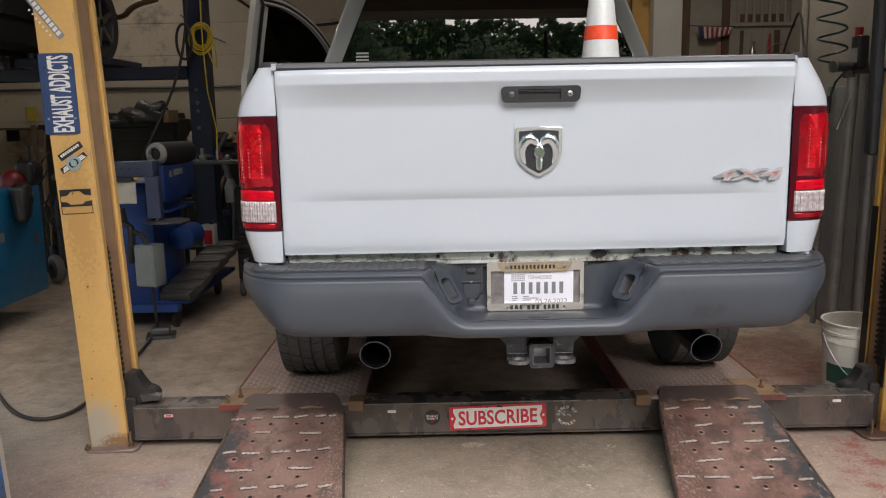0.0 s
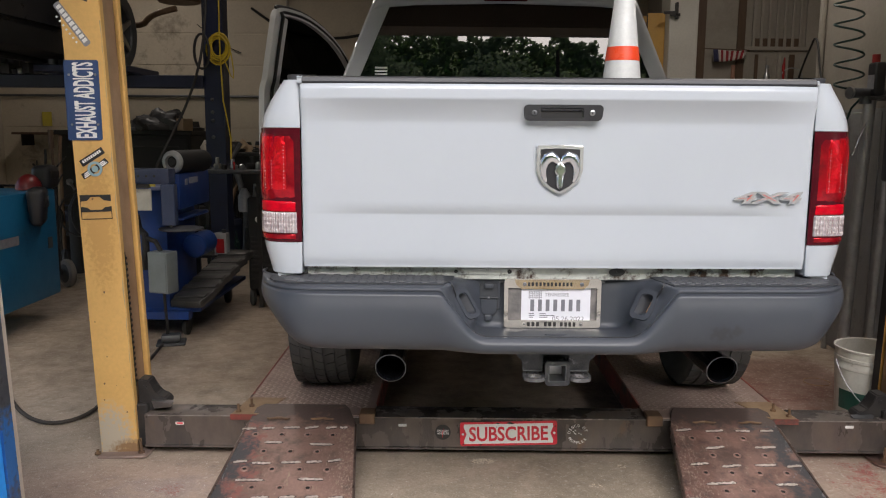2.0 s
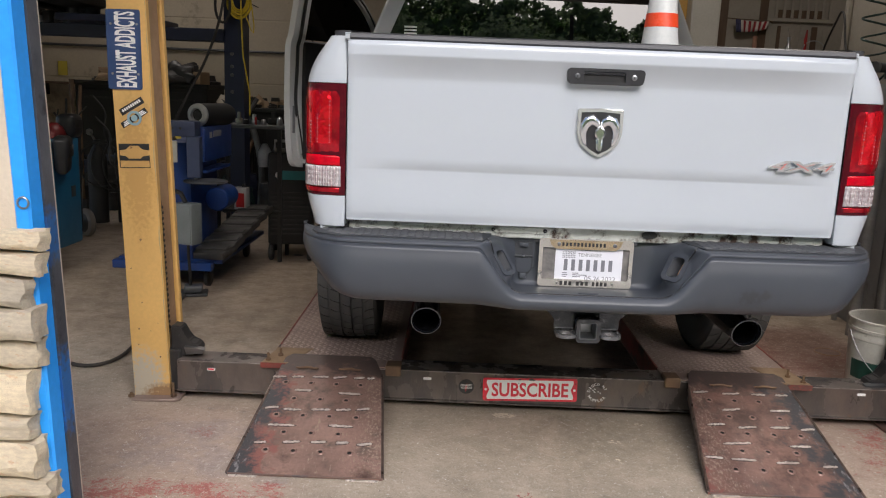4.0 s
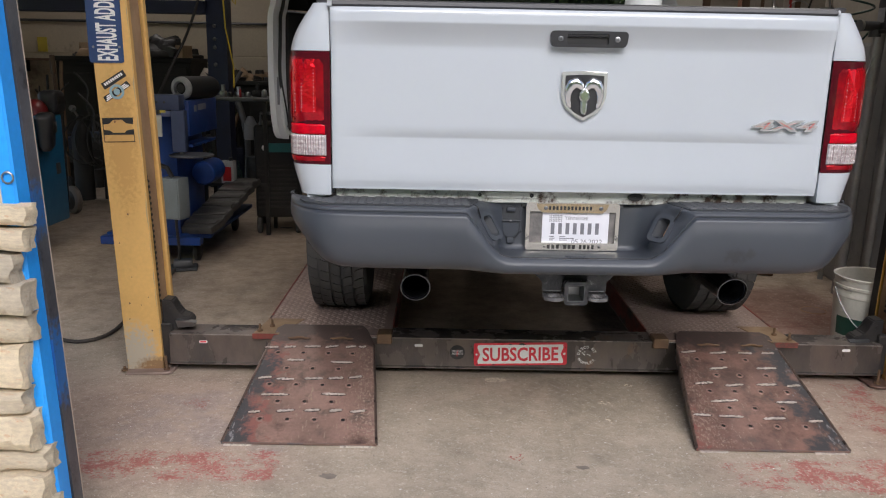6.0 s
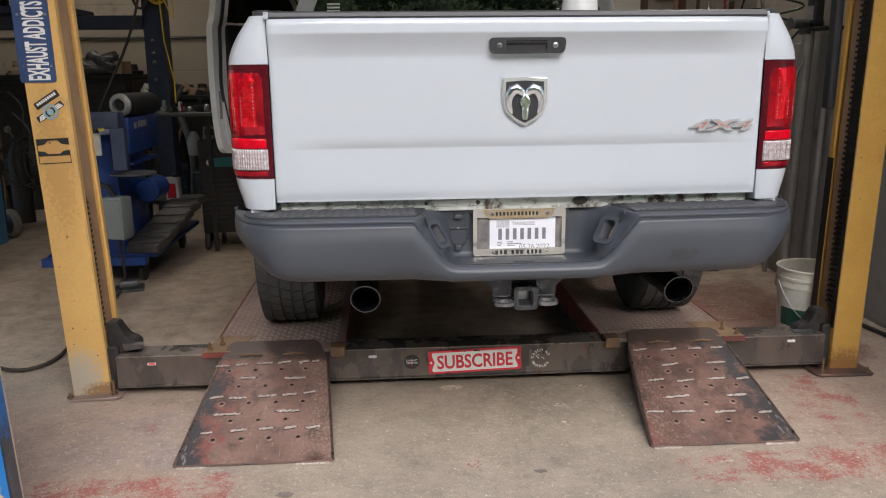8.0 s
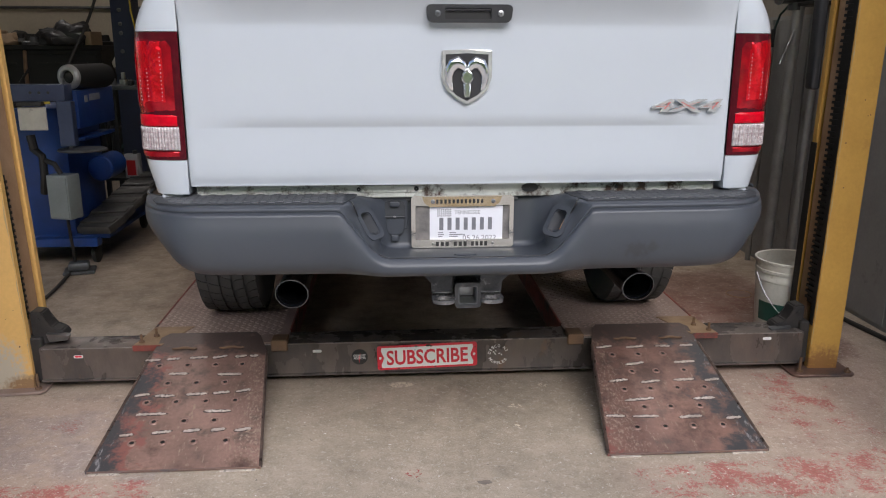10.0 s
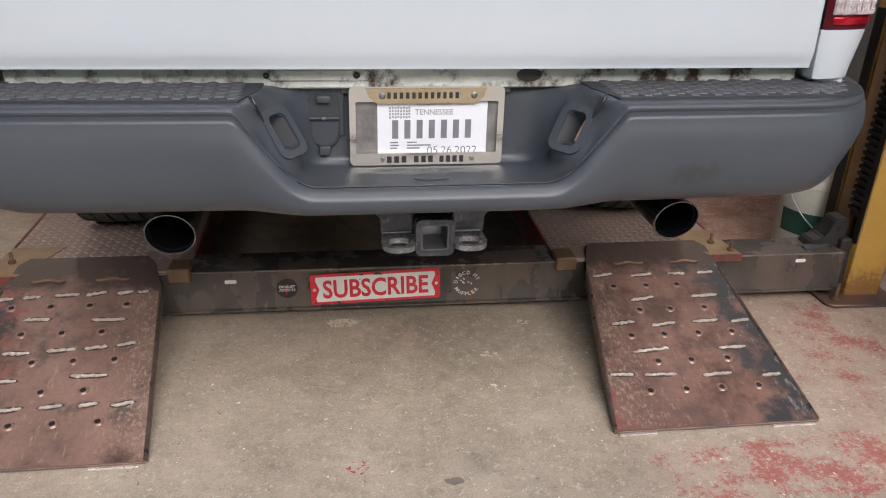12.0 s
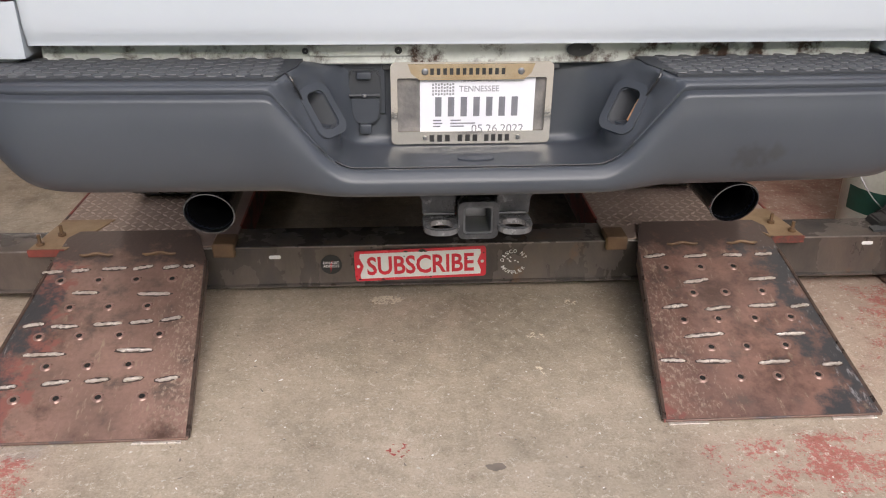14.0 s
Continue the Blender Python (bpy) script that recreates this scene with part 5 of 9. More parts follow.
part("paper", bm, paper, plate, "white paper permit")
bm = bmesh.new()
box(bm, PX - 0.17, PX + 0.17, PY + 0.006, PY + 0.010, PZ + 0.066, PZ + 0.094, 0.002)
part("plate_mount", bm, grey_cast, plate)
for x, z in ((-0.090, 0.067), (0.092, 0.067), (-0.090, -0.063), (0.092, -0.063)):
    bm = bmesh.new()
    big = 0.0065 if z > 0 else 0.0042
    lathe(bm, [(big, -0.012), (big, -0.015), (big * 0.6, -0.017), (0.0003, -0.017)], (PX + x, PY, PZ + z), 14, "y")
    part("screw", bm, satin_steel, plate)


def bars(parent, y, rows, material, name="print_bar"):
    """Plain bars for writing: rows of x0, x1, z, height."""
    for x0, x1, z, h in rows:
        bm = bmesh.new()
        box(bm, PX + x0, PX + x1, y - 0.0006, y, PZ + z - h / 2, PZ + z + h / 2)
        part(name, bm, material, parent, smooth=0)


def bar_word(x0, x1, count, z, h, fill=0.55):
    """A word as evenly spaced upright bars."""
    step = (x1 - x0) / count
    return [(x0 + step * k, x0 + step * (k + fill), z, h) for k in range(count)]


bars(plate, PY - 0.0053, bar_word(-0.070, 0.102, 7, -0.003, 0.038, 0.50), print_mid)
bars(plate, PY - 0.0053, [(-0.076 + 0.0055 * i, -0.0722 + 0.0055 * i, 0.0215 + 0.0062 * j + 0.001 * (i % 2), 0.0042) for i in range(8) for j in range(4)], print_grey, "code_block")
bars(plate, PY - 0.0053, [(-0.074, -0.058, -0.030, 0.0025), (-0.074, -0.056, -0.036, 0.0025), (-0.074, -0.060, -0.042, 0.0025), (-0.040, -0.020, -0.030, 0.0025), (-0.040, 0.008, -0.036, 0.0025), (-0.040, -0.014, -0.042, 0.0025)], print_mid)
bars(plate, PY - 0.0135, bar_word(-0.080, 0.067, 12, 0.067, 0.0120, 0.55), print_black)
bars(plate, PY - 0.0121, bar_word(-0.081, -0.036, 3, -0.0635, 0.0135, 0.62) + bar_word(-0.026, 0.018, 3, -0.0635, 0.0135, 0.62) + bar_word(0.026, 0.080, 4, -0.0635, 0.0135, 0.62), print_black)
lettering("TENNESSEE", 0.077, 0.0115, print_grey, plate, pose(PX + 0.014, PY - 0.0056, PZ + 0.032) @ FACING, offset=0.01)
lettering("TEMPORARY PLATE", 0.070, 0.0065, print_grey, plate, pose(PX + 0.013, PY - 0.0056, PZ + 0.0485) @ FACING)
lettering("05.26.2022", 0.102, 0.0150, print_mid, plate, pose(PX + 0.052, PY - 0.0056, PZ - 0.0465) @ FACING)

# hitch receiver and tow loops
bm = bmesh.new()
HCX = 0.012
ring_plate(bm, rounded(HCX, 0.612, 0.074, 0.074, 0.010), rounded(HCX, 0.612, 0.051, 0.051, 0.006), -0.045, 0.25)
ring_plate(bm, rounded(HCX, 0.612, 0.078, 0.078, 0.013), rounded(HCX, 0.612, 0.058, 0.058, 0.007), -0.056, -0.034)
hitch = part("hitch_receiver", bm, hitch_iron, truck, "worn black steel hitch receiver with tow loops")
hitch.location = (0, 0, 0.010)
bm = bmesh.new()
outline = [(-0.158, 0.72), (0.158, 0.72), (0.154, 0.682), (0.118, 0.652), (0.096, 0.618), (-0.096, 0.618), (-0.118, 0.652), (-0.154, 0.682)]
prism(bm, [(HCX + x, 0.02, z) for x, z in outline], (0, -0.012, 0))
part("mount_plate", bm, hitch_iron, hitch)
bm = bmesh.new()
ring_plate(bm, rounded(HCX, 0.612, 0.0575, 0.0575, 0.006), rounded(HCX, 0.612, 0.050, 0.050, 0.005), -0.053, 0.20)
part("receiver_lining", bm, grey_cast, hitch, "bright worn inside of the receiver")
bm = bmesh.new()
box(bm, HCX - 0.0255, HCX + 0.0255, 0.02, 0.03, 0.5865, 0.6375, 0.002, 1)
part("receiver_stop", bm, satin_steel, hitch, "scuffed steel at the back of the receiver")
for sx in (-1, 1):
    cx = HCX + sx * 0.071
    bm = bmesh.new()
    o = cx + sx * 0.034
    i_ = cx - sx * 0.030
    prism(bm, [(i_, -0.012, 0.606), (o, -0.012, 0.606), (o + sx * 0.002, -0.012, 0.640), (o + sx * 0.030, -0.012, 0.668), (o + sx * 0.034, -0.012, 0.694), (i_, -0.012, 0.692)], (0, 0.010, 0))
    bmesh.ops.recalc_face_normals(bm, faces=bm.faces[:])
    bmesh.ops.bevel(bm, geom=bm.edges[:], offset=0.002, segments=2, affect="EDGES")
    part("bracket", bm, hitch_iron, hitch)
    bm = bmesh.new()
    ring_plate(bm, rounded(cx, 0.040, 0.070, 0.092, 0.030, 6), rounded(cx, 0.055, 0.046, 0.040, 0.019, 6), 0.0, 0.011)
    for v in bm.verts:
        v.co = Vector((v.co.x, 0.006 - v.co.z, 0.592 + v.co.y))
    bmesh.ops.bevel(bm, geom=[e for e in bm.edges if e.calc_face_angle(0) > 0.8], offset=0.003, segments=2, affect="EDGES")
    part("tow_loop", bm, worn_loop_iron, hitch, "flat steel tow eye", 50)
    bm = bmesh.new()
    tube(bm, [(cx - 0.031, -0.013, 0.609), (cx + 0.028, -0.013, 0.609)], 0.003, 8)
    part("weld_bead", bm, grey_cast, hitch)
    # black disc in place of the shaded inside of a bolt hole
    bm = bmesh.new()
    lathe(bm, [(0.006, -0.0), (0.006, -0.0015), (0.0005, -0.0015)], (HCX + sx * 0.080, -0.0125, 0.664), 12, "y")
    part("bolt_hole", bm, print_black, hitch)

# exhaust tips and pipes; the tips are cut on a slant, longer at the top
TIP_Z = 0.614


def slanted(bm, amount=0.33):
    for v in bm.verts:
        if v.co.y < 0.15:
            v.co.y -= amount * (v.co.z - TIP_Z)


for sx, cx in ((-1, -0.512), (1, 0.551)):
    bm = bmesh.new()
    lathe(bm, [(0.044, 0.36), (0.046, 0.06), (0.049, 0.03), (0.0498, 0.026), (0.0498, 0.022), (0.047, 0.020), (0.0455, 0.024), (0.043, 0.06), (0.040, 0.34)], (cx, 0, TIP_Z), 36, "y")
    slanted(bm)
    tip = part("exhaust_tip", bm, blued_steel, truck, "large blued steel exhaust tip")
    bm = bmesh.new()
    lathe(bm, [(0.0500, 0.0255), (0.0505, 0.023), (0.0495, 0.0195), (0.0475, 0.0192), (0.0462, 0.023)], (cx, 0, TIP_Z), 36, "y")
    slanted(bm)
    part("rolled_rim", bm, tip_rim_steel, tip)
    bm = bmesh.new()
    lathe(bm, [(0.0448, 0.030), (0.042, 0.26), (0.001, 0.28)], (cx, 0, TIP_Z), 28, "y")
    slanted(bm)
    part("bore", bm, tip_inside, tip)
    bm = bmesh.new()
    tube(bm, [(cx, 0.30, TIP_Z), (cx, 0.6, 0.64), (cx * 0.92, 0.85, 0.74), (cx * 0.75, 1.2, 0.80), (cx * 0.5, 1.7, 0.62), (cx * 0.5, 2.6, 0.58)], 0.032, 12)
    part("tail_pipe", bm, dark_stuff, truck)

# wheels
RUNWAY_Z = 0.185
tyre_mesh = bmesh.new()
TR, TW = 0.385, 0.262
lathe(tyre_mesh, [(0.225, -0.10), (0.28, -0.125), (0.345, -0.131), (TR - 0.022, -0.122), (TR - 0.009, -0.108), (TR - 0.009, 0.108), (TR - 0.022, 0.122), (0.345, 0.131), (0.28, 0.125), (0.225, 0.10)], segs=72, axis="x")
tyre_data = done("tyre", tyre_mesh, rubber, 40)
treads = bmesh.new()
random.seed(4)
for k in range(44):
    a0 = 2 * math.pi * k / 44
    for row, (x0, x1) in enumerate(((-0.122, -0.080), (-0.071, -0.029), (-0.020, 0.020), (0.029, 0.071), (0.080, 0.122))):
        skew = (0.050, 0.034, 0.040, -0.034, -0.050)[row]
        w = 2 * math.pi / 44 * (0.93 if row in (1, 2, 3) else 0.87)
        off = a0 + (0.0, 0.35, 0.7, 0.2, 0.55)[row] * 2 * math.pi / 44
        ring = []
        mid_x = (x0 + x1) / 2
        for r, pinch in ((TR - 0.011, 1.0), (TR if row in (1, 2, 3) else TR - 0.005, 0.94)):
            ring.append([treads.verts.new((mid_x + (x - mid_x) * pinch, r * math.cos(a), r * math.sin(a))) for x, a in ((x0, off), (mid_x, off + skew * 0.75), (x1, off + skew), (x1, off + skew + w), (mid_x, off + skew * 0.75 + w), (x0, off + w))])
        lo, hi = ring
        treads.faces.new(hi)
        for i in range(6):
            treads.faces.new((lo[i], lo[(i + 1) % 6], hi[(i + 1) % 6], hi[i]))
tread_data = done("tread", treads, rubber)
rimb = bmesh.new()
lathe(rimb, [(0.228, -0.10), (0.232, -0.112), (0.222, -0.112), (0.21, -0.06), (0.10, -0.05), (0.07, -0.085), (0.001, -0.09)], segs=40, axis="x")
lathe(rimb, [(0.228, 0.10), (0.21, 0.05), (0.12, 0.03), (0.001, 0.03)], segs=40, axis="x")
rim_data = done("rim", rimb, satin_steel, 40)
for sx in (-1, 1):
    for wy in (1.26, 4.82):
        w = new("wheel")
        w.parent = truck
        w.matrix_basis = pose(sx * 0.885, wy, RUNWAY_Z + TR - 0.006) @ (pose(0, 0, 0) if sx < 0 else pose(0, 0, 0, 0, 0, 180))
        for nm, me in (("tyre", tyre_data), ("tread", tread_data), ("rim", rim_data)):
            o2 = new(nm, me)
            o2.parent = w

# chassis: rails, axle, spring, spare, muffler
bm = bmesh.new()
for sx in (-1, 1):
    box(bm, sx * 0.44, sx * 0.54, 0.10, 5.3, 0.70, 0.84, 0.01)
for y in (0.14, 1.9, 3.4, 5.2):
    box(bm, -0.5, 0.5, y, y + 0.10, 0.72, 0.82, 0.01)
part("chassis_rails", bm, black_iron, truck)
bm = bmesh.new()
tube(bm, [(-0.80, 1.26, 0.565), (0.80, 1.26, 0.565)], 0.045, 14)
ret = bmesh.ops.create_uvsphere(bm, u_segments=16, v_segments=10, radius=0.15)
for v in ret["verts"]:
    v.co += Vector((0, 1.26, 0.565))
part("rear_axle", bm, dark_stuff, truck)
bm = bmesh.new()
lathe(bm, [(0.001, -0.11), (0.20, -0.11), (0.32, -0.10), (0.36, -0.04), (0.36, 0.04), (0.32, 0.10), (0.001, 0.10)], (0, 0.58, 0.79), 36)
part("spare_tyre", bm, rubber, truck, "black spare tyre under the bed")
bm = bmesh.new()
box(bm, -0.78, 0.78, 0.12, 0.19, 0.74, 0.90)
box(bm, -0.90, 0.90, 1.95, 2.0, 0.60, 0.95)
for sx in (-1, 1):
    box(bm, sx * 0.70, sx * 0.76, 0.2, 1.95, 0.72, 0.99)
part("underbody", bm, dark_stuff, truck, "dark underbody panels")

# cab
CY, CL = 2.03, 2.3
DOOR_SWING = 60
GLZ0, GLZ1 = 1.55, 2.085


def cab_half(z):
    return 0.965 - 0.025 * smooth_step(1.3, 1.6, z) - 0.215 * max(0.0, (z - 1.58) / 0.54)


bm = bmesh.new()
rows = []
for z in (0.62, 0.75, 1.0, 1.3, 1.5, 1.58):
    h = cab_half(z)
    rows.append([(-h, CY + 0.9, z), (-h, CY + 0.02, z), (-h + 0.03, CY, z), (h - 0.03, CY, z), (h, CY + 0.02, z), (h, CY + CL, z)])
sheet(bm, rows)
cab = part("cab_body", bm, white_paint, truck, "white cab body", 40)
cab.modifiers.new("thick", "SOLIDIFY").thickness = 0.02


def rake(z):
    return CY + 0.004 + 0.082 * max(0.0, (z - 1.55) / 0.55)


for sx in (-1, 1):
    bm = bmesh.new()
    rows = []
    for z in (1.56, 1.65, 1.75, 1.85, 1.95, 2.05, 2.10):
        ho = cab_half(z)
        hi = 0.835 - 0.21 * max(0.0, (z - 1.6) / 0.5)
        rows.append([(sx * hi, rake(z) + 0.03, z), (sx * hi, rake(z), z), (sx * (ho - 0.02), rake(z) + 0.004, z), (sx * ho, rake(z) + 0.025, z), (sx * (ho + 0.004), rake(z) + 0.20, z)])
    sheet(bm, rows)
    pil = part("rear_pillar", bm, white_paint, truck, "", 60)
    pil.modifiers.new("thick", "SOLIDIFY").thickness = 0.012
bm = bmesh.new()
rows = []
for k, (y, z) in enumerate(((rake(2.06) - 0.0, 2.062), (rake(2.09) - 0.004, 2.085), (rake(2.12), 2.115), (CY + 0.28, 2.15), (CY + 0.8, 2.17), (CY + 1.3, 2.15), (CY + 1.55, 2.10))):
    rows.append([(-0.735, y, z - 0.05), (-0.70, y, z - 0.015), (-0.5, y, z), (0, y, z + 0.012), (0.5, y, z), (0.70, y, z - 0.015), (0.735, y, z - 0.05)])
sheet(bm, rows)
roof = part("roof", bm, white_paint, truck, "", 60)
roof.modifiers.new("thick", "SOLIDIFY").thickness = 0.02
bm = bmesh.new()
box(bm, -0.12, 0.12, rake(2.085) - 0.014, rake(2.085), 2.084, 2.108, 0.004)
part("high_brake_lamp", bm, red_lens_dark, truck, "red high brake lamp above the rear window")
bm = bmesh.new()
sheet(bm, [[(-0.836 + 0.21 * (z - 1.6) / 0.5, rake(z) + 0.012, z), (0.836 - 0.21 * (z - 1.6) / 0.5, rake(z) + 0.012, z)] for z in (1.56, 2.08)])
part("rear_window", bm, window_glass, truck, "dark tinted rear window glass", 0)
# window sticker: pale bars over a blue one
for k in range(3):
    bm = bmesh.new()
    z = 1.716 - 0.018 * k
    box(bm, -0.725, -0.655, rake(z) + 0.004, rake(z) + 0.008, z - 0.005, z + 0.005)
    part("sticker_bar", bm, sign_white, truck, smooth=0)
bm = bmesh.new()
box(bm, -0.765, -0.655, rake(1.66) + 0.004, rake(1.66) + 0.008, 1.658, 1.668)
part("sticker_bar", bm, sign_blue, truck, smooth=0)
# cab interior: seats, dash
bm = bmesh.new()
box(bm, -0.62, -0.12, CY + 0.35, CY + 0.55, 1.0, 1.72, 0.06, 3)
box(bm, 0.12, 0.62, CY + 0.35, CY + 0.55, 1.0, 1.72, 0.06, 3)
box(bm, -0.50, -0.24, CY + 0.38, CY + 0.48, 1.74, 1.92, 0.04, 3)
box(bm, 0.24, 0.50, CY + 0.38, CY + 0.48, 1.74, 1.92, 0.04, 3)
box(bm, -0.90, 0.90, CY + 1.45, CY + 1.75, 0.9, 1.5, 0.05, 2)
part("seats", bm, black_plastic, truck, "dark cloth seats")
# side glass of the passenger side and windscreen, bonnet and front end
bm = bmesh.new()
sheet(bm, [[(0.925, CY + 0.22, 1.56), (0.925, CY + 1.5, 1.56)], [(0.735, CY + 0.22, 2.08), (0.735, CY + 1.25, 2.08)]])
part("side_window", bm, door_glass, truck, "", 0)
bm = bmesh.new()
sheet(bm, [[(-0.86, CY + 1.98, 1.52), (0.86, CY + 1.98, 1.52)], [(-0.69, CY + 1.50, 2.09), (0.69, CY + 1.50, 2.09)]])
part("windscreen", bm, door_glass, truck, "", 0)
bm = bmesh.new()
rows = []
for y, z in ((CY + 1.98, 1.50), (CY + 2.5, 1.47), (CY + 3.0, 1.42), (CY + 3.28, 1.32), (CY + 3.34, 1.15), (CY + 3.34, 0.72)):
    rows.append([(-0.95, y, 0.62), (-0.95, y, z - 0.14), (-0.86, y, z - 0.04), (-0.4, y, z), (0.4, y, z), (0.86, y, z - 0.04), (0.95, y, z - 0.14), (0.95, y, 0.62)])
sheet(bm, rows)
part("bonnet", bm, white_paint, truck, "white bonnet and wings", 50)

# open driver's door, swung out about its forward hinge
def rounded_loop(pts):
    """An open line with its corners cut twice."""
    for _ in range(2):
        out = [pts[0]]
        for (ax_, az_), (bx_, bz_) in zip(pts, pts[1:]):
            out += [(ax_ * 0.75 + bx_ * 0.25, az_ * 0.75 + bz_ * 0.25), (ax_ * 0.25 + bx_ * 0.75, az_ * 0.25 + bz_ * 0.75)]
        pts = out + [pts[-1]]
    return pts


DOOR_L = 1.12
DOOR_EDGE = [(DOOR_L - 0.12, 0.825), (DOOR_L - 0.035, 0.835), (DOOR_L - 0.005, 0.93), (DOOR_L + 0.012, 1.10), (DOOR_L + 0.018, 1.30), (DOOR_L + 0.010, 1.55), (DOOR_L + 0.004, 1.665), (DOOR_L - 0.012, 1.69),
             (DOOR_L - 0.026, 1.85), (DOOR_L - 0.050, 2.06), (DOOR_L - 0.060, 2.135), (DOOR_L - 0.11, 2.165), (DOOR_L - 0.42, 2.14), (DOOR_L - 0.80, 1.97), (DOOR_L - 1.07, 1.66)]
door_line = rounded_loop(DOOR_EDGE)


def door_y(z):
    """The door leans inwards above its beltline."""
    return 0.12 * max(0.0, z - 1.62)


def inset(amount):
    """The door's edge line moved inwards; amount is a number or a function of the height."""
    out = []
    for k, (x, z) in enumerate(door_line):
        (xa, za), (xb, zb) = door_line[max(0, k - 1)], door_line[min(len(door_line) - 1, k + 1)]
        d = math.hypot(xb - xa, zb - za)
        a = (amount(z) if callable(amount) else amount) * (1.0 if x > DOOR_L - 0.09 else 0.5)
        out.append((x - (zb - za) / d * a, z + (xb - xa) / d * a))
    return out


def door_strip(o0, o1, y0, y1):
    """A band along the door's edge between two insets, from y0 to y1 through the door."""
    bm = bmesh.new()
    a, b = inset(o0), inset(o1)
    loops = [[(ax, y0 + door_y(az), az), (ax, y1 + door_y(az), az), (bx, y1 + door_y(bz), bz), (bx, y0 + door_y(bz), bz), (ax, y0 + door_y(az), az)] for (ax, az), (bx, bz) in zip(a, b)]
    sheet(bm, loops)
    bmesh.ops.remove_doubles(bm, verts=bm.verts[:], dist=0.0001)
    bmesh.ops.recalc_face_normals(bm, faces=bm.faces[:])
    return bm


bm = bmesh.new()
box(bm, 0.0, DOOR_L - 0.09, -0.034, 0.004, 0.85, 1.67, 0.012, 2)
door = part("driver_door", bm, white_paint, truck, "white driver door standing open", 40)
door.matrix_basis = pose(-0.955, CY + 1.77, 0, 0, 0, 180 + DOOR_SWING)
part("door_edge", door_strip(0.0, 0.060, -0.034, 0.014), lit_door_white, door, "", 40)
part("inner_flange", door_strip(0.055, 0.104, -0.026, 0.030), lit_door_white, door, "", 40)
bm = bmesh.new()
tube(bm, [(x, 0.022 + door_y(z), z) for x, z in inset(lambda z: 0.062 - 0.010 * math.exp(-((z - 1.30) / 0.12) ** 2) + 0.03 * smooth_step(1.25, 0.95, z))][4:], 0.0115, 8)
part("edge_seal", bm, black_plastic, door, "black rubber door seal")
bm = bmesh.new()
tube(bm, [(x, -0.012 + door_y(z), z + 0.006) for x, z in inset(-0.004) if z > 1.75 and x < DOOR_L - 0.07], 0.012, 8)
part("roof_seal", bm, black_plastic, door)
bm = bmesh.new()
pane = [(x, z) for x, z in inset(0.098) if z > 1.67]
bm.faces.new([bm.verts.new((x, door_y(z) - 0.004, z)) for x, z in pane])
part("door_window", bm, door_glass, door, "dark tinted door glass", 0)
bm = bmesh.new()
box(bm, 0.05, DOOR_L - 0.098, 0.004, 0.05, 0.88, 1.66, 0.02, 2)
part("door_card", bm, black_plastic, door, "dark inner door panel")
bm = bmesh.new()
box(bm, DOOR_L - 0.036, DOOR_L - 0.012, 0.0145, 0.017, 1.06, 1.24, 0.001)
part("tyre_chart", bm, print_grey, door, "grey printed label on the door edge")


# ---- four-post lift ----
lift = thing("four_post_lift", pose(0, 0, 0), "worn yellow four-post vehicle lift with drive-on ramps", "vehicle lift")


def post_mesh(height, sx, w):
    """A yellow channel, open towards the runways: front and rear flange, web, lips."""
    bm = bmesh.new()
    d, t, lip = 0.21, 0.010, 0.034
    h = w / 2
    outline = [(-h, lip), (-h, 0), (h, 0), (h, d), (-h, d), (-h, d - lip), (-h + t, d - lip), (-h + t, d - t), (h - t, d - t), (h - t, t), (-h + t, t), (-h + t, lip)]
    prism(bm, [(sx * x, y, 0.012) for x, y in outline], (0, 0, height))
    bmesh.ops.bevel(bm, geom=[e for e in bm.edges if abs(e.verts[0].co.z - e.verts[1].co.z) > 1], offset=0.003, segments=2, affect="EDGES")
    return bm


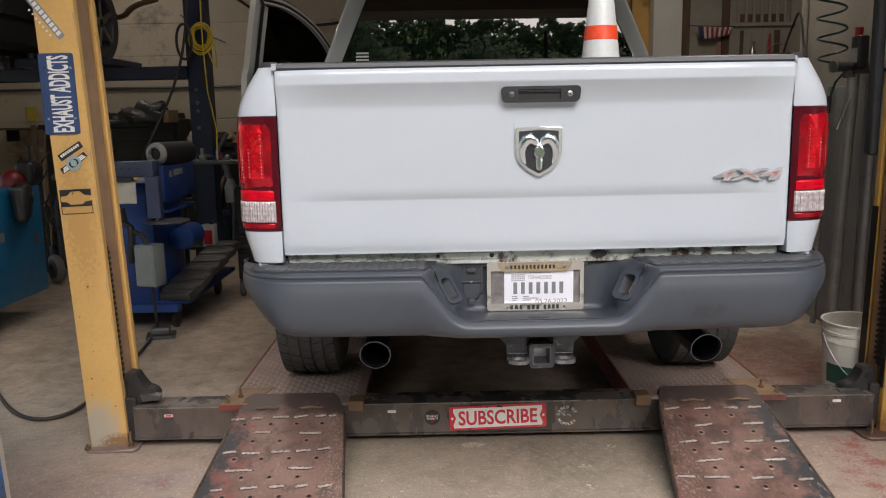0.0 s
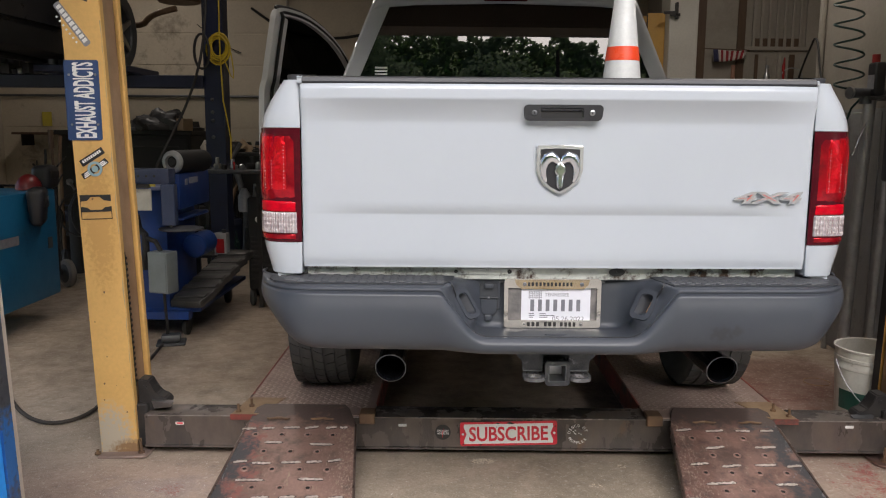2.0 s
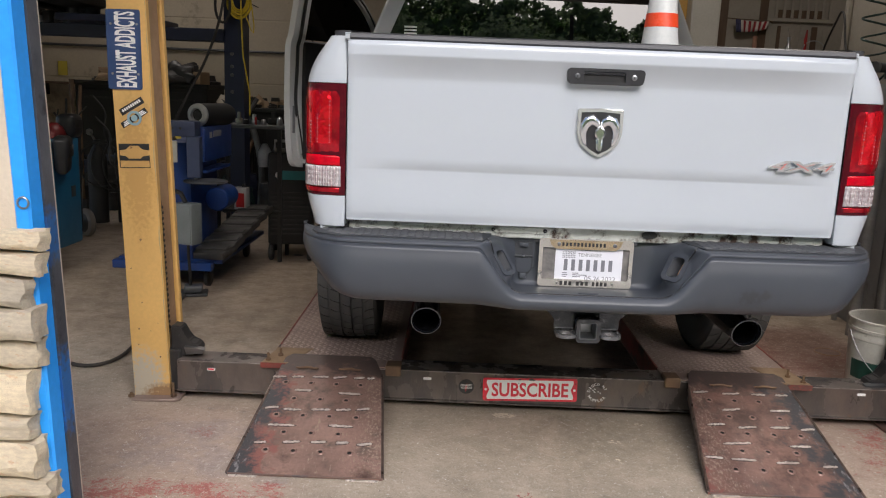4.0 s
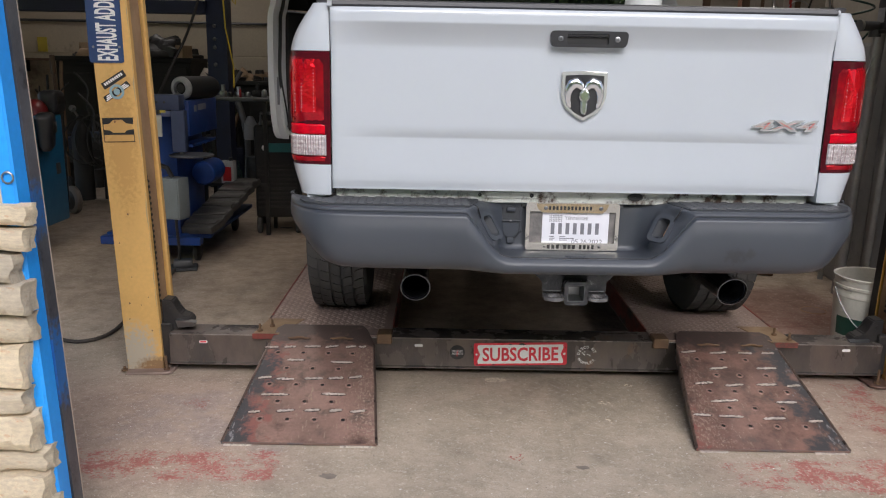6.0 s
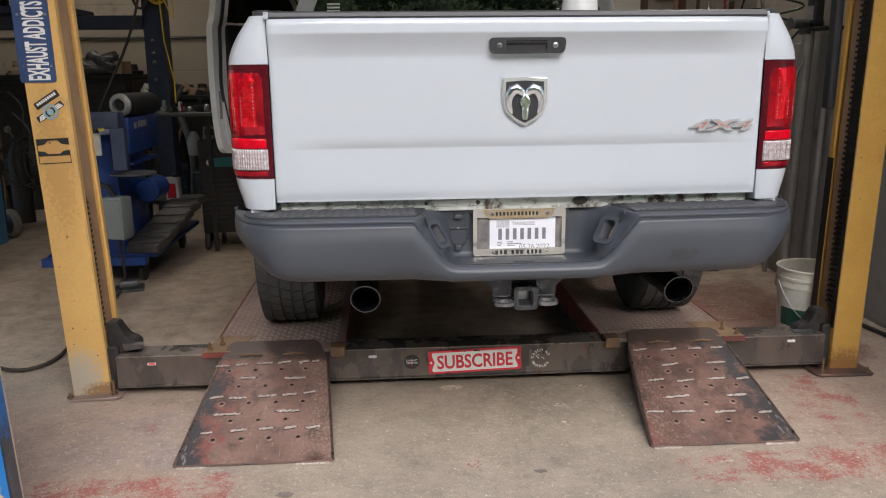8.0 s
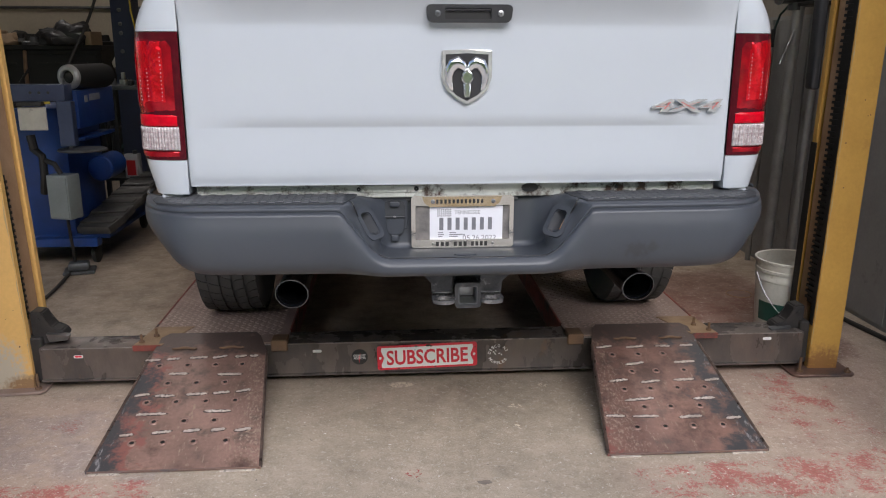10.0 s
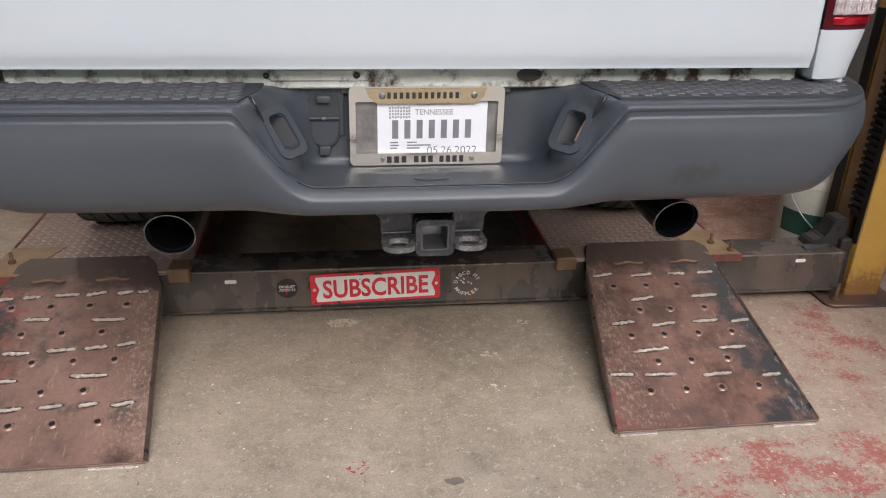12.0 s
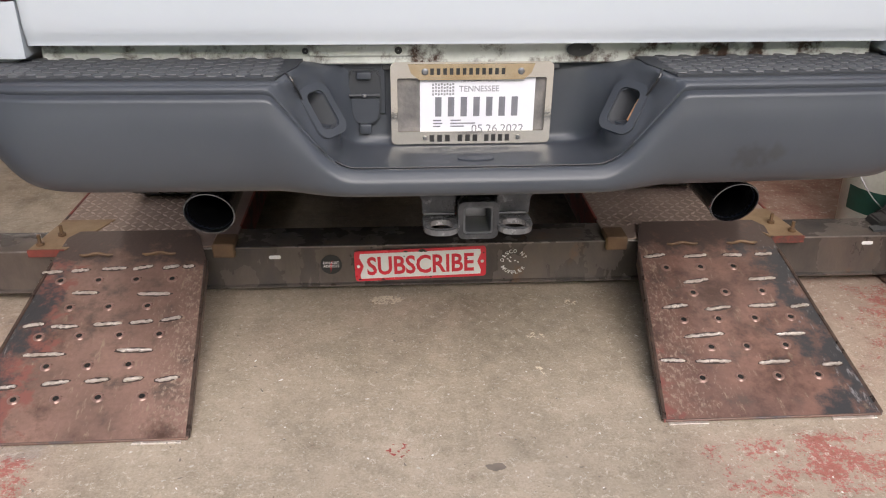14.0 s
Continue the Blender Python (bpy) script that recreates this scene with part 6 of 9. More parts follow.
def add_post(px, py, sx, lean, height=2.45, w=0.158):
    """sx: 1 for a post whose open side faces -x."""
    m = pose(px, py, 0, 0, lean, 0)
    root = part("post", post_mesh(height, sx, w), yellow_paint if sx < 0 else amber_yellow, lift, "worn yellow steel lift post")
    root.matrix_basis = m
    bm = bmesh.new()
    box(bm, *sorted((-sx * 0.025, -sx * (w / 2 - 0.017))), 0.030 if sx < 0 else 0.105, 0.172, 0.012, height - 0.05)
    part("channel_lining", bm, brown_grease, root, "greasy brown channel")
    # latch ladder with teeth
    bm = bmesh.new()
    x0 = -(w / 2 - 0.009) * sx
    box(bm, *sorted((x0, x0 + 0.03 * sx)), 0.050 if sx < 0 else 0.016, 0.062 if sx < 0 else 0.096, 0.28, 0.86 if sx < 0 else height - 0.1)
    z = 0.30
    while z < (0.84 if sx < 0 else 2.2):
        box(bm, *sorted((x0 - (0.005 if sx < 0 else 0.010) * sx, x0 + 0.012 * sx)), 0.048 if sx < 0 else 0.036, 0.064 if sx < 0 else 0.099, z, z + 0.011)
        z += 0.024
    part("latch_ladder", bm, rail_black, root, "black toothed latch ladder")
    bm = bmesh.new()
    outline = [(-0.075, -0.05), (0.115, -0.05), (0.13, -0.03), (0.13, 0.24), (0.115, 0.26), (-0.075, 0.26)] if sx < 0 else [(-0.160, -0.055), (-0.140, -0.075), (0.090, -0.075), (0.112, -0.055), (0.112, 0.24), (0.09, 0.26), (-0.160, 0.26)]
    prism(bm, [(x, y, 0.0) for x, y in outline], (0, 0, 0.012))
    bmesh.ops.bevel(bm, geom=bm.edges[:], offset=0.003, segments=1, affect="EDGES")
    part("base_plate", bm, tread_steel if sx < 0 else rusty_steel, root, "bolted steel base plate")
    for bxx, byy, h in ((-sx * (0.098 if sx < 0 else 0.118), -0.015 if sx < 0 else -0.035, 0.055), (sx * 0.085, -0.02 if sx < 0 else -0.045, 0.012), (-sx * 0.098, 0.22, 0.04)):
        bm = bmesh.new()
        lathe(bm, [(0.014, 0.012), (0.014, 0.020), (0.006, 0.020), (0.006, 0.020 + h), (0.0005, 0.021 + h)], (bxx, byy, 0), 8)
        part("anchor_bolt", bm, rust_plate, root)
    if sx > 0:
        bm = bmesh.new()
        box(bm, -w / 2 - 0.0025, -w / 2 - 0.0002, 0.008, 0.035, 0.2, height)
        box(bm, -w / 2 - 0.0025, -w / 2 - 0.0002, 0.165, 0.2115, 0.012, 0.95)
        part("greasy_lip", bm, rail_black, root)
    # pale chipped strip along the inner edge of the front flange
    bm = bmesh.new()
    sheet(bm, [[(-sx * (w / 2 - 0.0025 - 0.009 * max(0.0, noise.noise(Vector((k * 0.55, 7 * px, 1))) + 0.15)), -0.0007, 0.12 + 0.034 * k), (-sx * (w / 2 - 0.0015), -0.0007, 0.12 + 0.034 * k)] for k in range(50)])
    part("chipped_edge", bm, scuffed_yellow, root, "pale chipped paint along the edge")
    random.seed(int(px * 100) + 300)
    for k in range(9):
        bm = bmesh.new()
        z, x, s = random.uniform(0.15, 1.9), random.uniform(-0.055, 0.055), random.uniform(0.0015, 0.004)
        bm.faces.new([bm.verts.new((x + s * math.cos(a) * (1 + 0.5 * math.sin(3 * a + k)), -0.0006, z + s * 1.3 * math.sin(a))) for a in (2 * math.pi * i / 12 for i in range(12))])
        part("paint_chip", bm, rust_plate, root, "", 0)
    return root


add_post(-1.771, 0.0, -1, -1.99)
add_post(1.558, 0.0, 1, 1.2, w=0.128)
add_post(-1.43, 4.45, -1, 0.0, 1.5)
add_post(1.52, 4.35, 1, 0.0)

# cross beams
for y, nm in ((0.0, "rear"), (4.40, "front")):
    bm = bmesh.new()
    prism(bm, [(-1.66, y0, z0) for y0, z0 in ((y - 0.010, 0.040), (y - 0.010, 0.045), (y, 0.049), (y, 0.163), (y - 0.003, 0.168), (y - 0.003, 0.175), (y + 0.002, 0.178), (y + 0.13, 0.178), (y + 0.13, 0.040))], (3.12, 0, 0))
    beam = part("cross_beam", bm, beam_steel, lift, "black steel cross beam")
    # a bright tube draws the highlight along the worn top edge
    bm = bmesh.new()
    tube(bm, [(-1.65 + 0.155 * k, y - 0.0015, 0.1755) for k in range(21)], 0.0026, 6)
    part("worn_edge", bm, edge_highlight_steel, beam, "bright strip for the highlight on the worn top edge")
    for x0, x1 in ((-1.715, -1.655), (1.455, 1.495)):
        bm = bmesh.new()
        box(bm, x0, x1, y + 0.02, y + 0.12, 0.03, 0.215, 0.006)
        part("beam_end", bm, black_iron, lift)
# latch housings at the beam's ends
for sx, x in ((-1, -1.700), (1, 1.478)):
    bm = bmesh.new()
    out = [(0.0, 0.18), (0.0, 0.335), (0.045, 0.33), (0.06, 0.285), (0.075, 0.265), (0.115, 0.255), (0.130, 0.230), (0.100, 0.205), (0.06, 0.205), (0.05, 0.18)]
    drop = 0.018 if sx < 0 else 0.055
    prism(bm, [(x - sx * px_, 0.045, max(0.1785, z - drop)) for px_, z in out if z - drop > 0.12], (0, 0.075, 0))
    bmesh.ops.bevel(bm, geom=bm.edges[:], offset=0.005, segments=2, affect="EDGES")
    housing = part("latch_housing", bm, black_iron, lift, "dark cast latch housing")
    bm = bmesh.new()
    lathe(bm, [(0.009, 0.044), (0.009, 0.040), (0.0005, 0.040)], (x - sx * 0.03, 0, 0.30 - drop), 12, "y")
    part("pin", bm, print_black, housing)
    bm = bmesh.new()
    prism(bm, [(x - sx * 0.06, 0.03, 0.245 - drop), (x - sx * 0.15, 0.02, 0.238 - drop), (x - sx * 0.145, 0.02, 0.222 - drop), (x - sx * 0.07, 0.03, 0.212 - drop)], (0, 0.03, 0.004))
    part("pawl", bm, satin_steel if sx < 0 else grey_cast, housing)

# runways with raised diamond treads
RUN = ((-1.262, -0.692), (0.455, 1.050))
lug = bmesh.new()
L, W, H = 0.0155, 0.0050, 0.0022
base = [lug.verts.new(p) for p in ((-L, 0, 0), (0, -W, 0), (L, 0, 0), (0, W, 0))]
ridge = [lug.verts.new(p) for p in ((-L * 0.6, 0, H), (0, -W * 0.4, H), (L * 0.6, 0, H), (0, W * 0.4, H))]
lug.faces.new(ridge)
for k in range(4):
    lug.faces.new((base[k], base[(k + 1) % 4], ridge[(k + 1) % 4], ridge[k]))
lug.verts.index_update()
lug_co = [tuple(v.co) for v in lug.verts]
lug_faces = [tuple(v.index for v in f.verts) for f in lug.faces]
lug.free()
for x0, x1 in RUN:
    bm = bmesh.new()
    box(bm, x0, x1, 0.0, 4.52, 0.178, 0.1845, 0.001)
    box(bm, x0, x0 + 0.012, 0.14, 4.40, 0.07, 0.178)
    box(bm, x1 - 0.012, x1, 0.14, 4.40, 0.07, 0.178)
    for y in (0.6, 1.4, 2.2, 3.0, 3.8):
        box(bm, x0 + 0.012, x1 - 0.012, y, y + 0.05, 0.12, 0.178)
    runway = part("runway", bm, tread_steel, lift, "worn diamond tread steel runway")
    verts, faces = [], []
    step = 0.0265
    ny = int(1.5 / step)
    for iy in range(ny):
        for ix in range(int((x1 - x0 - 0.02) / step)):
            turn = radians(45 if (ix + iy) % 2 else -45)
            cx, cy = x0 + 0.018 + ix * step, 0.10 + iy * step
            c, s = math.cos(turn), math.sin(turn)
            off = len(verts)
            verts += [(cx + a * c - b * s, cy + a * s + b * c, 0.1845 + h) for a, b, h in lug_co]
            faces += [tuple(off + k for k in f) for f in lug_faces]
    me = bpy.data.meshes.new("tread_relief")
    me.from_pydata(verts, [], faces)
    me.materials.append(lug_steel)
    lugs = tagged(new("tread_relief", me), kind="stuff")
    lugs.parent = runway
    # painted side rails
    for x in (x0, x1):
        bm = bmesh.new()
        box(bm, x - 0.004, x + 0.004, 0.14, 4.40, 0.08, 0.1875, 0.001)
        part("side_rail", bm, red_rail_paint, runway, "red painted runway edge")
    # end plates beside the ramp
    outer = x0 if x0 < 0 else x1
    so = -1 if x0 < 0 else 1
    bm = bmesh.new()
    prism(bm, [(outer + so * 0.03, -0.012, 0.1795), (outer - so * 0.08, -0.012, 0.1795), (outer - so * 0.16, 0.20, 0.1795), (outer + so * 0.0, 0.20, 0.1795)], (0, 0, 0.0085))
    part("end_plate", bm, tan_plate, runway, "tan painted end plate")
    bm = bmesh.new()
    box(bm, *sorted((outer + so * 0.032, outer - so * 0.075)), -0.016, -0.011, 0.165, 0.188)
    part("painted_edge", bm, red_rail_paint, runway)
    for dy, dx in ((0.02, 0.012), (0.085, 0.0)):
        bm = bmesh.new()
        lathe(bm, [(0.012, 0.188), (0.012, 0.196), (0.0055, 0.196), (0.0055, 0.222), (0.0005, 0.223)], (outer - so * (0.005 + dx * -1.5 + dy * 0.35), dy, 0), 8)
        part("stop_bolt", bm, rust_plate, runway)
    inner = x1 if x0 < 0 else x0
    bm = bmesh.new()
    box(bm, *sorted((inner + so * 0.062, inner - so * 0.004)), -0.018, 0.06, 0.150, 0.196, 0.004)
    part("corner_block", bm, rust_plate, runway, "rusty steel corner block")

# ramps: width at the tab, at the fold and at the foot; weld beads as (u, v, half length), holes as rows of v and u
random.seed(11)
BEADS_LEFT = [(0.04, 0.935, 0.061), (0.21, 0.947, 0.052), (0.42, 0.946, 0.074), (0.60, 0.956, 0.06), (0.78, 0.954, 0.049), (0.89, 0.956, 0.034), (0.30, 0.792, 0.073), (0.71, 0.778, 0.095), (0.10, 0.602, 0.052), (0.27, 0.592, 0.071),
      (0.50, 0.598, 0.075), (0.68, 0.607, 0.059), (0.84, 0.62, 0.052), (0.23, 0.437, 0.10), (0.68, 0.447, 0.089), (0.13, 0.269, 0.041), (0.35, 0.277, 0.059), (0.54, 0.282, 0.052), (0.71, 0.287, 0.044), (0.87, 0.29, 0.053)]
HOLES_LEFT = ((0.877, (0.12, 0.35, 0.58, 0.80)), (0.705, (0.25, 0.47, 0.69)), (0.535, (0.16, 0.37, 0.58, 0.79)), (0.369, (0.27, 0.47, 0.67)), (0.203, (0.19, 0.38, 0.57, 0.77)))
BEADS_RIGHT = [(0.11, 0.964, 0.072), (0.39, 0.962, 0.08), (0.65, 0.961, 0.064), (0.87, 0.958, 0.06), (0.34, 0.781, 0.081), (0.77, 0.784, 0.089), (0.17, 0.619, 0.072), (0.42, 0.604, 0.075), (0.69, 0.614, 0.082), (0.91, 0.608, 0.058),
      (0.29, 0.445, 0.107), (0.77, 0.432, 0.079), (0.09, 0.303, 0.062), (0.30, 0.289, 0.088), (0.61, 0.278, 0.08), (0.90, 0.261, 0.053)]
HOLES_RIGHT = ((0.88, (0.17, 0.40, 0.62)), (0.707, (0.30, 0.50, 0.73)), (0.538, (0.20, 0.40, 0.61, 0.82)), (0.372, (0.31, 0.50, 0.71)), (0.204, (0.22, 0.41, 0.60, 0.80)))
RAMPS = (((-1.195, -0.800), (-1.205, -0.760), (-1.258, -0.702), red_rail_paint, BEADS_LEFT, HOLES_LEFT),
         ((0.565, 0.975), (0.535, 0.975), (0.450, 1.006), rusty_steel, BEADS_RIGHT, HOLES_RIGHT))
for (t0, t1), (fold0, fold1), (b0, b1), edge_paint, beads, holes in RAMPS:
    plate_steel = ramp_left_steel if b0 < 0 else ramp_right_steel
    F0, F1 = Vector((0, -0.673 if b0 < 0 else -0.666, 0.010)), Vector((0, -0.070, 0.172))     # foot and fold
    run = F1 - F0
    slope = math.atan2(run.z, run.y)
    nrm = Vector((0, -math.sin(slope), math.cos(slope)))
    bm = bmesh.new()
    ty, tz = 0.085, 0.200
    low = Vector((0, 0, -0.008))
    top = [Vector(p) for p in ((b0, F0.y, F0.z), (b1, F0.y, F0.z), (fold1, F1.y, F1.z), (fold0, F1.y, F1.z))]
    tab = [Vector(p) for p in ((t1, ty - 0.04, tz - 0.003), (t1 - 0.025, ty, tz), (t0 + 0.025, ty, tz), (t0, ty - 0.04, tz - 0.003))]
    a = [bm.verts.new(p) for p in top + tab]
    c = [bm.verts.new(p + low) for p in top + tab]
    for vs in (a, c):
        bm.faces.new((vs[0], vs[1], vs[2], vs[3]))
        bm.faces.new((vs[3], vs[2], vs[4], vs[5], vs[6], vs[7]))
    rim = (0, 1, 2, 4, 5, 6, 7, 3)
    for k in range(8):
        p, q = rim[k], rim[(k + 1) % 8]
        bm.faces.new((a[p], a[q], c[q], c[p]))
    bmesh.ops.bevel(bm, geom=[e for e in bm.edges if e.verts[0].co.z > -1 and len(e.link_faces) == 2 and e.calc_face_angle(0) > 0.8], offset=0.0015, segments=1, affect="EDGES")
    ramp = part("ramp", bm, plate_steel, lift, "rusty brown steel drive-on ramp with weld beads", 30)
    for x0, x1 in ((b0 + 0.01, b0 + 0.11), (b1 - 0.13, b1 - 0.015)):
        bm = bmesh.new()
        box(bm, x0, x1, F0.y - 0.011, F0.y + 0.05, 0.0, 0.005, 0.001)
        part("foot_pad", bm, weld_metal, ramp)
    for xa, xb in ((b0, fold0), (b1, fold1)):
        bm = bmesh.new()
        prism(bm, [(xa, F0.y + 0.03, 0.0), (xb, F1.y, F1.z - 0.045), (xb, F1.y, F1.z - 0.009), (xa, F0.y + 0.03, F0.z - 0.004)], (0.006 if xa == b0 else -0.006, 0, 0))
        part("side_plate", bm, edge_paint if xa == b0 else rusty_steel, ramp)

    # angle-iron rims down both sides and the worn lip at the foot
    for xa, xb, s in ((b0, fold0, 1), (b1, fold1, -1)):
        bm = bmesh.new()
        prism(bm, [(xa - s * 0.004, F0.y + 0.004, F0.z - 0.006), (xa + s * 0.006, F0.y + 0.004, F0.z - 0.006), (xb + s * 0.006, F1.y, F1.z - 0.006), (xb - s * 0.004, F1.y, F1.z - 0.006)], tuple(nrm * 0.0095))
        bmesh.ops.recalc_face_normals(bm, faces=bm.faces[:])
        bmesh.ops.bevel(bm, geom=bm.edges[:], offset=0.0015, segments=1, affect="EDGES")
        part("edge_rim", bm, rim_steel, ramp, "dark worn steel rim of the ramp")
    bm = bmesh.new()
    box(bm, b0 + 0.004, b1 - 0.004, F0.y - 0.0035, F0.y + 0.002, 0.0045, 0.0105, 0.001)
    part("foot_lip", bm, rusty_steel, ramp, "bright worn lip at the ramp's foot")

    def on_ramp(u, v, up=0.0):
        """A place on the ramp: u across from its left edge, v from foot to fold, both shares."""
        lo, hi = b0 + (fold0 - b0) * v, b1 + (fold1 - b1) * v
        return Vector((lo + (hi - lo) * u, 0, 0)) + F0 + run * v + nrm * up

    for u, v, half in beads:
        c0, c1 = on_ramp(u - half, v + random.uniform(-0.012, 0.004), 0.001), on_ramp(u + half, v + random.uniform(-0.004, 0.012), 0.001)
        bm = bmesh.new()
        n = 10
        pts = [c0.lerp(c1, k / n) + Vector((0, random.uniform(-0.002, 0.002), 0)) for k in range(n + 1)]
        tube(bm, pts, 0.006, 7, radii=[0.0022] + [random.uniform(0.0036, 0.0060) for _ in range(n - 1)] + [0.0026])
        part("weld_bead", bm, weld_metal, ramp)
        # dark patch round the bead
        bm = bmesh.new()
        mid_b, span = (c0 + c1) / 2, (c1 - c0).length / 2
        rim_b = []
        for k in range(18):
            a = 2 * math.pi * k / 18
            q = 1 + random.uniform(-0.12, 0.12)
            rim_b.append(bm.verts.new(mid_b + (c1 - c0).normalized() * math.cos(a) * (span + 0.004) * q + run.normalized() * math.sin(a) * 0.0105 * q - nrm * 0.0004))
        bm.faces.new(rim_b)
        part("burnt_edge", bm, dark_bead_steel, ramp, "", 0)
    for v, us in holes:
        for u in us:
            bm = bmesh.new()
            lathe(bm, [(0.0155, 0.0), (0.0115, 0.0032), (0.0090, 0.0034), (0.0076, 0.0004)], (0, 0, 0), 14)
            spot = Matrix.Translation(on_ramp(u, v)) @ pose(0, 0, 0, math.degrees(slope))
            part("hole_rim", bm, hole_rim_steel, ramp).matrix_basis = spot
            # the plate isn't cut: a flat black disc gives the hole's inner shade
            bm = bmesh.new()
            lathe(bm, [(0.0076, 0.0012), (0.0004, 0.0010)], (0, 0, 0), 14)
            part("hole", bm, bench_black, ramp).matrix_basis = spot
    for u in (0.28, 0.74):
        bm = bmesh.new()
        pts = [(t0 + (t1 - t0) * u + 0.012 * k, F1.y + 0.03 + 0.006 * math.cos(k * 1.1), 0.183) for k in range(-4, 5)]
        tube(bm, pts, 0.005, 6, radii=[0.003, 0.005, 0.0045, 0.006, 0.005, 0.006, 0.0045, 0.005, 0.003])
        part("weld_bead", bm, rust_plate, ramp)

# signs and stickers on the lift
sign = thing("sign", pose(-0.126, -0.004, 0.112, 0, -1.6, 0), "white sign with red border and red letters on the beam", "sign")
bm = bmesh.new()
o = rounded(0, 0, 0.408, 0.104, 0.010)
prism(bm, [(x, 0.0, z) for x, z in o], (0, -0.003, 0))
part("board", bm, sign_red, sign)
bm = bmesh.new()
inner = [(0.186, -0.043), (0.188, -0.030), (0.176, 0.0), (0.188, 0.030), (0.186, 0.043), (-0.186, 0.043), (-0.188, 0.030), (-0.176, 0.0), (-0.188, -0.030), (-0.186, -0.043)]
prism(bm, [(x, -0.0032, z) for x, z in inner], (0, -0.0008, 0))
part("panel", bm, sign_white, sign, smooth=0)
lettering("SUBSCRIBE", 0.332, 0.064, sign_red, sign, pose(0, -0.0046, 0) @ FACING, 0.001, offset=0.022)
for x in (-0.192, 0.192):
    bm = bmesh.new()
    lathe(bm, [(0.0055, -0.003), (0.005, -0.005), (0.0004, -0.0055)], (x, 0, 0), 12, "y")
    part("rivet", bm, sign_white, sign)

for x, z, s in ((-0.045, 0.046, 0.006), (0.004, 0.047, 0.009), (0.016, 0.044, 0.005), (0.196, 0.030, 0.004), (-0.118, -0.047, 0.005), (0.03, -0.046, 0.004), (-0.19, -0.045, 0.004), (0.145, 0.012, 0.003), (-0.05, 0.03, 0.0025)):
    bm = bmesh.new()
    bm.faces.new([bm.verts.new((x + s * math.cos(a) * (1 + 0.4 * math.sin(2 * a + x * 90)), -0.0052, z + 0.55 * s * math.sin(a))) for a in (2 * math.pi * i / 10 for i in range(10))])
    part("chip", bm, rail_black, sign, "", 0)
round_sticker = thing("sticker", pose(-0.402, -0.0015, 0.113), "round black sticker with white words and a red streak", "sticker")
bm = bmesh.new()
lathe(bm, [(0.033, 0.0), (0.033, -0.0008), (0.0004, -0.0008)], (0, 0, 0), 28, "y")
part("disc", bm, print_black, round_sticker)
for word, z in (("EXHAUST", 0.0062), ("ADDICTS", -0.0052)):
    lettering(word, 0.049, 0.0088, sign_white, round_sticker, pose(0, -0.0012, z) @ FACING, offset=0.015)
bm = bmesh.new()
prism(bm, [(0.004, -0.0009, 0.018), (-0.004, -0.0009, -0.004), (-0.0015, -0.0009, -0.026), (0.0015, -0.0009, -0.004)], (0, -0.0005, 0))
part("print_shape", bm, sign_red, round_sticker, smooth=0)
ring_sticker = thing("sticker", pose(0.166, -0.0015, 0.110), "ring of worn white stencilled letters on the beam", "sticker")
random.seed(3)
for letters, angles in (("DISCO", (-79, -58, -38, -18, 4)), ("NT", (42, 64))):
    for ch, a in zip(letters, angles):
        lettering(ch, 0.0045 if ch == "I" else 0.0105, 0.0125, sign_white, ring_sticker, pose(0.0375 * math.sin(radians(a)), -0.0004, 0.0375 * math.cos(radians(a)), 0, a, 0) @ FACING, offset=0.01)
for ch, a in zip("MUFFLER", (238, 217, 198, 181, 165, 147, 126)):
    lettering(ch, 0.0125 if ch == "M" else 0.0095, 0.0120, sign_white, ring_sticker, pose(0.0375 * math.sin(radians(a)), -0.0004, 0.0375 * math.cos(radians(a)), 0, a - 180, 0) @ FACING, offset=0.01)
for k in range(6):
    bm = bmesh.new()
    box(bm, -0.003, 0.003, -0.0008, 0.0, -0.002, 0.002)
    ob = part("print_bar", bm, sign_white, ring_sticker, smooth=0)
    ob.matrix_basis = pose(random.uniform(-0.02, 0.02), 0, random.uniform(-0.016, 0.016), 0, random.uniform(0, 90), 0)
for x, z, mt in ((-0.572, 0.142, sign_white), (-1.512, 0.142, sign_red), (1.302, 0.152, sign_white)):
    tag = thing("sticker", pose(x, -0.0015, z), "tiny white and red tag on the beam", "sticker")
    bm = bmesh.new()
    prism(bm, [(a, 0, b) for a, b in rounded(0, 0, 0.036, 0.012, 0.004)], (0, -0.0008, 0))
    part("tag", bm, sign_white, tag)
    if mt is sign_red:
        bm = bmesh.new()
        box(bm, -0.013, 0.013, -0.0014, -0.0008, -0.003, 0.004)
        part("print_bar", bm, sign_red, tag, smooth=0)


def on_post(x, z, y=0.0):
    """The front of the leaning left post at a height: place and lean."""
    return pose(-1.771, 0.0, 0, 0, -1.99, 0) @ pose(x, y, z)


post_sign = thing("sign", on_post(-0.018, 1.480, -0.0012) @ pose(0, 0, 0, 0, 1.6, 0), "blue metal sign with tall white letters on the lift post", "sign")
bm = bmesh.new()
prism(bm, [(x, 0, z) for x, z in rounded(0, 0, 0.138, 0.314, 0.010)], (0, -0.002, 0))
part("board", bm, sign_blue, post_sign)
bm = bmesh.new()
ring_plate(bm, rounded(0, 0, 0.138, 0.314, 0.010), rounded(0, 0, 0.132, 0.308, 0.008), -0.003, -0.002)
part("rolled_edge", bm, sign_blue, post_sign)
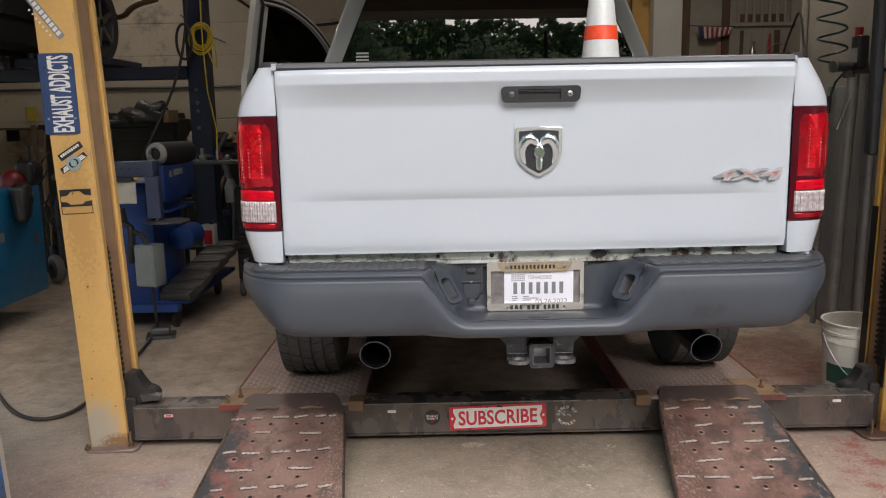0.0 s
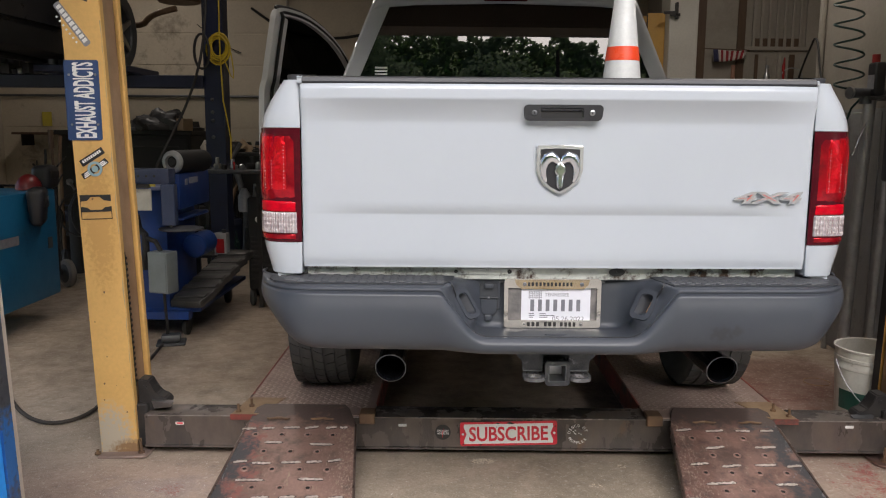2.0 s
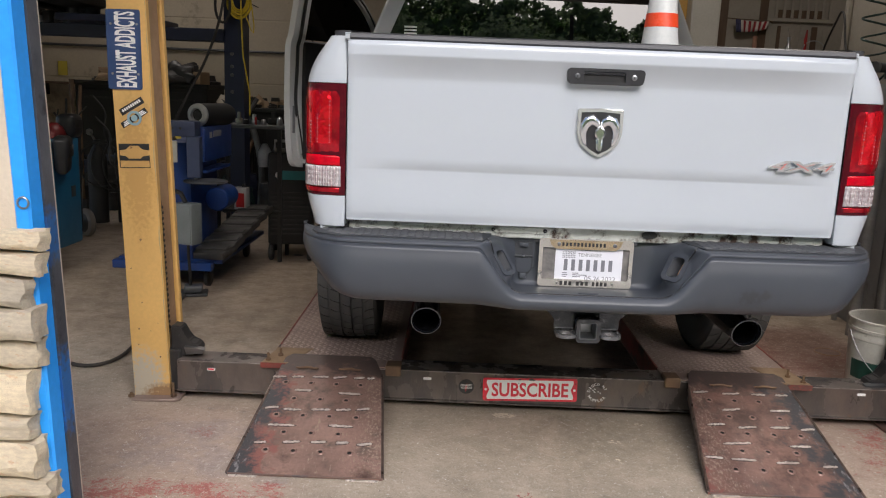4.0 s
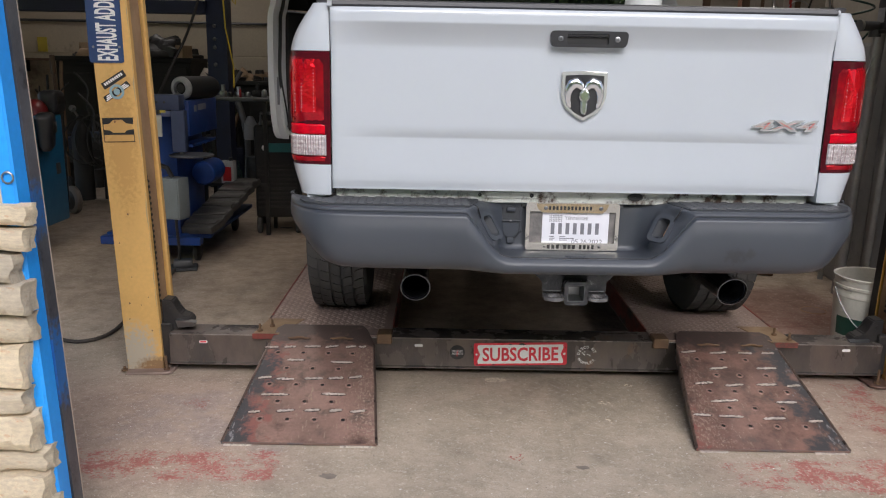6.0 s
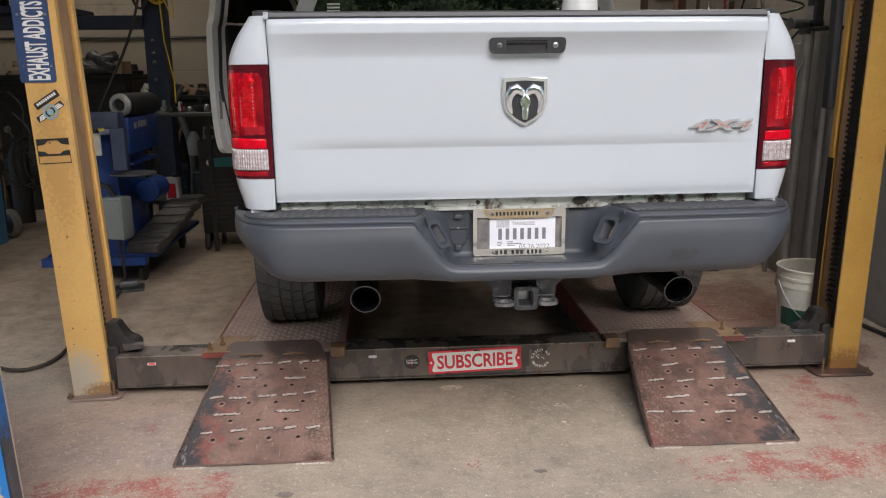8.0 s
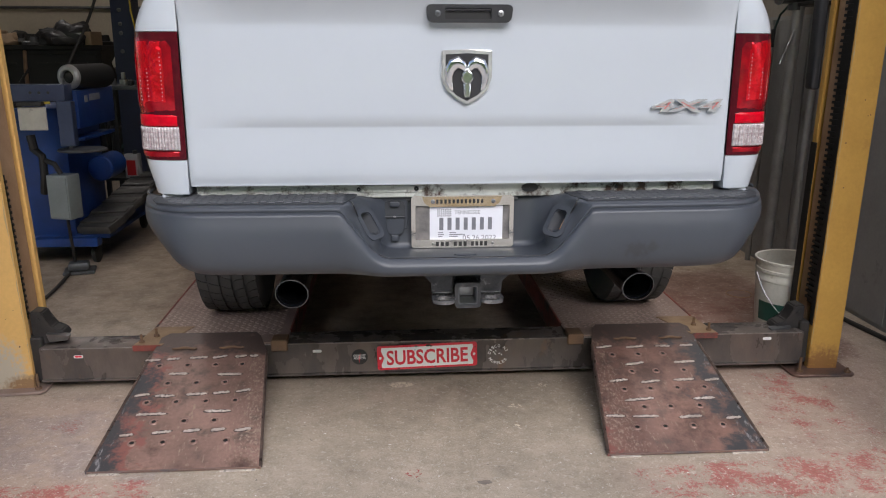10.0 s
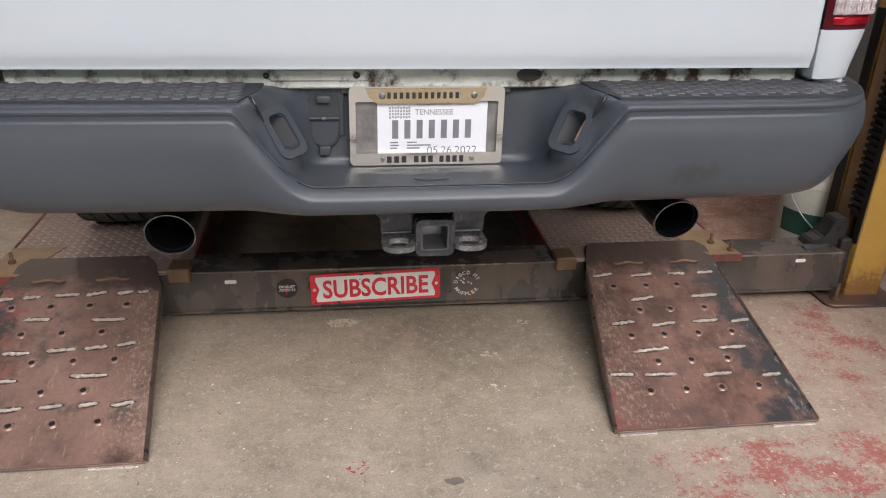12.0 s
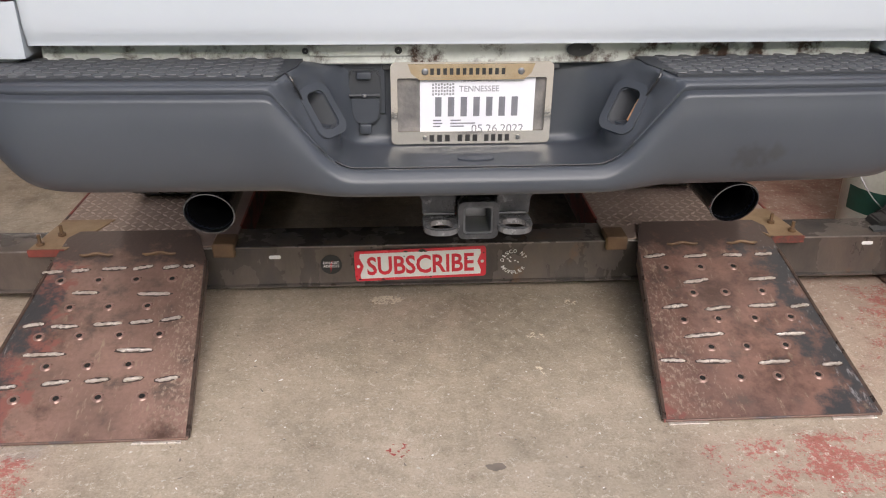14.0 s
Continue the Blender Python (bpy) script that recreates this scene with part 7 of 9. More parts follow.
lettering("EXHAUST ADDICTS", 0.296, 0.084, sign_white, post_sign, pose(0.006, -0.0026, 0) @ FACING @ pose(0, 0, 0, 0, 0, 90), 0.001, offset=0.03)
for x in (-0.050, 0.055):
    for z in (-0.095, 0.10):
        bm = bmesh.new()
        lathe(bm, [(0.005, -0.002), (0.005, -0.004), (0.0004, -0.0045)], (x, 0, z), 10, "y")
        part("rivet", bm, satin_steel, post_sign)

st = thing("sticker", on_post(-0.004, 1.256, -0.0012) @ pose(0, 0, 0, 0, -30, 0), "slanted black sticker with a pale bar", "sticker")
bm = bmesh.new()
box(bm, -0.054, 0.054, -0.0008, 0, -0.014, 0.014)
part("backing", bm, print_black, st, smooth=0)
for k in range(9):
    bm = bmesh.new()
    box(bm, -0.044 + k * 0.010, -0.037 + k * 0.010, -0.0014, -0.0008, -0.003, 0.008)
    part("print_bar", bm, sign_white, st, smooth=0)
st = thing("sticker", on_post(0.004, 1.208, -0.0012) @ pose(0, 0, 0, 0, -32, 0), "pale blue and white winged sticker", "sticker")
bm = bmesh.new()
lathe(bm, [(0.030, 0.0), (0.030, -0.0018), (0.020, -0.0018), (0.020, 0.0)], (0, 0, 0), 28, "y")
lathe(bm, [(0.013, 0.0), (0.013, -0.0022), (0.0004, -0.0022)], (0, 0, 0), 20, "y")
part("ring", bm, surf("pale_blue_print", (0.30, 0.45, 0.50), (0.25, 0.38, 0.42), 0.5, bump=0.0), st)
bm = bmesh.new()
prism(bm, [(-0.062, 0, -0.010), (-0.060, 0, 0.014), (-0.02, 0, 0.012), (0.02, 0, 0.012), (0.060, 0, 0.014), (0.062, 0, -0.010), (0.02, 0, -0.012), (-0.02, 0, -0.012)], (0, -0.0008, 0))
part("wings", bm, print_black, st, smooth=0)
for sx in (-1, 1):
    for k in range(3):
        bm = bmesh.new()
        box(bm, *sorted((sx * (0.024 + 0.002 * k), sx * (0.056 - 0.004 * k))), -0.0016, -0.0008, -0.008 + 0.006 * k, -0.0035 + 0.006 * k)
        part("feather", bm, sign_white, st, "", 0)
st = thing("sticker", on_post(-0.006, 1.055, -0.0012), "torn black and yellow decal on the lift post", "sticker")
for x0, x1, z0, z1 in ((-0.063, 0.063, -0.0505, -0.0475), (-0.063, 0.063, 0.041, 0.049), (-0.063, -0.0605, -0.0505, 0.049), (0.0605, 0.063, -0.0505, -0.012), (-0.063, 0.063, -0.020, -0.012)):
    bm = bmesh.new()
    box(bm, x0, x1, -0.0008, 0, z0, z1)
    part("print_bar", bm, print_black, st, smooth=0)
for sx in (-1, 1):
    bm = bmesh.new()
    prism(bm, [(sx * 0.063, 0, -0.012), (sx * 0.024, 0, -0.012), (sx * 0.036, 0, -0.002), (sx * 0.063, 0, 0.002)], (0, -0.0008, 0))
    prism(bm, [(sx * 0.063, 0, 0.041), (sx * 0.018, 0, 0.041), (sx * 0.034, 0, 0.026), (sx * 0.063, 0, 0.022)], (0, -0.0008, 0))
    part("print_shape", bm, print_black, st, smooth=0)
st = thing("sticker", on_post(-0.035, 1.775, -0.0012) @ pose(0, 0, 0, 0, 55, 0), "white outlined sticker strip on the lift post", "sticker")
bm = bmesh.new()
prism(bm, [(x, 0, z) for x, z in rounded(0, 0, 0.20, 0.030, 0.008)], (0, -0.0006, 0))
part("backing", bm, print_grey, st)
for k in range(9):
    bm = bmesh.new()
    box(bm, -0.088 + k * 0.0198, -0.074 + k * 0.0198, -0.0014, -0.0006, -0.009, 0.010)
    part("print_bar", bm, sign_white, st, smooth=0)
for k in range(7):
    bm = bmesh.new()
    box(bm, -0.060 + k * 0.020, -0.053 + k * 0.020, -0.0014, -0.0000, -0.034, -0.026)
    part("print_bar", bm, sign_white, st, smooth=0)
st = thing("sticker", on_post(0.020, 1.885, -0.0012) @ pose(0, 0, 0, 0, 20, 0), "small black mark near the post's top", "sticker")
bm = bmesh.new()
box(bm, -0.020, 0.020, -0.0008, 0, -0.022, -0.004)
box(bm, -0.018, 0.022, -0.0008, 0, 0.002, 0.020)
part("print_bar", bm, print_black, st, smooth=0)


# ---- bucket, cone ----
bucket = thing("bucket", pose(1.588, 0.39, 0) @ Matrix.Scale(1.06, 4), "dirty white plastic bucket with a green label, standing on the floor", "bucket")
bm = bmesh.new()
lathe(bm, [(0.001, 0.004), (0.128, 0.004), (0.132, 0.0), (0.146, 0.28), (0.149, 0.283), (0.149, 0.295), (0.147, 0.298), (0.147, 0.318), (0.151, 0.320), (0.151, 0.332), (0.148, 0.334), (0.150, 0.362), (0.155, 0.364), (0.156, 0.372), (0.152, 0.374), (0.146, 0.370), (0.130, 0.012), (0.001, 0.010)], segs=48)
part("tub", bm, bucket_plastic, bucket, "dirty white plastic tub", 40)
bm = bmesh.new()
rows = []
for z in (0.105, 0.19):
    rows.append([((0.1325 + 0.05 * z) * math.cos(a), (0.1325 + 0.05 * z) * math.sin(a), z) for a in (radians(-175 + 8 * k) for k in range(23))])
sheet(bm, rows)
part("label", bm, label_green, bucket, "dark green printed label")
bm = bmesh.new()
rows = [[((0.1345 + 0.05 * z) * math.cos(a), (0.1345 + 0.05 * z) * math.sin(a), z) for a in (radians(-68 + 6 * k) for k in range(5))] for z in (0.205, 0.248)]
sheet(bm, rows)
part("print_patch", bm, print_black, bucket)
bm = bmesh.new()
tube(bm, [(0.158 * math.cos(a), 0.158 * math.sin(a), 0.315 - 0.20 * math.sin(-a)) for a in (radians(-180 + 9 * k) for k in range(21))], 0.0022, 6)
part("wire_handle", bm, satin_steel, bucket)

cone = thing("traffic_cone", pose(0.226, -0.31, 1.024), "dusty white traffic cone with orange band in the truck bed", "traffic cone")
bm = bmesh.new()
def cone_r(z):
    return 0.066 + (1.557 - 1.024 - z) * 0.113
lathe(bm, [(cone_r(0.03), 0.03), (cone_r(0.5), 0.5), (cone_r(0.92), 0.92), (cone_r(0.93) - 0.006, 0.93), (0.004, 0.932)], segs=40)
part("cone_body", bm, cone_white, cone)
bm = bmesh.new()
lathe(bm, [(cone_r(0.592) + 0.0003, 0.592), (cone_r(0.592) + 0.0012, 0.593), (cone_r(0.640) + 0.0012, 0.639), (cone_r(0.640) + 0.0003, 0.640)], segs=40)
part("orange_band", bm, orange_band, cone, "orange reflective band")
bm = bmesh.new()
box(bm, -0.17, 0.17, -0.17, 0.17, 0.0, 0.03, 0.01, 2)
part("base", bm, cone_white, cone)


# ---- left side of the workshop ----
# tube bending machine
bender = thing("tube_bender", pose(0, 0, 0), "blue tube bending machine with grey switch box on a skid", "bending machine")
for nm, args, mt, lab in (
        ("lower_body", (-2.52, -2.22, 1.92, 2.50, 0.19, 0.98, 0.01, 2), blue_machine, ""),
        ("top_beam", (-2.52, -2.13, 1.74, 1.86, 1.03, 1.125, 0.006, 2), worn_blue, "worn grey-blue top beam"),
        ("side_panel", (-2.19, -2.11, 1.87, 2.50, 0.86, 1.085, 0.006, 2), blue_machine, ""),
        ("arm", (-2.185, -2.10, 1.74, 1.80, 0.77, 1.03, 0.004, 1), worn_blue, "blue die arm"),
        ("skid_top", (-2.72, -2.02, 1.92, 3.1, 0.175, 0.205, 0.004, 1), blue_machine, "blue skid deck"),
        ("skid_rail", (-2.74, -2.08, 1.86, 1.94, 0.135, 0.19, 0.004, 1), blue_machine, "blue skid rail"),
        ("shelf_rib", (-2.215, -2.12, 1.95, 2.5, 0.78, 0.80, 0.003, 1), blue_machine, "")):
    bm = bmesh.new()
    box(bm, *args)
    part(nm, bm, mt, bender, lab)
# bolt holes as black discs, their inner shade put into the colour
for x in (-2.32, -2.27, -2.22):
    bm = bmesh.new()
    lathe(bm, [(0.008, 1.739), (0.008, 1.735), (0.0005, 1.735)], (x, 0, 1.08), 10, "y")
    part("bolt_hole", bm, print_black, bender)
bm = bmesh.new()
for v in ((-2.109, 1.98, 1.03), (-2.109, 2.06, 1.035)):
    box(bm, v[0] - 0.001, v[0] + 0.001, v[1], v[1] + (0.05 if v[1] < 2 else 0.18), v[2] - 0.02, v[2] + 0.02)
part("maker_mark", bm, print_grey, bender, "worn pale mark", 0)
bm = bmesh.new()
lathe(bm, [(0.001, -0.11), (0.072, -0.11), (0.082, -0.10), (0.082, 0.16), (0.001, 0.16)], (-2.135, 2.30, 0.575), 28, "y")
part("motor", bm, blue_machine, bender, "round blue motor")
bm = bmesh.new()
lathe(bm, [(0.001, 0.0), (0.135, 0.004), (0.140, 0.010), (0.135, 0.016), (0.001, 0.022)], (-2.085, 1.80, 0.735), 32)
part("round_plate", bm, grey_cast, bender, "dull round steel plate")
bm = bmesh.new()
tube(bm, [(-2.14, 1.78, 0.74), (-2.14, 1.78, 0.80)], 0.012, 10)
part("plate_pin", bm, satin_steel, bender)
box_m = pose(-2.165, 1.66, 0.49, 0, 0, -18)
bm = bmesh.new()
box(bm, -0.072, 0.072, -0.05, 0.06, -0.13, 0.13, 0.008, 2)
sb = part("switch_box", bm, grey_box_paint, bender, "grey enamelled switch box")
sb.matrix_basis = box_m
bm = bmesh.new()
box(bm, -0.064, 0.064, -0.054, -0.049, -0.120, 0.118, 0.003)
part("lid", bm, grey_box_paint, sb)
bm = bmesh.new()
box(bm, -2.40, -2.24, 1.728, 1.738, 0.865, 1.0, 0.004)
part("white_plate", bm, surf("pale_enamel", (0.56, 0.54, 0.46), (0.46, 0.44, 0.38), 0.5, scale=9, dirt=(0.2, 0.18, 0.14), dirt_scale=14, dirt_amount=0.36), bender, "pale instruction plate")
bm = bmesh.new()
box(bm, -2.39, -2.25, 1.70, 1.76, 1.005, 1.03, 0.004)
part("clip", bm, black_iron, bender)
bm = bmesh.new()
box(bm, -2.255, -2.215, 1.7365, 1.739, 1.015, 1.03)
part("yellow_tag", bm, note_yellow, bender, smooth=0)
bm = bmesh.new()
for pts, r in (([(-2.35, 1.75, 0.76), (-2.28, 1.70, 0.72), (-2.27, 1.68, 0.62), (-2.30, 1.72, 0.5)], 0.022), ([(-2.28, 1.70, 0.70), (-2.20, 1.66, 0.68), (-2.17, 1.66, 0.62)], 0.015), ([(-2.34, 1.72, 0.84), (-2.33, 1.72, 0.76)], 0.025)):
    tube(bm, pts, r, 10)
part("hydraulic_fitting", bm, dark_stuff, bender, "dark hydraulic fittings")
bm = bmesh.new()
tube(bm, soft([(-2.165, 1.67, 0.36), (-2.165, 1.68, 0.25), (-2.17, 1.72, 0.10), (-2.20, 1.78, 0.024)]), 0.010, 8)
part("supply_cable", bm, black_cable, bender)
for x, y in ((-2.66, 2.0), (-2.14, 2.0), (-2.66, 3.0), (-2.14, 3.0)):
    bm = bmesh.new()
    lathe(bm, [(0.001, -0.02), (0.05, -0.02), (0.066, -0.012), (0.066, 0.012), (0.05, 0.02), (0.001, 0.02)], (x, y, 0.068), 20, "x")
    box(bm, x - 0.03, x + 0.03, y - 0.03, y + 0.03, 0.12, 0.14)
    part("castor", bm, dark_stuff, bender, "dark castor wheel")
pedal = thing("foot_pedal", pose(-2.16, 1.74, 0, 0, 0, 15), "grey cast foot pedal on the floor", "foot pedal")
bm = bmesh.new()
box(bm, -0.09, 0.09, -0.05, 0.10, 0.0, 0.02, 0.006)
box(bm, -0.06, 0.06, -0.03, 0.06, 0.02, 0.07, 0.015, 2)
part("body", bm, grey_cast, pedal)
# tray of bending dies
random.seed(8)
for k in range(6):
    bm = bmesh.new()
    box(bm, -0.13, 0.13, -0.085, 0.085, 0.0, 0.05, 0.008, 2)
    box(bm, -0.125, 0.125, -0.03, 0.03, 0.05, 0.062, 0.006, 2)
    solid("bending_die", bm, die_steel, "dull grey steel bending die on the skid", "die", pose(-2.09 + 0.012 * k, 1.98 + 0.17 * k, 0.225 + 0.03 * k, 14, -4, -16 + random.uniform(-6, 6)), group="bending dies")
# muffler lying on the machine
muff = thing("muffler", pose(-2.185, 1.95, 1.160, 0, 0, -14) @ Matrix.Scale(0.86, 4), "round dark muffler with bright steel end on the bender", "muffler")
bm = bmesh.new()
lathe(bm, [(0.044, 0.030), (0.046, 0.002), (0.052, -0.006), (0.068, -0.004), (0.084, 0.012), (0.086, 0.03)], (0, 0, 0), 32, "y")
part("end_cap", bm, cap_steel, muff, "bright pressed steel end cap")
bm = bmesh.new()
lathe(bm, [(0.086, 0.03), (0.087, 0.05), (0.087, 0.42), (0.08, 0.45), (0.001, 0.452)], (0, 0, 0), 32, "y")
part("shell", bm, bench_black, muff)
bm = bmesh.new()
lathe(bm, [(0.001, 0.016), (0.026, 0.016), (0.030, 0.022), (0.046, 0.024)], (0, 0, 0), 28, "y")
part("inlet", bm, dark_stuff, muff, "dark recessed inlet")

# tool stand with vice, can, wire feed welder
stand = thing("tool_stand", pose(-2.08, 3.0, 0), "dark steel stand with a grey top and loose tools", "tool stand")
for sx in (-1, 1):
    for sy in (-1, 1):
        bm = bmesh.new()
        box(bm, sx * 0.24 - 0.015, sx * 0.24 + 0.015, sy * 0.14 - 0.015, sy * 0.14 + 0.015, 0, 1.04)
        part("leg", bm, dark_stuff, stand)
bm = bmesh.new()
box(bm, -0.28, 0.28, -0.18, 0.18, 1.04, 1.07, 0.004)
part("top", bm, grey_cast, stand)
bm = bmesh.new()
box(bm, -0.26, 0.26, -0.16, 0.16, 0.39, 0.41, 0.003)
part("shelf", bm, dark_stuff, stand)
random.seed(21)
for k in range(8):
    bm = bmesh.new()
    h = random.uniform(0.03, 0.08)
    if k % 2:
        lathe(bm, [(0.001, 0), (0.02, 0), (0.024, 0.01), (0.02, h * 0.8), (0.008, h), (0.001, h)], segs=14)
    else:
        box(bm, -0.04, 0.04, -0.02, 0.02, 0, h * 0.6, 0.006, 2)
        box(bm, -0.012, 0.012, -0.012, 0.012, h * 0.5, h + 0.02, 0.003)
    solid("bending_tool", bm, satin_steel if k % 3 else dark_stuff, "small worn steel fitting on the stand", "tool", pose(-2.30 + 0.065 * k, 2.93 + random.uniform(-0.05, 0.05), 1.07, 0, 0, random.uniform(0, 180)), group="fittings on the stand")
bm = bmesh.new()
lathe(bm, [(0.001, 0), (0.009, 0), (0.009, 0.05), (0.004, 0.06), (0.001, 0.06)], segs=10)
solid("marker", bm, red_plastic, "small red marker among the tools", "marker", pose(-2.02, 2.85, 1.07))
can = thing("oil_can", pose(-2.135, 2.86, 0.41, 0, 0, -12), "grey rectangular oil can with a red label", "oil can")
bm = bmesh.new()
box(bm, -0.052, 0.052, -0.03, 0.03, 0, 0.175, 0.006, 2)
part("body", bm, surf("grey_tin", (0.42, 0.42, 0.41), (0.36, 0.36, 0.35), 0.4, metal=0.2), can)
bm = bmesh.new()
box(bm, -0.034, 0.034, -0.0315, -0.030, 0.02, 0.13)
part("label", bm, red_plastic, can, "red printed label", 0)
bm = bmesh.new()
lathe(bm, [(0.016, 0.175), (0.016, 0.20), (0.001, 0.20)], (0.02, 0, 0), 14)
part("cap", bm, black_plastic, can)
wf = thing("wire_feed_welder", pose(-1.80, 3.15, 0, 0, 0, 8), "black welding power box with a teal stripe on wheels", "welder")
bm = bmesh.new()
box(bm, -0.17, 0.17, -0.28, 0.28, 0.14, 0.86, 0.02, 2)
part("case", bm, bench_black, wf)
bm = bmesh.new()
box(bm, -0.06, 0.150, -0.284, -0.280, 0.655, 0.725)
part("stripe", bm, teal_paint, wf, "teal front stripe", 0)
bm = bmesh.new()
lathe(bm, [(0.024, -0.280), (0.024, -0.288), (0.0005, -0.288)], (-0.09, 0, 0.69), 20, "y")
part("emblem", bm, sign_white, wf, "pale round emblem")
for k in range(10):
    bm = bmesh.new()
    z = 0.22 + 0.036 * k
    box(bm, -0.15, 0.15, -0.286, -0.280, z, z + 0.014, 0.002)
    part("vent_slat", bm, dark_stuff, wf)
bm = bmesh.new()
tube(bm, [(-0.12, -0.22, 0.86), (-0.12, -0.22, 0.95), (0.12, -0.22, 0.95), (0.12, -0.22, 0.86)], 0.012, 8)
part("carry_handle", bm, satin_steel, wf)
for sx in (-1, 1):
    for y in (-0.2, 0.2):
        bm = bmesh.new()
        lathe(bm, [(0.001, -0.02), (0.06, -0.02), (0.07, -0.01), (0.07, 0.01), (0.06, 0.02), (0.001, 0.02)], (sx * 0.15, y, 0.07), 18, "x")
        part("wheel", bm, rubber, wf)
jug = thing("clear_jug", pose(-1.98, 2.97, 0.74), "small hanging clear plastic jug", "jug")
bm = bmesh.new()
lathe(bm, [(0.001, 0), (0.045, 0), (0.05, 0.02), (0.05, 0.12), (0.03, 0.16), (0.02, 0.18), (0.001, 0.18)], segs=18)
part("body", bm, surf("milky_plastic", (0.30, 0.31, 0.32), (0.25, 0.26, 0.27), 0.3), jug)
bm = bmesh.new()
tube(bm, [(0, 0, 0.18), (0, 0, 0.30)], 0.004, 6)
part("hanger", bm, black_cable, jug)

# cyan welding machine on wheels, helmet and mask
wm = thing("welding_machine", pose(0, 0, 0), "bright cyan welding machine on a wheeled cart", "welder")
bm = bmesh.new()
box(bm, -3.80, -3.25, 1.55, 2.55, 0.17, 0.94, 0.015, 2)
part("case", bm, cyan_paint, wm, "cyan painted steel case")
bm = bmesh.new()
box(bm, -4.10, -3.74, 1.58, 3.6, 0.13, 0.17, 0.006)
part("undercarriage", bm, dark_stuff, wm)
bm = bmesh.new()
box(bm, -3.2515, -3.248, 1.72, 2.02, 0.60, 0.66)
part("maker_plate", bm, print_grey, wm, "pale worn nameplate", 0)
bm = bmesh.new()
box(bm, -3.2515, -3.246, 2.40, 2.46, 0.52, 0.60)
part("outlet_cover", bm, grey_cast, wm)
for x in (-4.15, -3.70):
    bm = bmesh.new()
    lathe(bm, [(0.03, -0.035), (0.095, -0.03), (0.118, -0.022), (0.125, 0), (0.118, 0.022), (0.095, 0.03), (0.03, 0.035), (0.001, 0.035)], (0, 0, 0), 30, "x")
    part("wheel", bm, dusty_rubber, wm, "dusty rubber cart wheel").matrix_basis = pose(x, 3.58, 0.127, 0, 0, 52)
    bm = bmesh.new()
    lathe(bm, [(0.001, -0.038), (0.07, -0.036), (0.085, -0.03), (0.085, 0.03), (0.07, 0.036), (0.001, 0.038)], (0, 0, 0), 24, "x")
    part("rim", bm, dark_stuff, wm).matrix_basis = pose(x, 3.58, 0.127, 0, 0, 52)
bm = bmesh.new()
tube(bm, [(-3.3, 2.62, 0.28), (-3.3, 2.66, 0.95), (-3.7, 2.66, 0.95), (-3.7, 2.62, 0.28)], 0.018, 8)
part("push_rail", bm, dark_stuff, wm, "oily dark push rail")
for x in (-3.75, -3.30):
    bm = bmesh.new()
    lathe(bm, [(0.001, -0.02), (0.06, -0.02), (0.075, -0.01), (0.075, 0.01), (0.06, 0.02), (0.001, 0.02)], (x, 1.62, 0.075), 18, "x")
    box(bm, x - 0.03, x + 0.03, 1.60, 1.64, 0.10, 0.17)
    part("castor", bm, rubber, wm)
bm = bmesh.new()
ret = bmesh.ops.create_uvsphere(bm, u_segments=20, v_segments=12, radius=1.0)
for v in ret["verts"]:
    v.co = Vector((v.co.x * 0.085, v.co.y * 0.10, max(-0.01, v.co.z) * 0.11))
solid("safety_helmet", bm, surf("dark_red_shell", (0.20, 0.010, 0.010), (0.12, 0.007, 0.008), 0.4, scale=10, bump=0.0), "glossy red helmet on the cyan machine", "helmet", pose(-3.36, 2.40, 0.942))
mask = thing("welding_mask", pose(-3.21, 2.22, 0.86, 0, 0, 20), "black welding mask hanging on the cyan machine", "welding mask")
bm = bmesh.new()
box(bm, -0.06, 0.06, -0.12, 0.12, -0.15, 0.11, 0.04, 4)
for v in bm.verts:
    v.co.x *= 1 - 0.35 * max(0.0, -v.co.z / 0.15)
part("shell", bm, black_plastic, mask)
bm = bmesh.new()
box(bm, 0.045, 0.066, -0.06, 0.06, -0.03, 0.05, 0.01, 2)
part("visor", bm, dark_stuff, mask)
bm = bmesh.new()
box(bm, 0.066, 0.068, -0.02, 0.03, 0.02, 0.05)
part("label", bm, print_grey, mask, smooth=0)
mask2 = thing("welding_mask", pose(-3.30, 2.52, 0.941), "black welding mask standing on the cyan machine", "welding mask")
bm = bmesh.new()
box(bm, -0.07, 0.07, -0.09, 0.09, 0.0, 0.17, 0.045, 4)
part("shell", bm, black_plastic, mask2)
bm = bmesh.new()
box(bm, 0.02, 0.074, -0.06, 0.06, 0.07, 0.13, 0.008, 2)
part("visor", bm, dark_stuff, mask2)
heap = thing("bin_bag", pose(-3.72, 6.1, 1.36), "crumpled black bin bag heaped on the bench", "bag")
bm = bmesh.new()
ret = bmesh.ops.create_icosphere(bm, subdivisions=4, radius=1.0)
for v in ret["verts"]:
    q = noise.noise(v.co * 1.9) + 0.5 * noise.noise(v.co * 5.0 + Vector((3, 0, 0)))
    v.co = Vector((v.co.x * 0.30 * (1 + 0.35 * q), v.co.y * 0.16 * (1 + 0.2 * q), max(0.0, (v.co.z + 0.35) * 0.17 * (1 + 0.3 * q))))
part("body", bm, black_plastic, heap)
cart = thing("torch_cart", pose(-3.62, 4.0, 0, 0, 0, 20), "dark cart with two gas cylinders and looped hoses", "torch cart")
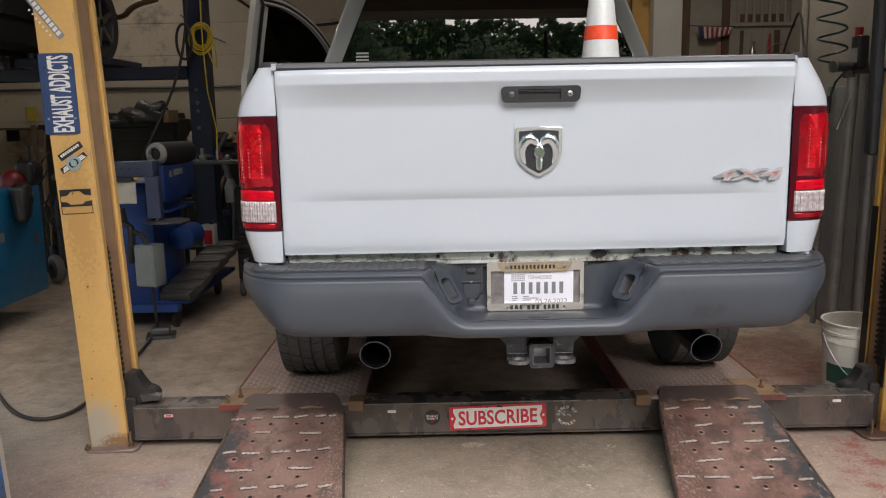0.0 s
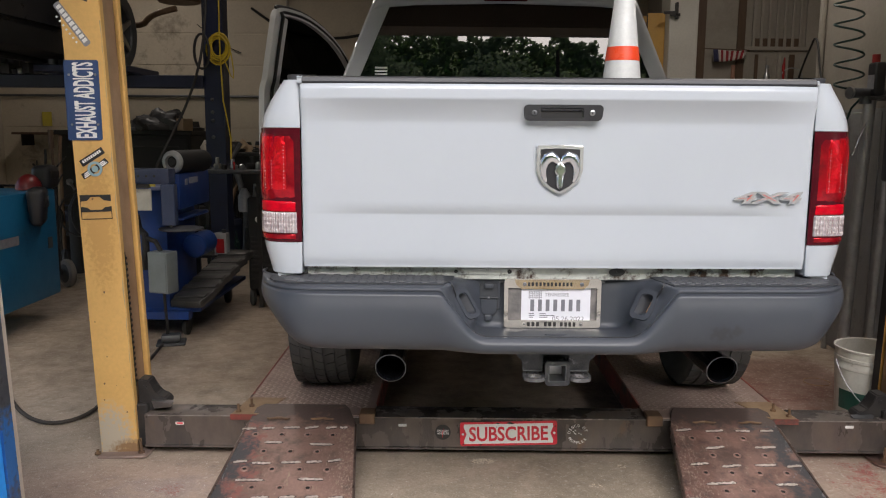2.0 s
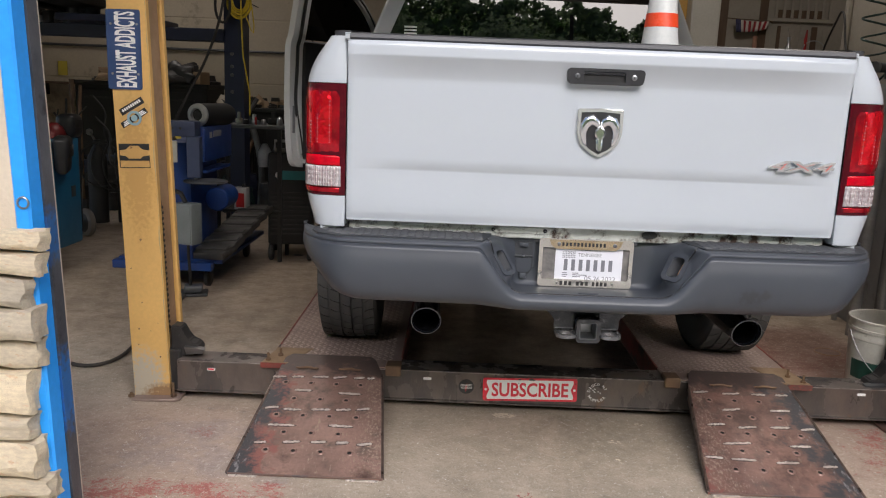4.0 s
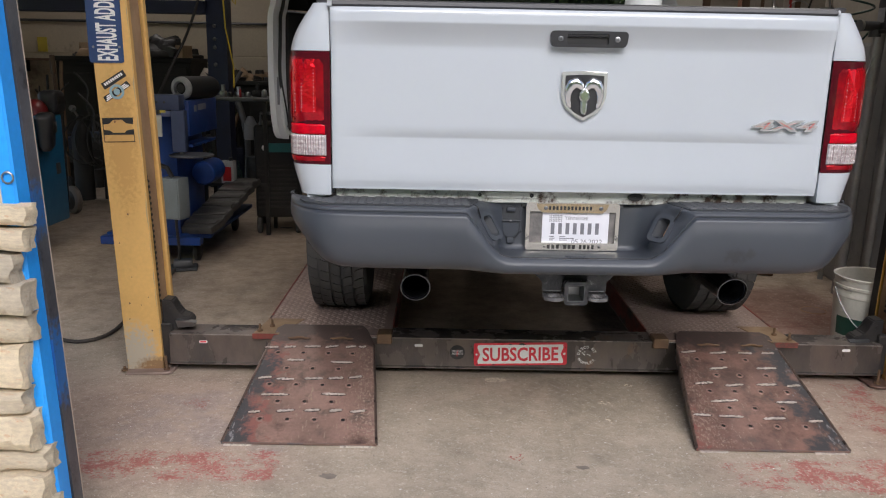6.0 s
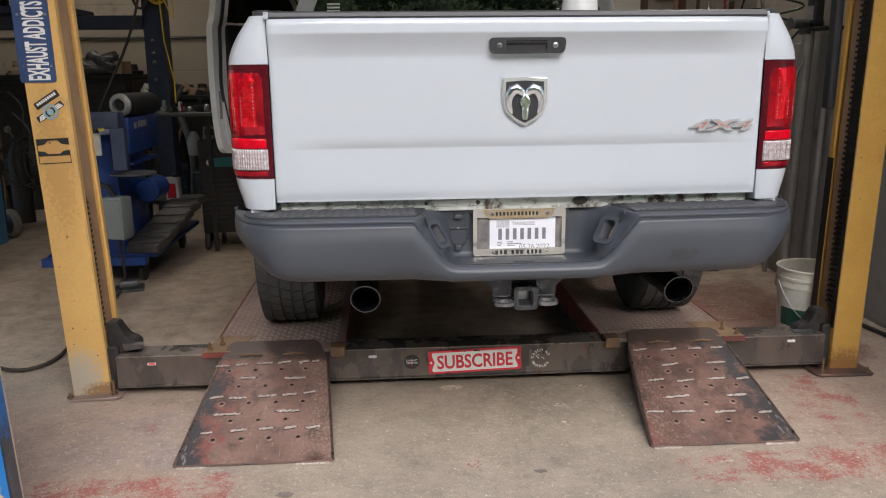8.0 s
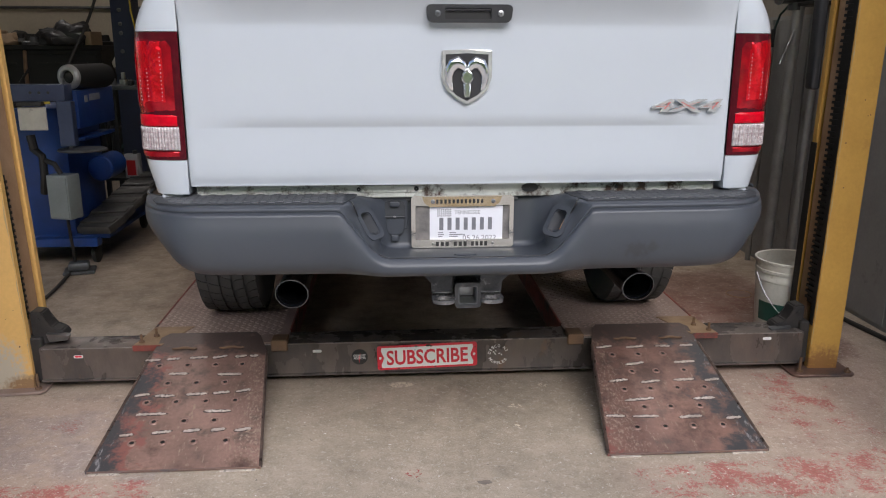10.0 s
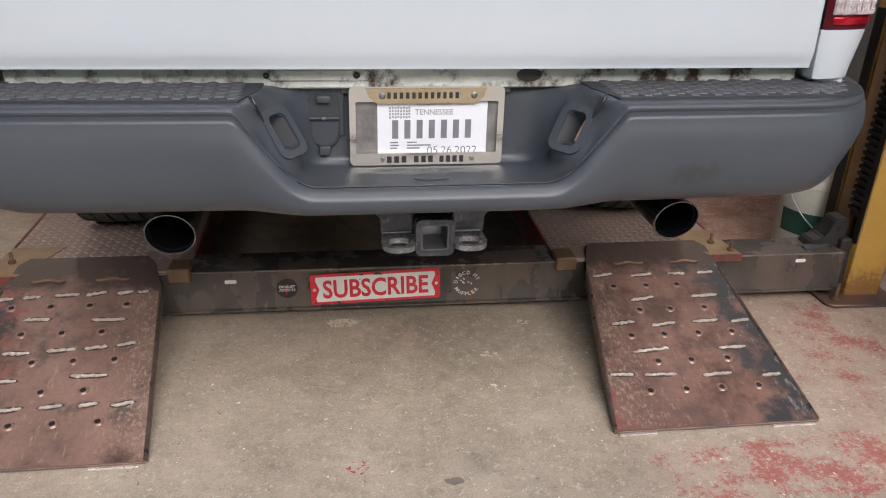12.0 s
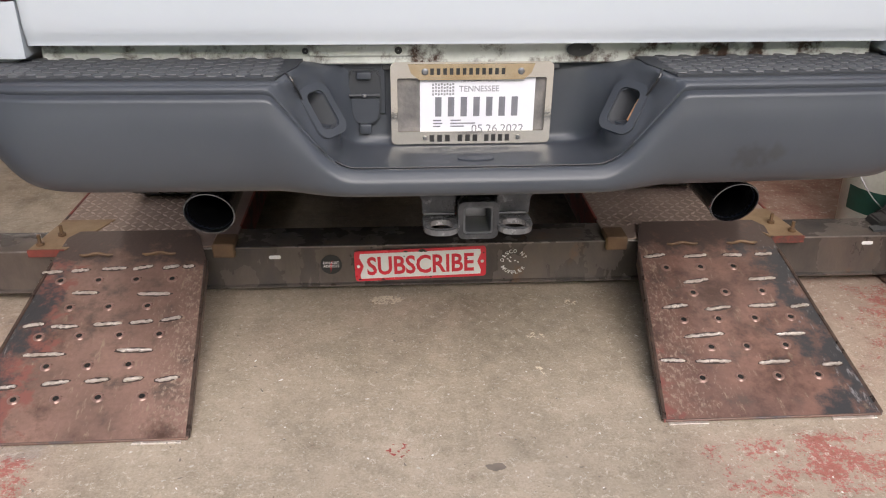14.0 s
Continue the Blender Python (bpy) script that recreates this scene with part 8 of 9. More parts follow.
for x, h, r in ((-0.14, 0.66, 0.085), (0.12, 0.56, 0.10)):
    bm = bmesh.new()
    lathe(bm, [(0.001, 0.06), (r, 0.07), (r, h), (r * 0.6, h + 0.08), (0.03, h + 0.11), (0.03, h + 0.17), (0.001, h + 0.17)], (x, 0, 0), 24)
    part("cylinder", bm, bench_black, cart, "oily dark gas cylinder")
for x in (-0.28, 0.28):
    bm = bmesh.new()
    tube(bm, [(x, 0.1, 0.1), (x, 0.16, 1.15), (x, 0.30, 1.30)], 0.016, 8)
    part("upright", bm, rust_plate, cart)
    bm = bmesh.new()
    lathe(bm, [(0.001, -0.03), (0.12, -0.03), (0.14, 0), (0.12, 0.03), (0.001, 0.03)], (x, 0.12, 0.14), 24, "x")
    part("wheel", bm, rubber, cart)
for k in range(4):
    bm = bmesh.new()
    tube(bm, [(0.1 * k - 0.1 + 0.18 * math.cos(a), -0.16 - 0.01 * k, 0.62 + (0.20 + 0.03 * k) * math.sin(a)) for a in (2 * math.pi * i / 20 for i in range(21))], 0.008, 6)
    part("hose", bm, black_cable, cart, "looped black hose")
random.seed(71)
for k in range(9):
    bm = bmesh.new()
    x0 = random.uniform(-0.42, 0.42)
    pts = [(x0 + 0.06 * math.sin(1.7 * i + k) + 0.05 * i * math.cos(k), -0.13 - 0.015 * k + 0.05 * math.cos(i + k), 1.22 - 0.06 * k * 0.5 - i * (0.13 + 0.01 * (k % 3))) for i in range(7)]
    tube(bm, soft(pts), random.uniform(0.006, 0.011), 6)
    part("hose", bm, black_cable, cart, "loose hose hanging on the cart")
bm = bmesh.new()
tube(bm, [(-0.30, -0.10, 0.70), (-0.31, -0.12, 1.20)], 0.012, 8)
tube(bm, [(-0.31, -0.12, 1.20), (-0.312, -0.125, 1.36)], 0.022, 10)
part("torch_handle", bm, brown_wood, cart, "upright handle with a worn grip")
for x, z in ((-0.14, 0.80), (0.12, 0.70)):
    bm = bmesh.new()
    lathe(bm, [(0.028, -0.012), (0.030, 0.0), (0.028, 0.012), (0.0005, 0.013)], (x - 0.05, -0.06, z + 0.10), 16, "y")
    tube(bm, [(x, 0.0, z), (x - 0.05, -0.05, z + 0.10)], 0.010, 8)
    part("gauge", bm, satin_steel, cart, "small pressure gauge")

# second lift with a raised car
lift2 = thing("second_lift", pose(0, 0, 0), "navy blue vehicle lift holding a raised car", "vehicle lift")
for x in (-2.65, -6.05):
    bm = bmesh.new()
    prism(bm, [(x + a, 4.55 + b, 0.0) for a, b in ((-0.095, 0), (0.095, 0), (0.095, 0.2), (0.06, 0.2), (0.06, 0.04), (-0.06, 0.04), (-0.06, 0.2), (-0.095, 0.2))], (0, 0, 3.2))
    col = part("column", bm, navy_paint, lift2, "navy blue steel column")
    for z in (1.30, 1.46, 1.54, 1.66):
        bm = bmesh.new()
        lathe(bm, [(0.018, 0.0), (0.018, -0.012), (0.012, -0.016), (0.0005, -0.016)], (x - 0.02, 4.55, z), 8, "y")
        part("bolt", bm, grey_cast, col)
bm = bmesh.new()
box(bm, -6.0, -2.74, 4.50, 4.66, 1.765, 1.885, 0.006)
part("beam", bm, navy_paint, lift2, "navy blue cross beam")
for y0 in (4.70,):
    bm = bmesh.new()
    box(bm, -4.15, -3.30, 4.1, 4.9, 1.885, 1.945, 0.006)
    part("runway", bm, navy_paint, lift2, "navy blue runway")
bm = bmesh.new()
box(bm, -6.0, -5.15, 4.1, 4.9, 1.885, 1.945, 0.006)
part("runway", bm, navy_paint, lift2)
car = thing("raised_car", pose(0, 0, 0), "dark car seen from below on the lift", "car")
bm = bmesh.new()
prof = [(1.0, 2.30), (0.85, 2.55), (0.9, 2.95), (1.5, 3.2), (2.2, 3.5), (3.6, 3.6), (4.6, 3.3), (5.2, 3.2), (5.25, 2.35), (4.7, 2.22), (1.6, 2.22)]
prism(bm, [(-5.55, y, z) for y, z in prof], (1.72, 0, 0))
bmesh.ops.bevel(bm, geom=bm.edges[:], offset=0.05, segments=2, affect="EDGES")
part("body", bm, surf("dark_car_paint", (0.015, 0.015, 0.018), (0.02, 0.02, 0.022), 0.3, coat=0.5), car)
bm = bmesh.new()
box(bm, -5.50, -3.88, 1.55, 4.6, 2.03, 2.24, 0.03, 2)
part("underbody", bm, bench_black, car, "sooty black underbody")
for x in (-4.9, -4.3):
    bm = bmesh.new()
    tube(bm, [(x, 1.5, 2.02), (x + 0.05, 3.0, 2.00), (x, 4.6, 2.02)], 0.035, 10)
    part("underbody_pipe", bm, dark_stuff, car)
for x, sx in ((-3.44, 1), (-5.62, -1)):
    for y in (4.42, 1.75):
        bm = bmesh.new()
        lathe(bm, [(0.21, -0.09), (0.27, -0.10), (0.295, -0.085), (0.30, -0.05), (0.30, 0.05), (0.295, 0.085), (0.27, 0.10), (0.21, 0.09)], (0, 0, 0), 40, "x")
        wh = part("wheel", bm, rubber, car, "black tyre on an alloy rim")
        wh.matrix_basis = pose(x - 0.12, y, 2.28) @ Matrix.Scale(1.18, 4)
        bm = bmesh.new()
        lathe(bm, [(0.215, 0.09), (0.20, 0.075), (0.195, 0.0), (0.05, 0.0)], (0, 0, 0), 36, "x")
        lathe(bm, [(0.215, -0.09), (0.20, -0.075), (0.195, 0.0)], (0, 0, 0), 36, "x")
        part("rim", bm, grey_cast, wh, "dull alloy rim")
        for k in range(5):
            bm = bmesh.new()
            prism(bm, [(0.062 * sx, -0.028, 0.03), (0.062 * sx, 0.028, 0.03), (0.075 * sx, 0.018, 0.20), (0.075 * sx, -0.018, 0.20)], (0.016 * sx, 0, 0))
            sp = part("spoke", bm, satin_steel, wh)
            sp.matrix_basis = pose(0, 0, 0, 72 * k + 10)
bm = bmesh.new()
lathe(bm, [(0.001, -0.07), (0.20, -0.07), (0.24, -0.03), (0.24, 0.05), (0.18, 0.09), (0.001, 0.09)], (-3.10, 5.0, 2.70), 24)
tube(bm, soft([(-3.9, 5.1, 2.5), (-3.5, 5.0, 2.38), (-3.35, 4.9, 2.5), (-3.1, 4.9, 2.56)]), 0.03, 12)
part("exhaust_can", bm, rust_plate, car, "dark round can under the car")

# yellow hose coil, black hose and wires by the column
coil = thing("hose_coil", pose(-2.575, 4.50, 2.145), "coiled bright yellow hose hanging on the navy column", "hose")
for k in range(5):
    bm = bmesh.new()
    r = 0.075 + 0.012 * k
    tube(bm, [((r + 0.004 * math.sin(3 * a + k)) * math.cos(a) * 0.92, -0.01 - 0.012 * (k % 3), (r + 0.005 * math.cos(2 * a + k)) * math.sin(a) * 1.15 - 0.004 * k) for a in (2 * math.pi * i / 28 for i in range(29))], 0.008, 8)
    part("loop", bm, yellow_hose, coil)
bm = bmesh.new()
tube(bm, [(0.02, -0.03, 0.5), (0.015, -0.03, 0.1), (0.02, -0.04, -0.1), (0.035, -0.04, -0.5), (0.10, -0.05, -0.85), (0.15, -0.25, -1.05)], 0.007, 8)
part("tail", bm, yellow_hose, coil)
bm = bmesh.new()
tube(bm, [(0.05, -0.03, -0.10), (0.11, -0.03, -0.26), (0.135, -0.03, -0.29), (0.14, -0.03, -0.22), (0.12, -0.03, -0.05)], 0.006, 8)
part("drop_loop", bm, yellow_hose, coil)
blk = thing("hanging_cable", pose(0, 0, 0), "thick black cable hanging beside the column", "cable")
bm = bmesh.new()
tube(bm, soft([(-2.66, 4.42, 2.6), (-2.68, 4.40, 2.25), (-2.74, 4.36, 1.9), (-2.86, 4.3, 1.55), (-2.96, 4.2, 1.32), (-3.06, 4.0, 1.0), (-3.2, 3.9, 0.5)]), 0.013, 8)
part("strand", bm, black_cable, blk)
bm = bmesh.new()
tube(bm, [(-2.72 + 0.07 * math.cos(a), 4.43, 2.10 + 0.16 * math.sin(a)) for a in (2 * math.pi * i / 20 for i in range(21))], 0.013, 8)
part("loop", bm, black_cable, blk)
wires = thing("wall_wiring", pose(0, 0, 0), "thin dark wires drooping along the back wall", "wire")
for pts, r in (([(-2.9, 7.14, 2.9), (-2.5, 7.12, 2.62), (-2.0, 7.12, 2.52), (-1.5, 7.13, 2.56), (-0.9, 7.15, 2.8)], 0.018),
               ([(-2.55, 7.16, 2.22), (-2.42, 7.16, 2.0), (-2.2, 7.16, 1.85), (-2.05, 7.16, 1.6), (-2.02, 7.16, 1.35)], 0.007),
               ([(-2.55, 7.16, 2.22), (-2.58, 7.16, 1.9), (-2.66, 7.16, 1.6), (-2.70, 7.16, 1.3)], 0.007),
               ([(-3.6, 7.16, 2.7), (-3.3, 7.16, 2.45), (-3.05, 7.16, 2.35)], 0.006)):
    bm = bmesh.new()
    tube(bm, soft(pts), r, 6)
    part("wire", bm, black_cable, wires)
conduit = thing("conduit", pose(0, 0, 0), "grey conduit along the back wall", "conduit")
bm = bmesh.new()
tube(bm, [(LEFT_X, 7.165, 1.80), (-1.5, 7.165, 1.80)], 0.016, 8)
part("level_pipe", bm, grey_cast, conduit)
bm = bmesh.new()
tube(bm, [(-2.45, 7.165, 1.80), (-2.45, 7.165, ROOF_Z - 0.2)], 0.016, 8)
part("riser", bm, side_paint, conduit)
bm = bmesh.new()
box(bm, -2.51, -2.39, 7.12, 7.19, 2.16, 2.30, 0.006)
solid("junction_box", bm, side_paint, "cream painted junction box on the back wall", "junction box")
bm = bmesh.new()
lathe(bm, [(0.03, 0.0), (0.024, -0.012), (0.0005, -0.016)], (0, 0, 0), 14, "y")
solid("wall_anchor", bm, rust_plate, "small rusty fixing on the back wall", "fixing", pose(-1.95, 7.19, 2.42))

# benches with clutter along the back wall
random.seed(77)


def workbench(x0, x1, y0, y1, top, label):
    t = thing("workbench", pose((x0 + x1) / 2, (y0 + y1) / 2, 0), label, "workbench", group="back wall benches")
    w, d = (x1 - x0) / 2, (y1 - y0) / 2
    bm = bmesh.new()
    box(bm, -w, w, -d, d, top - 0.05, top, 0.006)
    part("top", bm, bench_black, t)
    bm = bmesh.new()
    box(bm, -w + 0.03, w - 0.03, -d + 0.05, d, 0.0, top - 0.05, 0.006)
    part("carcass", bm, bench_black, t)
    n = max(1, int((x1 - x0) / 0.6))
    for k in range(n):
        bm = bmesh.new()
        a = -w + 0.05 + k * (2 * w - 0.1) / n
        box(bm, a, a + (2 * w - 0.1) / n - 0.02, -d + 0.035, -d + 0.05, 0.1, top - 0.1, 0.004)
        dr = part("drawer_front", bm, bench_black, t)
        bm = bmesh.new()
        box(bm, a + 0.1, a + (2 * w - 0.1) / n - 0.12, -d + 0.015, -d + 0.032, top - 0.2, top - 0.18, 0.003)
        part("handle", bm, dark_stuff, dr)


workbench(-4.95, -3.35, 6.0, 6.75, 1.36, "black workbench heaped with rags and parts")
workbench(-3.2, -1.2, 5.9, 6.7, 1.12, "black workbench with oily parts below the conduit")
clutter = [("rag", rag_cloth), ("steel_part", dark_stuff), ("carton", cardboard), ("steel_part", grey_cast), ("rag", cardboard), ("steel_part", dark_stuff), ("rag", black_cable)]
for k in range(64):
    nm, mt = clutter[k % len(clutter)]
    bench2 = k % 2
    x = random.uniform(-3.1, -1.4) if bench2 else random.uniform(-4.85, -3.4)
    y = random.uniform(6.0, 6.5)
    top = 1.12 if bench2 else 1.36
    s = random.uniform(0.05, 0.13)
    bm = bmesh.new()
    if nm == "rag":
        ret = bmesh.ops.create_icosphere(bm, subdivisions=3, radius=1.0)
        for v in ret["verts"]:
            q = noise.noise(v.co * 1.7 + Vector((k, 0, 0)))
            v.co = Vector((v.co.x * s * 1.8 * (1 + 0.5 * q), v.co.y * s * 1.2, max(0, (v.co.z + 0.3) * s * 0.7 * (1 + q))))
    elif nm == "carton":
        box(bm, -s * 1.1, s * 1.1, -s * 0.6, s * 0.6, 0, s * 1.3, 0.004)
        box(bm, -s * 1.1, s * 1.1, -s * 0.05, s * 0.05, s * 1.3, s * 1.302)
    else:
        lathe(bm, [(0.001, 0), (s, 0), (s, s * 0.3), (s * 0.5, s * 0.4), (s * 0.4, s), (0.001, s)], segs=16)
        box(bm, -s * 1.4, s * 0.3, -s * 0.3, s * 0.3, 0, s * 0.45, 0.005)
    words = {"rag": "crumpled pale shop rag on the bench", "carton": "small worn carton on the bench", "steel_part": "oily steel part on the bench"}[nm]
    solid(nm, bm, mt, words, nm.replace("_", " "), pose(x, y, top, 0, 0, random.uniform(-50, 50)), group="clutter on the benches")
# scrap and tools standing before the benches
random.seed(83)
for k in range(46):
    x, y = random.uniform(-4.9, -1.9), random.uniform(5.15, 5.7)
    s = random.uniform(0.6, 1.3)
    bm = bmesh.new()
    kind = k % 4
    if kind == 0:
        bend = random.uniform(-0.25, 0.25)
        tube(bm, soft([(0, 0, 0), (0.02, 0.05, 0.45 * s), (bend * 0.4, 0.12, 0.8 * s), (bend, 0.16, 1.0 * s)]), random.uniform(0.018, 0.035), 10)
        solid("scrap_pipe", bm, random.choice((dark_stuff, rust_plate, grey_cast, black_iron)), "bent dirty exhaust pipe leaning on the bench", "pipe", pose(x, y + 0.1, 0, 0, 0, random.uniform(-30, 30)), group="scrap before the benches")
    elif kind == 1:
        r = 0.09 * s
        lathe(bm, [(0.001, 0), (r, 0), (r * 1.03, 0.01), (r, 0.02), (r, 0.26 * s), (r * 1.03, 0.27 * s), (r * 0.93, 0.275 * s), (r * 0.9, 0.262 * s), (0.001, 0.262 * s)], segs=20)
        solid("paint_can", bm, random.choice((bench_black, grey_cast, dark_stuff)), "dirty dark metal can on the floor", "can", pose(x, y - 0.2, 0), group="scrap before the benches")
    elif kind == 2:
        w, h = 0.16 * s, 0.5 * s
        box(bm, -w, w, -0.10, 0.10, 0, h, 0.012, 2)
        box(bm, -w * 0.9, w * 0.9, -0.108, -0.099, h * 0.55, h * 0.62, 0.002)
        box(bm, -w * 0.9, w * 0.9, -0.108, -0.099, h * 0.80, h * 0.86, 0.002)
        tube(bm, [(-w * 0.5, 0, h), (-w * 0.5, 0, h + 0.05), (w * 0.5, 0, h + 0.05), (w * 0.5, 0, h)], 0.010, 8)
        solid("toolbox", bm, random.choice((bench_black, dark_stuff, navy_paint)), "oily dark toolbox with a top handle", "toolbox", pose(x, y, 0, 0, 0, random.uniform(-25, 25)), group="scrap before the benches")
    else:
        r = random.uniform(0.10, 0.18)
        tube(bm, [((r + 0.012 * i % 0.05) * math.cos(a), 0.012 * i / 12, r + (r + 0.012 * i % 0.05) * math.sin(a)) for i, a in ((i, 2 * math.pi * i / 16) for i in range(49))], 0.009, 6)
        solid("hose_loop", bm, random.choice((black_cable, dusty_cable, green_hose)), "loops of dark hose standing against the bench", "hose", pose(x, y - 0.1, 0.009, 0, 0, random.uniform(-40, 40)), group="scrap before the benches")
bm = bmesh.new()
box(bm, -0.06, 0.06, -0.005, 0.005, -0.09, 0.09)
solid("paper_note", bm, note_yellow, "yellow paper note on the back wall", "note", pose(-5.6, 7.17, 1.50), smooth=0)
wall_shelf = thing("wall_shelf", pose(-5.4, 7.0, 1.30), "dusty wooden shelf on the back wall", "shelf")
bm = bmesh.new()
box(bm, -0.5, 0.5, -0.16, 0.19, 0, 0.03, 0.003)
part("board", bm, brown_wood, wall_shelf)
for x in (-0.4, 0.4):
    bm = bmesh.new()
    box(bm, x - 0.012, x + 0.012, -0.10, 0.18, -0.14, 0.0, 0.003)
    part("bracket", bm, dark_stuff, wall_shelf)
# parts lying on the second lift's beam
random.seed(5)
for k in range(6):
    bm = bmesh.new()
    s = random.uniform(0.07, 0.12)
    lathe(bm, [(0.001, 0), (s, 0), (s * 1.1, s * 0.4), (s * 0.5, s * 0.6), (s * 0.6, s * 1.5), (0.001, s * 1.6)], segs=14)
    box(bm, -s * 1.3, s * 0.4, -s * 0.5, s * 0.5, 0, s * 0.9, 0.01, 2)
    box(bm, 0, s * 1.4, -s * 0.3, s * 0.3, s * 0.2, s * 1.3, 0.01, 2)
    solid("engine_part", bm, satin_steel if k % 3 == 0 else (grey_cast if k % 2 else dark_stuff), "oily grey engine part on the lift beam", "engine part", pose(-4.85 + 0.13 * k, 4.58, 1.885, 0, 0, random.uniform(0, 90)), group="engine parts")
bm = bmesh.new()
lathe(bm, [(0.001, 0.0), (0.065, 0.0), (0.08, 0.20), (0.085, 0.205), (0.078, 0.205), (0.062, 0.01), (0.001, 0.01)], segs=24)
solid("black_tub", bm, black_plastic, "black plastic tub on the lift beam", "tub", pose(-4.02, 4.58, 1.885))
# cable on the floor by the left post
bm = bmesh.new()
tube(bm, soft([(-3.6, 1.9, 0.012), (-2.95, 1.15, 0.012), (-2.60, 0.65, 0.012), (-2.37, 0.38, 0.012), (-2.19, 0.30, 0.012), (-2.09, 0.46, 0.012), (-2.15, 0.85, 0.012), (-2.14, 1.25, 0.012), (-2.20, 1.68, 0.012), (-2.20, 1.80, 0.012)]), 0.0095, 8)
solid("floor_cable", bm, dusty_cable, "black cable lying across the concrete floor", "cable")

# fittings for the added, unseen strip lights under the ceiling
for sx_, sy_, watts in ADDED_STRIPS:
    fit = thing("added_ceiling_light", pose(sx_, sy_, 0), "unseen twin-tube strip light added to brighten the workshop", "ceiling light", group="strip lights")
    bm = bmesh.new()
    box(bm, -0.08, 0.08, -0.62, 0.62, 3.62, ROOF_Z - 0.18, 0.01)
    part("housing", bm, pillar_paint, fit)
    for dx in (-0.045, 0.045):
        bm = bmesh.new()
        tube(bm, [(dx, -0.6, 3.602), (dx, 0.6, 3.602)], 0.013, 10)
        part("tube", bm, lamp_tube, fit)

# ---- right side of the workshop ----
pipes = ((2.045, 1.80, 0.017, 1.50, 0.02), (1.985, 1.45, 0.033, 1.56, -0.03), (2.06, 1.30, 0.02, 1.62, 0.0), (2.07, 1.62, 0.012, 1.4, 0.0))
for x, y, r, h, ln in pipes:
    bm = bmesh.new()
    tube(bm, [(0, 0, 0.0), (0.01, ln * 0.5, h * 0.5), (0.03, ln, h)], r, 16)
    solid("exhaust_tube", bm, tube_steel, "grey steel exhaust tube standing against the wall", "tube", pose(x, y, 0), group="standing tubes")
press = thing("pipe_rest", pose(1.99, 1.42, 1.58), "dark pipe rest with a round end on a tube", "pipe rest")
bm = bmesh.new()
tube(bm, [(-0.11, -0.03, 0.02), (0.10, 0.02, 0.02)], 0.028, 16)
part("cross_tube", bm, grey_cast, press)
bm = bmesh.new()
tube(bm, [(-0.115, -0.031, 0.02), (-0.10, -0.028, 0.02)], 0.034, 16)
part("end_ring", bm, satin_steel, press)
bm = bmesh.new()
tube(bm, [(0.0, -0.02, -0.15), (-0.08, -0.05, -0.33)], 0.005, 6)
part("rod", bm, satin_steel, press)
bm = bmesh.new()
tube(bm, [(0, 0, -0.04), (0, 0, 0.0)], 0.036, 14)
part("socket", bm, grey_cast, press)
wire_coil = thing("air_hose", pose(1.93, 1.62, 0), "coiled dark green air hose hanging near the wall", "air hose")
bm = bmesh.new()
pts = []
for k in range(7 * 18 + 1):
    a = 2 * math.pi * k / 18
    z = 2.40 - 0.115 * a / (2 * math.pi)
    pts.append((0.085 * math.cos(a) + 0.10 * (2.40 - z) * 0.5, 0.05 * math.sin(a) - 0.05 * (2.4 - z), z))
tube(bm, pts + [(0.06, -0.04, 1.52), (0.03, -0.04, 1.42)], 0.0065, 8)
part("coil", bm, green_hose, wire_coil)
bm = bmesh.new()
tube(bm, [(0.03, -0.04, 1.44), (0.03, -0.04, 1.34)], 0.012, 10)
part("coupling", bm, black_plastic, wire_coil)
bm = bmesh.new()
tube(bm, [(0.085, 0.0, 2.40), (0.09, 0.0, 2.8), (0.10, 0.02, ROOF_Z)], 0.0065, 8)
part("riser", bm, green_hose, wire_coil)
rack = thing("wall_shelf", pose(2.06, 1.36, 1.56), "small dark wall shelf", "shelf")
bm = bmesh.new()
box(bm, -0.07, 0.05, -0.14, 0.14, 0.0, 0.02, 0.003)
part("board", bm, dark_stuff, rack)
oil = thing("oil_bottle", pose(2.03, 1.40, 1.58), "black plastic oil bottle with a red cap", "bottle")
bm = bmesh.new()
box(bm, -0.03, 0.03, -0.05, 0.05, 0, 0.19, 0.015, 3)
part("body", bm, black_plastic, oil)
bm = bmesh.new()
lathe(bm, [(0.022, 0.19), (0.022, 0.235), (0.001, 0.235)], (0, 0.02, 0), 16)
part("cap", bm, red_plastic, oil, "red screw cap")
bm = bmesh.new()
box(bm, -0.0315, -0.030, -0.035, 0.035, 0.04, 0.12)
part("label", bm, print_grey, oil, smooth=0)
vent_pipe = thing("conduit", pose(0, 0, 0), "cream conduit on the side wall with loose black cable", "conduit")
bm = bmesh.new()
tube(bm, [(2.10, 2.27, 1.55), (2.10, 2.27, ROOF_Z)], 0.022, 10)
part("riser", bm, side_paint, vent_pipe)
bm = bmesh.new()
tube(bm, soft([(2.08, 2.62, 1.60), (2.07, 2.48, 1.82), (2.07, 2.36, 1.95), (2.07, 2.30, 2.02), (2.07, 2.24, 1.95), (2.07, 2.20, 1.78), (2.06, 2.05, 1.60), (2.05, 1.95, 1.45)]), 0.007, 8)
part("loose_cable", bm, black_cable, vent_pipe)
